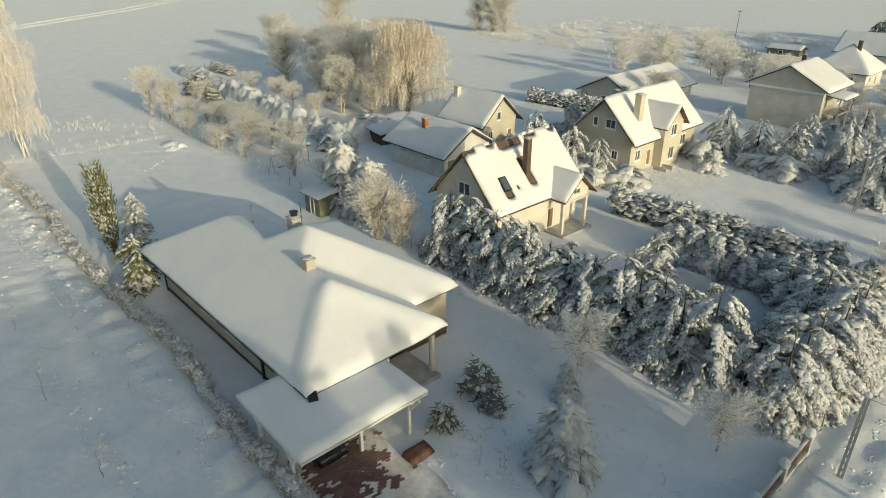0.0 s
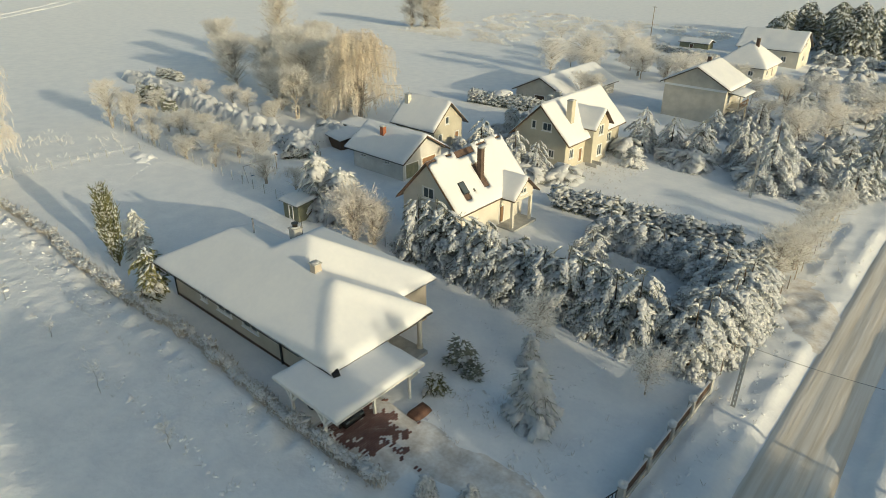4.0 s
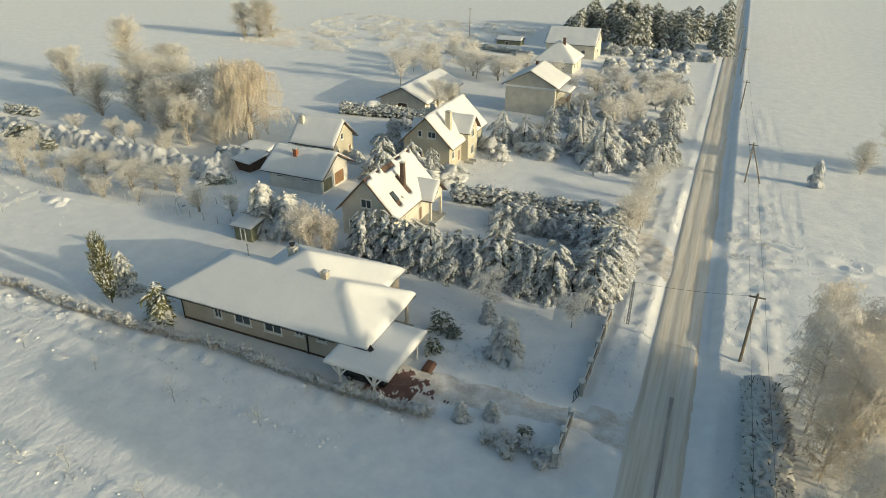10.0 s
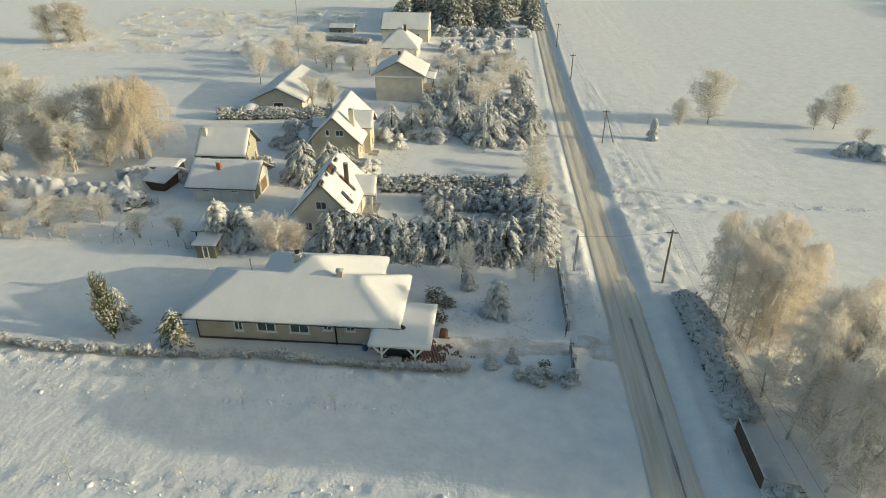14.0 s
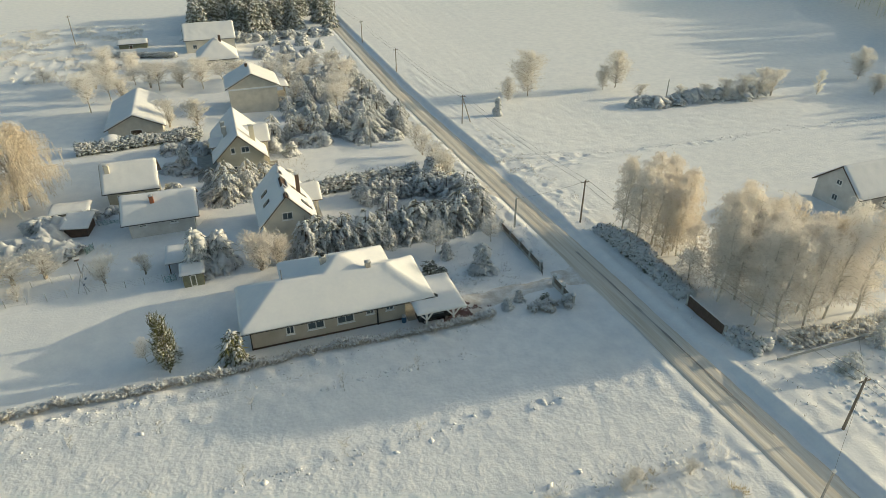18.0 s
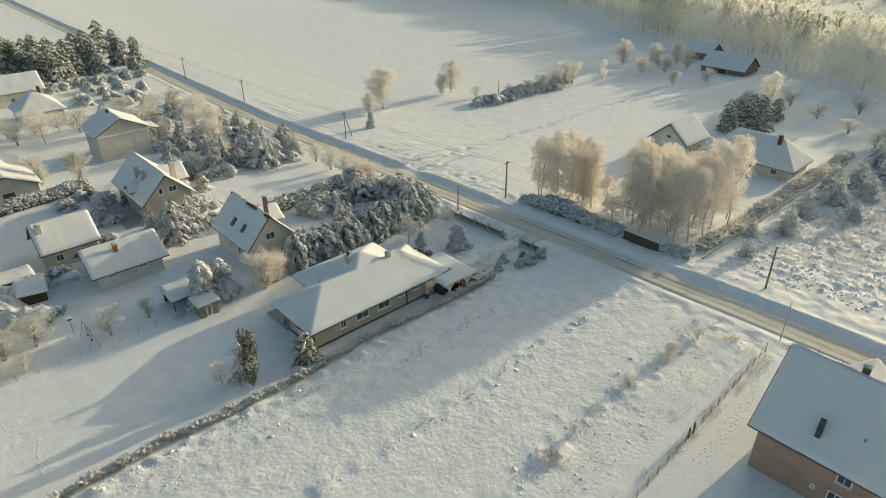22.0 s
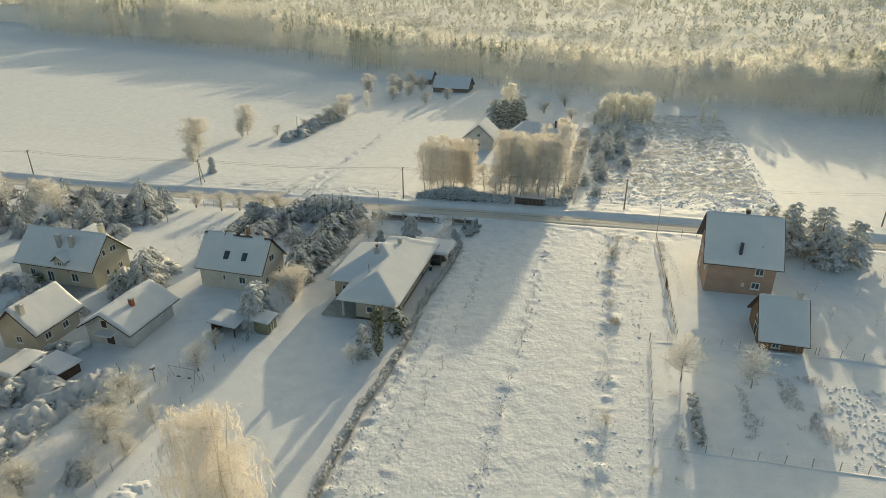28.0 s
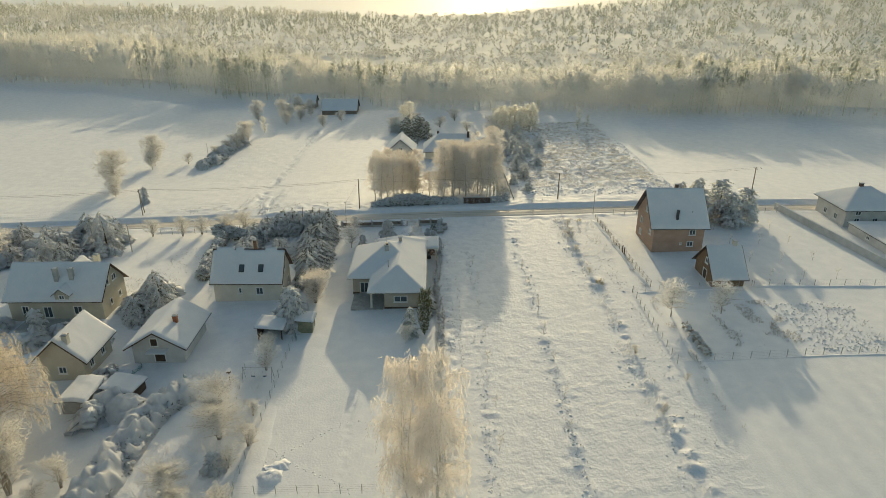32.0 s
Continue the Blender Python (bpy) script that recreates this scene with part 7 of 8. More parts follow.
def snow_bank(label, pts, w, h, seed, step=0.5):
    """A ploughed or drifted ridge of snow along a line."""
    p = np.array(pts, float)
    leg = np.concatenate([[0], np.cumsum(np.hypot(*np.diff(p, axis=0).T))])
    q = np.arange(0, leg[-1], step)
    cx, cy = np.interp(q, leg, p[:, 0]), np.interp(q, leg, p[:, 1])
    tx, ty = np.gradient(cx), np.gradient(cy)
    n = np.hypot(tx, ty)
    v = np.linspace(-1, 1, 9)
    qq, vv = np.meshgrid(q, v, indexing="ij")
    ww = w * (1 + 0.25 * vnoise(qq, 0 * qq, 3.0, seed))
    x, y = cx[:, None] - vv * ww * (ty / n)[:, None], cy[:, None] + vv * ww * (tx / n)[:, None]
    hh = h * (1 + 0.45 * vnoise(qq, vv, 2.3, seed + 1) + 0.3 * vnoise(qq, vv, 0.8, seed + 2)) * np.clip(np.minimum(qq, leg[-1] - qq) / 2, 0, 1)
    z = gz(x, y) + relief(x, y) + hh * (1 - vv ** 2) - 0.06 * vv ** 2
    me = mesh_np("snow_bank", np.stack([x, y, z], -1).reshape(-1, 3), grid_faces(len(q), len(v)), SNOW, True)
    tagged(new("snow_bank", me), label, "snow bank", kind="structure")


def banks():
    snow_bank("drifted snow bank across the end of the plot", [(-44.6, -3.0), (-44.6, 8.0), (-45.0, 18.5), (-37.5, 19.2), (-26.0, 19.6)], 1.3, 0.12, 120)
    snow_bank("snow banked along the garden fence", [(4.2, -57.0), (4.1, -83.0)], 0.4, 0.2, 123)
    snow_bank("snow banked along the garden fence", [(3.2, -37.0), (4.2, -56.0)], 0.4, 0.18, 124)
    snow_bank("snow banked along the field fence", [(-18.5, -37.0), (-17.5, -84.0)], 0.3, 0.10, 125)
    snow_bank("snow drifted along the meadow fence", [(39.5, -37.9), (5.5, -39.7)], 0.5, 0.22, 126)
    snow_bank("ploughed snow edging the field track", [(-150, -8), (-200, 31), (-254, 86), (-303, 127)], 1.0, 0.35, 127, 2.0)
    snow_bank("ploughed snow edging the field track", [(-152, -12), (-203, 27), (-258, 82), (-308, 123)], 1.0, 0.35, 128, 2.0)
    snow_bank("ploughed clods beside the side track", [(50.6, 46.6), (54, 46.4), (58, 45.0), (64, 44.6)], 0.9, 0.18, 129, 0.35)
    snow_bank("ploughed clods beside the side track", [(50.8, 39.4), (55, 39.8), (59, 41.2), (66, 41.6)], 0.9, 0.18, 130, 0.35)
    hedge("brushwood_row", (-8.8, -40.9), (-17.6, -41.3), 1.1, 0.9, "low dark row of brushwood with little snow", 234, needle=HEDGE_TWIG, snow=0.35)


def footprints():
    """Trodden trails: small kicked-up edges of snow, step by step."""
    rng = np.random.RandomState(650)
    pos = []
    trails = (((-34, -3.9), (-18, -4.4), (-4, -4.7), (9, -4.8), (22, -4.8)), ((-46, -5.6), (-20, -5.4), (0, -5.8)), ((-34.5, 17.9), (-37.5, 14.3), (-41.2, 8.6), (-48, 3)),
              ((-37.4, 17.9), (-30, 9), (-31, 0.8)), ((30, 10), (34, 12.5), (37.5, 11)), ((27, 3.5), (31, 11), (33, 17.5)), ((28.5, 6), (33.5, 5.2), (38.8, 7.5)), ((27.5, 9.5), (24.5, 14.5), (17, 17.2), (6, 17.6)), ((33, 3.6), (35.5, 9.5), (38.6, 16.5)), ((27, 5), (30, 8.5), (29.5, 14), (32, 16.5)), ((38.7, -39.6), (30, -40.5), (24, -40.8), (16.7, -41.0)), ((38.7, -39.9), (28, -41.2), (17, -41.6)), ((41.5, 8), (42.2, 18), (41.6, 29)), ((-4, 26), (-8, 33), (-3, 40)), ((14, 47), (22, 56), (31, 60)))
    for line in trails:
        p = np.array(line, float)
        leg = np.concatenate([[0], np.cumsum(np.hypot(*np.diff(p, axis=0).T))])
        q = np.arange(0, leg[-1], 0.62)
        x, y = np.interp(q, leg, p[:, 0]) + 0.5 * vnoise(q, 0 * q, 5, 46), np.interp(q, leg, p[:, 1]) + 0.5 * vnoise(q, 0 * q, 5, 47) + 0.13 * np.where(np.arange(len(q)) % 2, 1, -1)
        pos.append(np.column_stack([x, y]))
    p = np.concatenate(pos)
    p = np.repeat(p, 2, 0) + rng.normal(0, 0.10, (2 * len(p), 2))
    c = np.column_stack([p, gz(p[:, 0], p[:, 1]) + relief(p[:, 0], p[:, 1]) + 0.01])
    n = len(c)
    v = clumps(c, np.column_stack([rng.normal(0, 1, (n, 2)), 0 * c[:, 0]]), np.column_stack([rng.uniform(0.08, 0.17, n), rng.uniform(0.05, 0.09, n), rng.uniform(0.015, 0.035, n)]), rng, 0.3)
    tagged(new("footprints", mesh_np("footprints", *v, SNOW, True)), "trails of footprints trodden into the snow", "footprints", kind="stuff")


def front_wall():
    """Panelled street fence with square pillars and a low wall."""
    for y0, y1, bays in ((5.6, 19.0, 4), (-3.4, 1.6, 2)):
        ob = thing("street_fence", "low grey street fence with snow-capped pillars and board panels", "fence")
        ys = np.linspace(y0, y1, bays + 1)
        for y in ys:
            z = g1(39.7, y)
            p = Shape().box(39.5, 39.9, y - 0.2, y + 0.2, z - 0.3, z + 1.45, 0.02).part("pillar", GREYSTONE, ob)
            Shape().lathe(39.7, y, [(0.26, z + 1.45), (0.29, z + 1.6), (0.22, z + 1.78), (0.05, z + 1.86)], 9).part("snow_cap", BOUGH_SNOW, p, smooth=True)
        for a, b in zip(ys, ys[1:]):
            z = g1(39.7, (a + b) / 2)
            pan = Shape().box(39.66, 39.74, a + 0.2, b - 0.2, z + 0.42, z + 1.15).part("panel", DARKWOOD, ob)
            for k in range(5):
                Shape().box(39.62, 39.66, a + 0.2, b - 0.2, z + 0.44 + 0.145 * k, z + 0.55 + 0.145 * k).part("board", POLEWOOD, pan)
            Shape().box(39.55, 39.85, a + 0.2, b - 0.2, z - 0.3, z + 0.4).part("base_wall", GREYSTONE, ob)
            Shape().box(39.62, 39.78, a + 0.2, b - 0.2, z + 1.15, z + 1.22, 0.03).part("snow_ridge", BOUGH_SNOW, ob)
    g = thing("open_gate", "small dark open driveway gate leaf", "gate", 39.6, 5.3, g1(39.7, 5.3), 75)
    for k in range(4):
        Shape().box(-0.3 * k - 0.15, -0.3 * k - 0.10, -0.02, 0.02, 0.1, 1.3).part("bar", BLACKMETAL, g)
    Shape().box(-1.2, 0, -0.02, 0.02, 0.1, 0.16).box(-1.2, 0, -0.02, 0.02, 1.22, 1.28).part("gate_frame", BLACKMETAL, g)
    d = thing("wooden_gate", "closed dark brown board gate beside the road", "gate")
    z = g1(53, -12)
    for i in range(22):
        y = -15.5 + 6.5 * i / 22
        Shape().box(53.0, 53.06, y, y + 0.27, z + 0.05, z + 1.75 + 0.03 * (i % 3)).part("board", GATEWOOD, d)
    Shape().box(53.06, 53.12, -15.5, -9.0, z + 0.5, z + 0.62).box(53.06, 53.12, -15.5, -9.0, z + 1.3, z + 1.42).part("rail", DARKWOOD, d)
    Shape().box(52.95, 53.15, -15.5, -9.0, z + 1.78, z + 1.9, 0.05).part("snow_ridge", BOUGH_SNOW, d)
    for y in (-15.7, -8.9):
        Shape().box(52.9, 53.2, y - 0.15, y + 0.15, z - 0.3, z + 1.9, 0.02).part("pillar", GREYSTONE, d)
    w = thing("garden_wall", "low grey concrete boundary wall topped with snow", "wall")
    for i in range(31):
        x = 55.4 + 2.0 * i
        z = g1(x, -21)
        Shape().box(x + 0.02, x + 1.98, -21.6, -21.45, z - 0.3, z + 0.75).part("panel", GREYSTONE, w)
        Shape().box(x, x + 2.0, -21.62, -21.43, z + 0.75, z + 0.85, 0.03).part("snow_ridge", BOUGH_SNOW, w)
    w = thing("garden_wall", "grey rendered farm wall topped with snow", "wall")
    for i in range(17):
        x, y = 45.4 - 2.0 * i, -81.8 - 0.262 * i
        z = g1(x, y)
        o = Shape().box(-1.98, -0.02, -0.1, 0.1, -0.3, 1.55).part("panel", WHITEWASH, w)
        o.matrix_basis = pose(x, y, z, 0, 0, 7.4)
        Shape().box(-2.0, 0.0, -0.14, 0.14, 1.55, 1.72, 0.04).part("snow_ridge", BOUGH_SNOW, o)


def low_hedge():
    """Snow-smothered bare hedge along the bungalow's south boundary, plant by plant."""
    variants = []
    for k in range(4):
        rng = np.random.RandomState(500 + k)
        m = 190
        p = np.column_stack([rng.uniform(-0.45, 0.45, m), rng.normal(0, 0.13, m), rng.uniform(0.0, 0.25, m)])
        d = np.column_stack([rng.normal(0, 0.13, (m, 2)), rng.uniform(0.3, 0.8, m)])
        tw = blades(p, d, rng.uniform(0.012, 0.03, m), rng)
        q = rng.randint(0, m, 60)
        cp = p[q] + d[q] * rng.uniform(0.5, 1.0, (60, 1))
        cd = np.column_stack([rng.normal(0, 0.5, (60, 2)), rng.normal(0.6, 0.35, 60)])
        bits = clumps(cp, cd, np.column_stack([rng.uniform(0.05, 0.14, 60), rng.uniform(0.025, 0.06, 60), rng.uniform(0.02, 0.045, 60)]), rng, 0.35)
        c = 14
        tp = np.column_stack([np.linspace(-0.42, 0.42, c), rng.normal(0, 0.12, c), rng.uniform(0.55, 0.85, c)])
        tops = clumps(tp, np.column_stack([rng.normal(0.6, 0.5, c), rng.normal(0, 0.7, c), rng.normal(0, 0.3, c)]), np.column_stack([rng.uniform(0.12, 0.28, c), rng.uniform(0.08, 0.18, c), rng.uniform(0.035, 0.075, c)]), rng, 0.35)
        sn = merge(bits, tops)
        t2 = blades(cp, cd * 0.22, rng.uniform(0.01, 0.03, 60), rng)
        ob = thing("hedge_plant", "bare hedge shrub clotted with snow", "shrub", group="boundary hedge shrubs")
        child("crown", mesh_np("crown", *merge(tw, t2), HEDGE_TWIG), ob)["kind"] = "stuff"
        child("snow_load", mesh_np("snow_load", *sn, BOUGH_SNOW, True), ob)["kind"] = "stuff"
        variants.append(ob)
    rng = random.Random(9)
    sp = [[] for _ in variants]
    x = -44.0
    while x < 29.0:
        if rng.random() < 0.93:
            s = rng.uniform(0.95, 1.5)
            sp[rng.randrange(4)].append((x, -2.5 + 0.35 * math.sin(x * 0.21) + rng.uniform(-0.2, 0.2), (s, s * rng.uniform(0.65, 1.05)), rng.choice((0, math.pi)) + rng.uniform(-0.3, 0.3)))
        x += 0.62
    for k in range(16):
        sp[k % 4].append((rng.uniform(34, 39), rng.uniform(-4.2, -2.2), (1.1, 1.0), rng.uniform(0, 6)))
    for v, s in zip(variants, sp):
        plant_all(v, s, 0.02)


def tussocks():
    """Weeds and frozen grass standing out of the snow."""
    rng = np.random.RandomState(600)

    def patch(n, x0, x1, y0, y1, mat, label, hgt, w, clump=3.0, k=60):
        x, y = rng.uniform(x0, x1, n * 3), rng.uniform(y0, y1, n * 3)
        on = vnoise(x, y, clump, k) > 0.15
        x, y = x[on][:n], y[on][:n]
        b = np.column_stack([x, y, gz(x, y) + relief(x, y) - 0.03])
        b = np.repeat(b, 4, 0) + rng.normal(0, 0.10, (len(b) * 4, 3)) * (1, 1, 0)
        d = np.column_stack([rng.normal(0, 0.35, (len(b), 2)) * hgt, rng.uniform(0.4, 1.0, len(b)) * hgt])
        tagged(new("dry_weeds", mesh_np("dry_weeds", *blades(b, d, rng.uniform(0.6, 1.2, len(b)) * w, rng), mat)), label, "weeds", kind="stuff")

    patch(13000, 63, 150, -62, -23, FROST_GREY, "frosted dead grass in the rough meadow", 0.5, 0.022, 1.4, 61)
    patch(700, 57, 72, -62, -23, FROST, "frosted grass tips between the snowy tussocks", 0.4, 0.018, 1.4, 59)
    patch(12000, 70, 150, -62, -23, HEDGE_TWIG, "tan dead grass in the rough meadow", 0.45, 0.022, 1.1, 58)
    patch(420, -34, 39, -39.6, -38.3, HEDGE_TWIG, "dry weeds along the meadow fence", 0.6, 0.015, 1.5, 69)
    for x, y, k in ((31.2, -30.9, 51), (7.2, -31.4, 52), (39.6, -34.2, 53), (33.8, -30.4, 54)):
        patch(46, x - 0.9, x + 0.9, y - 0.6, y + 0.6, STRAW, "tuft of dry yellow grass standing out of the snow", 0.9, 0.018, 0.8, k)
    patch(260, 20, 42, -37.5, -28, FROST, "dry weeds above the snow at the field edge", 0.6, 0.02, 2.0, 62)
    patch(420, -44, 42, -31.6, -29.2, FROST, "dry weeds in a row across the field", 0.6, 0.02, 2.0, 63)
    patch(8500, -112, -22, 138, 218, FROST_GREY, "frosted scrub on the waste ground", 0.9, 0.05, 4.0, 64)
    patch(260, -62, -43, -4, 40, FROST, "frosted weeds along the back fence", 0.9, 0.03, 3.0, 65)
    patch(500, -15.5, -1, -57, -46.5, HEDGE_TWIG, "frozen stalks in the vegetable plot", 0.5, 0.03, 2.0, 66)
    patch(260, 53.5, 57, 24, 75, FROST_GREY, "dry weeds on the road bank", 0.4, 0.02, 2.0, 67)
    patch(900, -60, -18, 22, 34, FROST, "frosted weeds in the orchard", 0.7, 0.025, 3.0, 68)


def turf_lumps():
    """Snow-capped clods and tufts along the old furrows of the field."""
    rng = np.random.RandomState(640)
    p, s = [], []
    for row, wide, n, x0, x1, big in ((-8.4, 0.45, 230, -44, 24, 0.95), (-18.6, 0.45, 300, -46, 30, 1.0), (-30.3, 1.1, 800, -60, 40, 0.95), (43.0, 0.8, 800, 58, 172, 0.85), (-5.7, 0.10, 160, -44, 24, 0.38), (-34.6, 0.7, 220, -40, 40, 0.8), (-3.9, 0.3, 170, -44, 30, 1.0)):
        x = rng.uniform(x0, x1, n * 3)
        x = x[vnoise(x, 0 * x + row, 2.6, 27) > rng.uniform(-0.6, 0.5, n * 3)][:n]
        y = row + rng.normal(0, wide, len(x)) + 0.5 * vnoise(x, 0 * x, 12, 28)
        p.append(np.column_stack([x, y, gz(x, y) + relief(x, y) - 0.03]))
        s.append(big * rng.uniform(0.07, 0.22, len(x)) * (1 + 0.8 * (rng.rand(len(x)) < 0.1)))
    x, y = rng.uniform(25, 36, 420), rng.uniform(2.5, 11.5, 420)
    ok = vnoise(x, y, 1.6, 29) > -0.1
    p.append(np.column_stack([x, y, gz(x, y) + relief(x, y) - 0.03])[ok])
    s.append(rng.uniform(0.06, 0.2, 420)[ok])
    x, y = rng.uniform(-17, -2, 520), rng.uniform(-70, -57, 520)
    p.append(np.column_stack([x, np.round(y / 1.1) * 1.1 + rng.normal(0, 0.3, 520), gz(x, y) + 0.02]))
    s.append(rng.uniform(0.08, 0.22, 520))
    x, y = rng.uniform(-112, -22, 2600), rng.uniform(138, 218, 2600)
    ok = vnoise(x, y, 4.0, 64) > 0.0
    p.append(np.column_stack([x, y, gz(x, y) + relief(x, y)])[ok])
    s.append(rng.uniform(0.25, 0.6, 2600)[ok])
    for x0, x1, y0, y1, n in ((50, 65, 44.6, 46.8, 420), (50, 66, 39.0, 41.4, 420), (8.5, 15, 52, 63, 300), (13, 30, 46, 52, 200), (40, 43.8, 6, 60, 160), (50.8, 54, -30, 60, 220)):
        x, y = rng.uniform(x0, x1, n), rng.uniform(y0, y1, n)
        p.append(np.column_stack([x, y, gz(x, y) + relief(x, y) - 0.02]))
        s.append(rng.uniform(0.05, 0.15, n))
    x, y = rng.uniform(56.5, 150, 6500), rng.uniform(-64, -23.5, 6500)
    p.append(np.column_stack([x, y, gz(x, y) + relief(x, y) - 0.03]))
    s.append(rng.uniform(0.12, 0.38, 6500))
    p, s = np.concatenate(p), np.concatenate(s)
    v = clumps(p, np.column_stack([rng.normal(0, 1, (len(p), 2)), 0 * s]), s[:, None] * np.column_stack([rng.uniform(0.9, 1.8, len(p)), rng.uniform(0.8, 1.2, len(p)), rng.uniform(0.45, 0.9, len(p))]), rng, 0.25, True)
    tagged(new("turf_lumps", mesh_np("turf_lumps", *v, SNOW, True)), "snow-capped clods in broken rows", "clods", kind="stuff")
    q = p[(rng.rand(len(p)) < 0.45) & (p[:, 0] < 56)]
    q = np.repeat(q, 4, 0)
    d = np.column_stack([rng.normal(0, 0.18, (len(q), 2)), rng.uniform(0.15, 0.5, len(q))])
    tagged(new("dry_weeds", mesh_np("dry_weeds", *blades(q, d, rng.uniform(0.008, 0.02, len(q)), rng), HEDGE_TWIG)), "dry stalks among the snowy clods", "weeds", kind="stuff")


def saplings():
    rng = random.Random(12)
    me = frost_meshes(700, 2.4, 0.5, FROST_GREY, BARK, 10, 10, 0.0, 1, 0.3, 0.25, 0.012, 1.2, trunk_r=0.02)
    t = assemble("sapling", me, "thin leafless sapling in the open field", "tree", "field saplings")
    pts = [(x + rng.uniform(-1, 1), -9.5 + rng.uniform(-0.5, 0.5), (1, rng.uniform(0.6, 1.1)), rng.uniform(0, 6)) for x in range(-36, 24, 9)]
    pts += [(x + rng.uniform(-1, 1), -18.5 + rng.uniform(-0.5, 0.5), (1, rng.uniform(0.6, 1.2)), rng.uniform(0, 6)) for x in range(-34, 22, 8)]
    pts += [(x, y, (1, 0.9), rng.uniform(0, 6)) for x in (7, 15, 24, 32) for y in (-62, -68, -74)]
    plant_all(t, pts)


def netting(label, a, b, h):
    """Coloured net hung slackly between stakes."""
    ob = thing("garden_netting", label, "netting")
    n = max(2, round(math.dist(a, b) / 0.1))
    z = g1(*a) + 0.05
    net = Shape()
    knots = [[(a[0] + (b[0] - a[0]) * i / n + 0.06 * math.sin(i * 0.9 + k), a[1] + (b[1] - a[1]) * i / n + 0.08 * math.cos(i * 0.6 + 2 * k), z + h * k / 6 - 0.12 * (k / 6) * math.sin(math.pi * ((i / n * 3) % 1))) for k in range(7)] for i in range(n + 1)]
    for i in range(n + 1):
        for k in range(7):
            if k < 6:
                net.beam(knots[i][k], knots[i][k + 1], 0.03, sides=3)
            if i < n:
                net.beam(knots[i][k], knots[i + 1][k], 0.03, sides=3)
    net.part("net", TURQUOISE, ob)
    for q in (0, n // 2, n):
        x, y, _ = knots[q][0]
        Shape().beam((x, y + 0.06, z - 0.4), (x, y + 0.06, z + h + 0.1), 0.05, sides=6).part("stake", POLEWOOD, ob)


def yard():
    drape("brick_paving", 22.0, 29.8, -2.0, 3.2, lambda x, y: 0.9 - np.maximum(np.abs(x - 25.6) - 2.6, np.abs(y - 0.5) - 1.4) * 0.8 + 0.4 * vnoise(x, y, 1.3, 99), DRIVE, "red block paving half hidden by trodden snow", 0.08, 0.25)
    t = thing("covered_woodpile", "low stack under a rust-red tarpaulin beside the carport", "woodpile", 26.2, 3.6, g1(26, 3.6))
    s = Shape()
    s.hull8([(-0.5, -0.8, -0.1), (0.5, -0.8, -0.1), (0.5, 0.8, -0.1), (-0.5, 0.8, -0.1), (-0.4, -0.7, 0.35), (0.3, -0.7, 0.30), (0.3, 0.7, 0.26), (-0.4, 0.7, 0.33)])
    bmesh.ops.subdivide_edges(s.bm, edges=s.bm.edges[:], cuts=3, use_grid_fill=True)
    for v in s.bm.verts:
        v.co += Vector((0.05 * noise.noise(v.co * 3), 0.05 * noise.noise(v.co * 3 + Vector((5, 0, 0))), 0.06 * noise.noise(v.co * 2.3)))
    s.part("tarpaulin", TERRACOTTA, t, smooth=True)
    b = thing("water_barrel", "blue plastic water barrel by the house wall", "barrel", 18.2, 0.2, g1(18, 0))
    Shape().lathe(0, 0, [(0.27, -0.1), (0.30, 0.1), (0.29, 0.4), (0.31, 0.45), (0.29, 0.5), (0.28, 0.85)], 14).part("barrel_body", BLUEPLASTIC, b, smooth=True)
    Shape().lathe(0, 0, [(0.29, 0.85), (0.27, 0.98), (0.08, 1.05)], 12).part("snow_cap", BOUGH_SNOW, b, smooth=True)
    # shed and lean-to beside the two spruces
    for x, y, w, d, h, label, mat in ((-6.2, 18.7, 2.6, 2.2, 2.0, "small greenish board shed under snow", GREENWOOD), (-7.7, 23.8, 3.4, 3.8, 1.9, "open snowy lean-to shelter", DARKWOOD)):
        z = g1(x, y)
        o = thing("garden_shed", label, "shed", x, y, z)
        if mat is GREENWOOD:
            walls(o, [(-w / 2, -d / 2), (w / 2, -d / 2), (w / 2, d / 2), (-w / 2, d / 2)], -0.3, [h] * 4, {0: [(0.9, 1.7, 0, 1.8, mat)]}, mat)
        else:
            for px in (-w / 2 + 0.1, w / 2 - 0.1):
                for py in (-d / 2 + 0.1, d / 2 - 0.1):
                    Shape().box(px - 0.07, px + 0.07, py - 0.07, py + 0.07, -0.3, h).part("post", DARKWOOD, o)
            Shape().box(-w / 2, w / 2, d / 2 - 0.1, d / 2, -0.2, h).box(w / 2 - 0.1, w / 2, -d / 2, d / 2, -0.2, h).part("board_wall", DARKWOOD, o)
        r = (-w / 2 - 0.35, w / 2 + 0.35, -d / 2 - 0.35, d / 2 + 0.35)
        hf = lambda xx, yy, h=h: h + 0.02 + 0.10 * (yy + 1)
        child("roof", height_slab([r], hf, 0.08, 1.5, GREYROOF, "roof"), o)
        child("roof_snow", height_slab([r], lambda xx, yy: hf(xx, yy) + 0.085, 0.32, 0.25, ROOF_SNOW, "roof_snow", 0.4, 0.04, 90), o)
    sh = thing("garden_shed", "dark board shed half buried by the snowy juniper bank", "shed", -22.9, 40.2, g1(-22.9, 40.2), -8)
    walls(sh, [(-1.6, -2.0), (1.6, -2.0), (1.6, 2.0), (-1.6, 2.0)], -0.3, [1.55] * 4, {}, DARKWOOD)
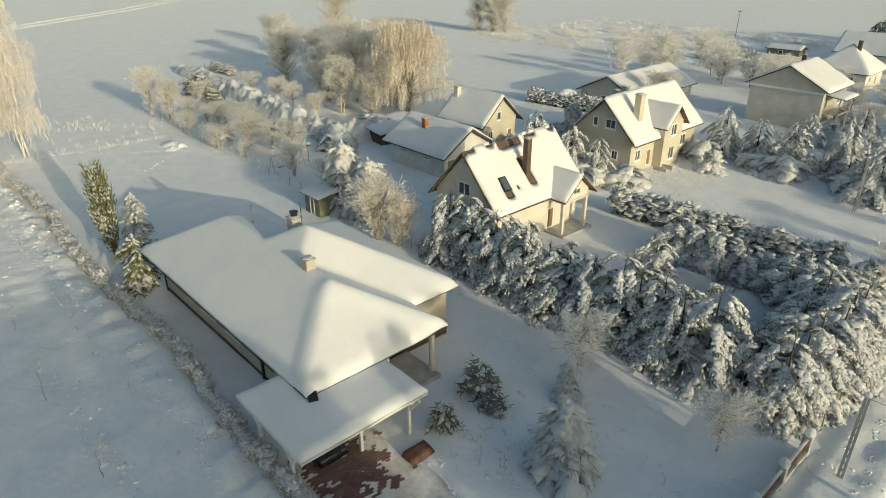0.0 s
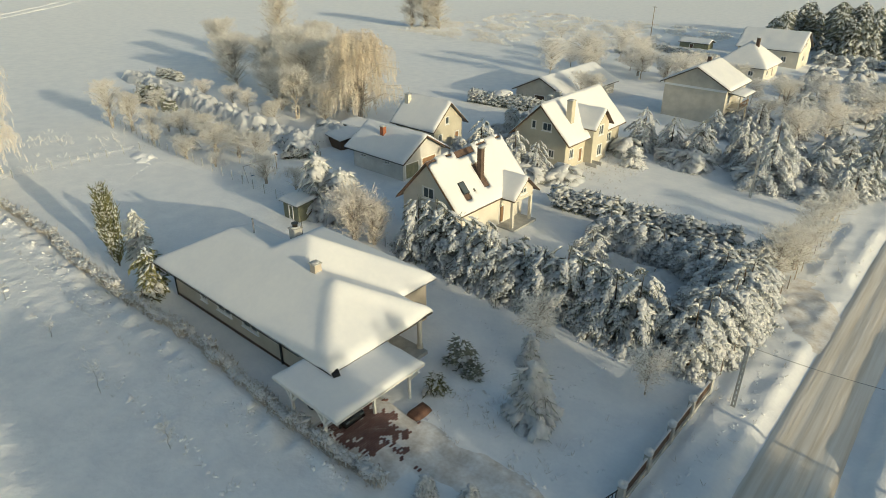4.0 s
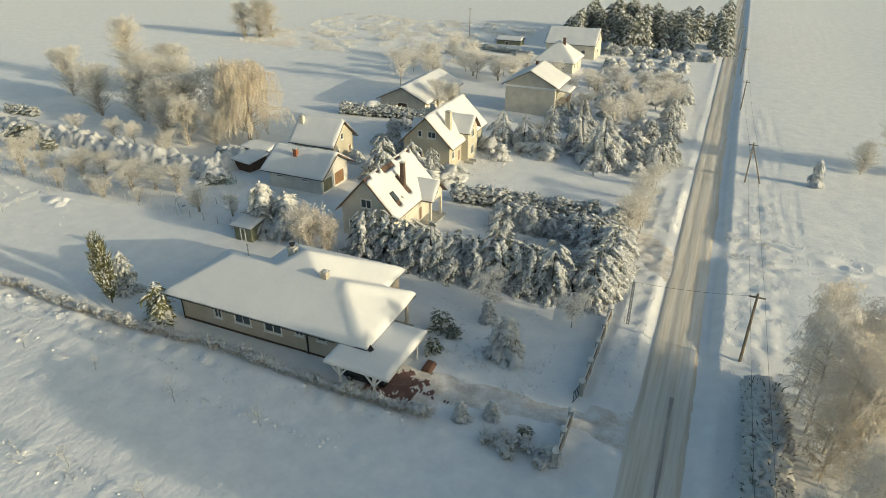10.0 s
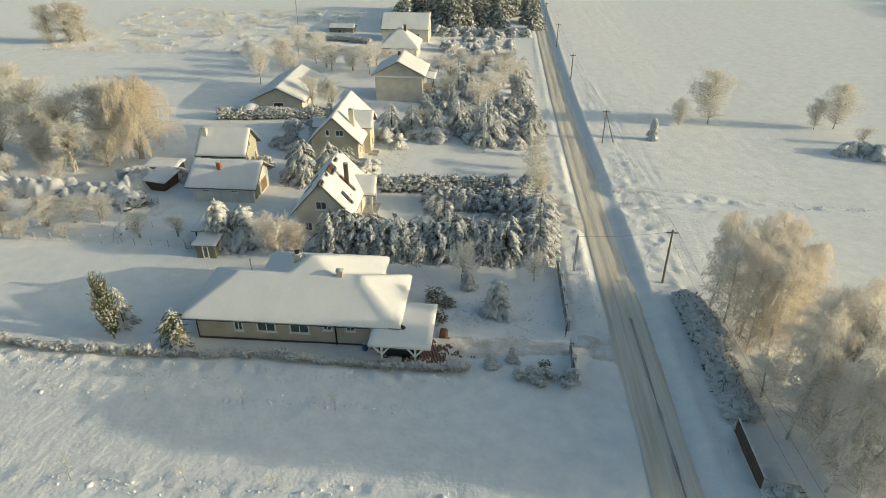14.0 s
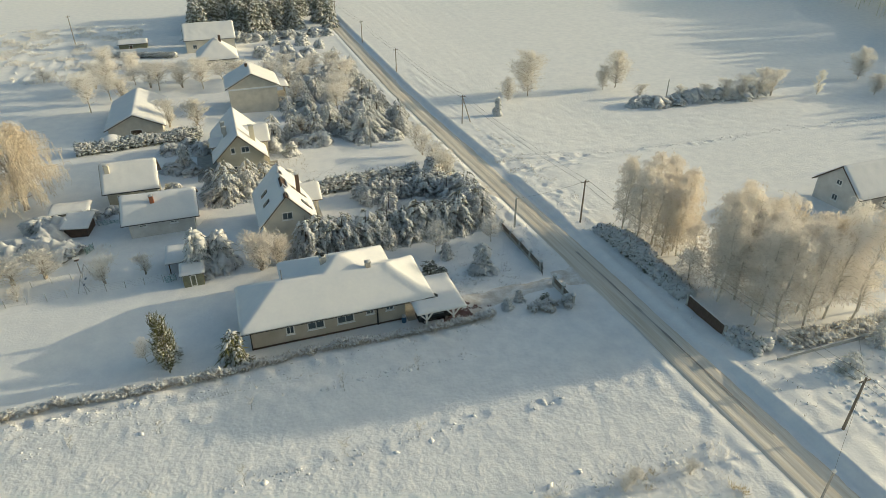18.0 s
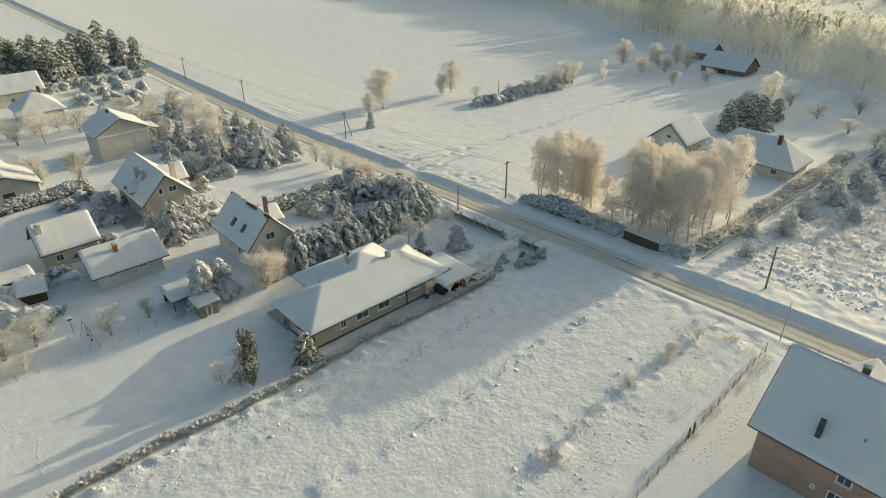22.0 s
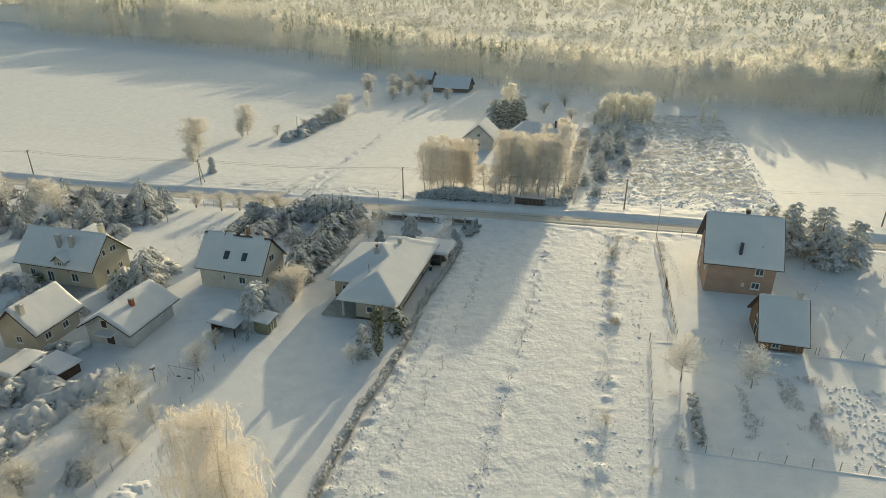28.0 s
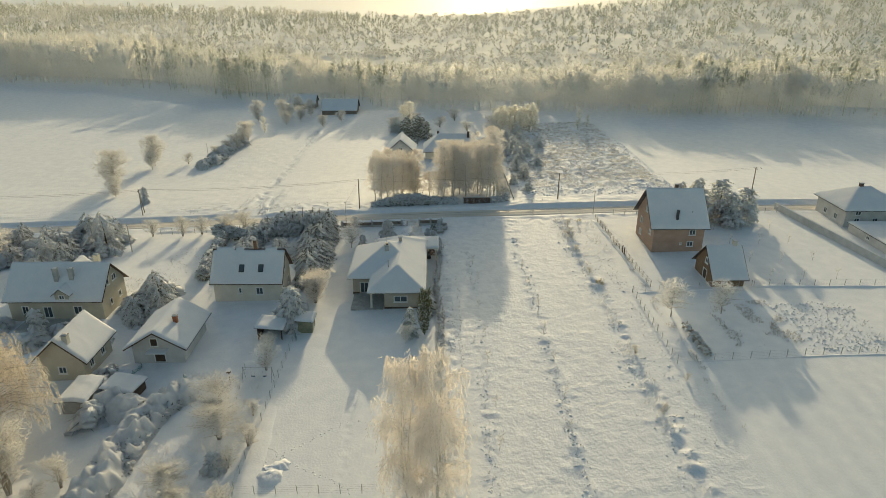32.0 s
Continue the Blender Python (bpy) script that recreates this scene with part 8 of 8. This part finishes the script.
    child("roof", height_slab([(-2.1, 2.0, -2.3, 2.3)], lambda xx, yy: 1.57 + 0.10 * (yy + 2.3) - 0.04 * xx, 0.08, 1.5, GREYROOF, "roof"), sh)
    child("roof_snow", height_slab([(-2.1, 2.0, -2.3, 2.3)], lambda xx, yy: 1.655 + 0.10 * (yy + 2.3) - 0.04 * xx, 0.34, 0.25, ROOF_SNOW, "roof_snow", 0.4, 0.06, 92), sh)
    # The first net stands in for a pale reflective strip
    netting("turquoise net standing in for a pale reflective strip by the sheds", (-20.6, 41.2), (-16.6, 40.6), 0.9)
    netting("turquoise net on stakes at the foot of the juniper bank", (-21.2, 31.8), (-20.3, 33.2), 1.1)
    netting("sagging turquoise netting beside the lean-to", (-9.9, 19.6), (-8.6, 20.1), 1.0)
    s = thing("timber_store", "grey open timber store with a snowy roof", "shed", -24.5, 45.0, g1(-24.5, 45))
    Shape().box(-2.5, 2.5, 1.4, 1.55, -0.3, 1.9).box(-2.5, -2.35, -1.5, 1.5, -0.3, 1.9).part("board_wall", GREYSTONE, s)
    r = (-3.0, 3.0, -2.0, 2.0)
    hf = lambda x, y: 2.0 + 0.12 * (2 - np.abs(y))
    child("roof", height_slab([r], hf, 0.08, 2, GREYROOF, "roof"), s)
    child("roof_snow", height_slab([r], lambda x, y: hf(x, y) + 0.085, 0.32, 0.3, ROOF_SNOW, "roof_snow", 0.4, 0.05, 91), s)
    w = thing("swing_frame", "grey metal swing frame standing in snow", "swing", -20.2, 22.9, g1(-20.2, 22.9))
    for yy in (-2.0, 2.0):
        for dx in (-0.8, 0.8):
            Shape().beam((dx, yy, -0.3), (0, yy, 2.1), 0.07, sides=6).part("leg", METAL, w)
    Shape().beam((0, -2.1, 2.1), (0, 2.1, 2.1), 0.08, sides=6).part("top_bar", METAL, w)
    for yy in (-0.9, 0.7):
        s2 = Shape()
        for k in (-0.22, 0.22):
            s2.beam((0, yy + k, 2.08), (0, yy + k, 0.62), 0.02, sides=5)
        s2.part("chain", METAL, w)
        Shape().box(-0.12, 0.12, yy - 0.25, yy + 0.25, 0.58, 0.62).part("swing_seat", BLUEPLASTIC, w)
    b = thing("bird_table", "small roofed bird table on a wooden pole", "bird table", -21.3, 26.5, g1(-21.3, 26.5))
    Shape().beam((0, 0, -0.3), (0, 0, 2.1), 0.08).part("pole", POLEWOOD, b)
    Shape().box(-0.28, 0.28, -0.28, 0.28, 2.1, 2.14).part("tray", DARKWOOD, b)
    for dx in (-0.22, 0.22):
        Shape().box(dx - 0.02, dx + 0.02, -0.02, 0.02, 2.14, 2.42).part("upright", DARKWOOD, b)
    r = Shape()
    r.hull8([(-0.36, -0.32, 2.40), (0.36, -0.32, 2.40), (0.36, 0.32, 2.40), (-0.36, 0.32, 2.40), (-0.36, -0.03, 2.60), (0.36, -0.03, 2.60), (0.36, 0.03, 2.60), (-0.36, 0.03, 2.60)])
    r.part("table_roof", BOUGH_SNOW, b, "roof under snow")
    for x, y, s0, h0 in ((-39.4, 16.8, 1.3, 0.5), (-17.6, 42.6, 2.2, 0.6), (-37.6, 15.9, 0.9, 0.3), (-38.2, 17.4, 0.7, 0.4)):
        hp = thing("snow_heap", "rounded heap buried under deep snow", "snow heap", x, y, g1(x, y), x * 37 % 360)
        sh = Shape().lathe(0, 0, [(s0 * 1.35, -0.2), (s0 * 1.15, h0 * 0.1), (s0 * 0.9, h0 * 0.42), (s0 * 0.68, h0 * 0.7), (s0 * 0.45, h0 * 0.88), (s0 * 0.22, h0), (0.04, h0 * 1.02)], 22)
        for v in sh.bm.verts:
            q = v.co + Vector((x, y, 0))
            v.co += Vector((0.4 * noise.noise(q * 1.2), 0.4 * noise.noise(q * 1.2 + Vector((7, 0, 0))), 0.38 * h0 * noise.noise(q * 2.1 + Vector((0, 5, 0)))))
        sh.part("snow_mass", SNOW, hp, smooth=True)
    m = thing("garden_gazebo", "small round-topped garden shelter heaped with snow", "gazebo", -21.5, 78.0, g1(-21, 78))
    for k in range(6):
        a = k * math.pi / 3
        Shape().beam((1.4 * math.cos(a), 1.4 * math.sin(a), -0.3), (1.4 * math.cos(a), 1.4 * math.sin(a), 2.0), 0.1).part("post", DARKWOOD, m)
    Shape().lathe(0, 0, [(1.8, 2.0), (1.9, 2.15), (1.7, 2.45), (0.9, 2.8), (0.1, 2.95)], 16).part("snow_roof", ROOF_SNOW, m, smooth=True)


pole_line()
wires()
front_wall()
banks()
footprints()
low_hedge()
tussocks()
turf_lumps()
saplings()
yard()


def pavers():
    """Red blocks showing through the trodden snow; the first few hundred singly, the rest joined."""
    rng = random.Random(3)
    me = Shape().box(-0.135, 0.135, -0.065, 0.065, -0.05, 0.03, 0.008).mesh("paver", PAVER)
    host = bpy.data.objects["brick_paving"]
    made, rest = 0, Shape()
    for i in range(50):
        for j in range(17):
            x, y = 22.3 + 0.15 * i, -1.7 + 0.285 * j
            show = 0.52 + 0.6 * vnoise(x, y, 1.0, 80) + 0.55 * vnoise(x, y, 0.4, 81) - max(0, abs(y - 0.2) - 1.2) * 0.6 - max(0, x - 26.5) * 0.33
            if show < rng.uniform(-0.15, 0.45):
                continue
            yy = y + (0.14 if i % 2 else 0)
            z = float(gz(x, yy) + relief(x, yy)) + 0.075 + rng.uniform(0, 0.015)
            if made < 300:
                child("paver", me, host).matrix_basis = pose(x, yy, z, rng.uniform(-1, 1), rng.uniform(-1, 1), 90 + rng.uniform(-1, 1))
            else:
                rest.box(x - 0.065, x + 0.065, yy - 0.135, yy + 0.135, z - 0.05, z + 0.03)
            made += 1
    tagged(rest.part("paver_field", PAVER, host), kind="stuff")


pavers()
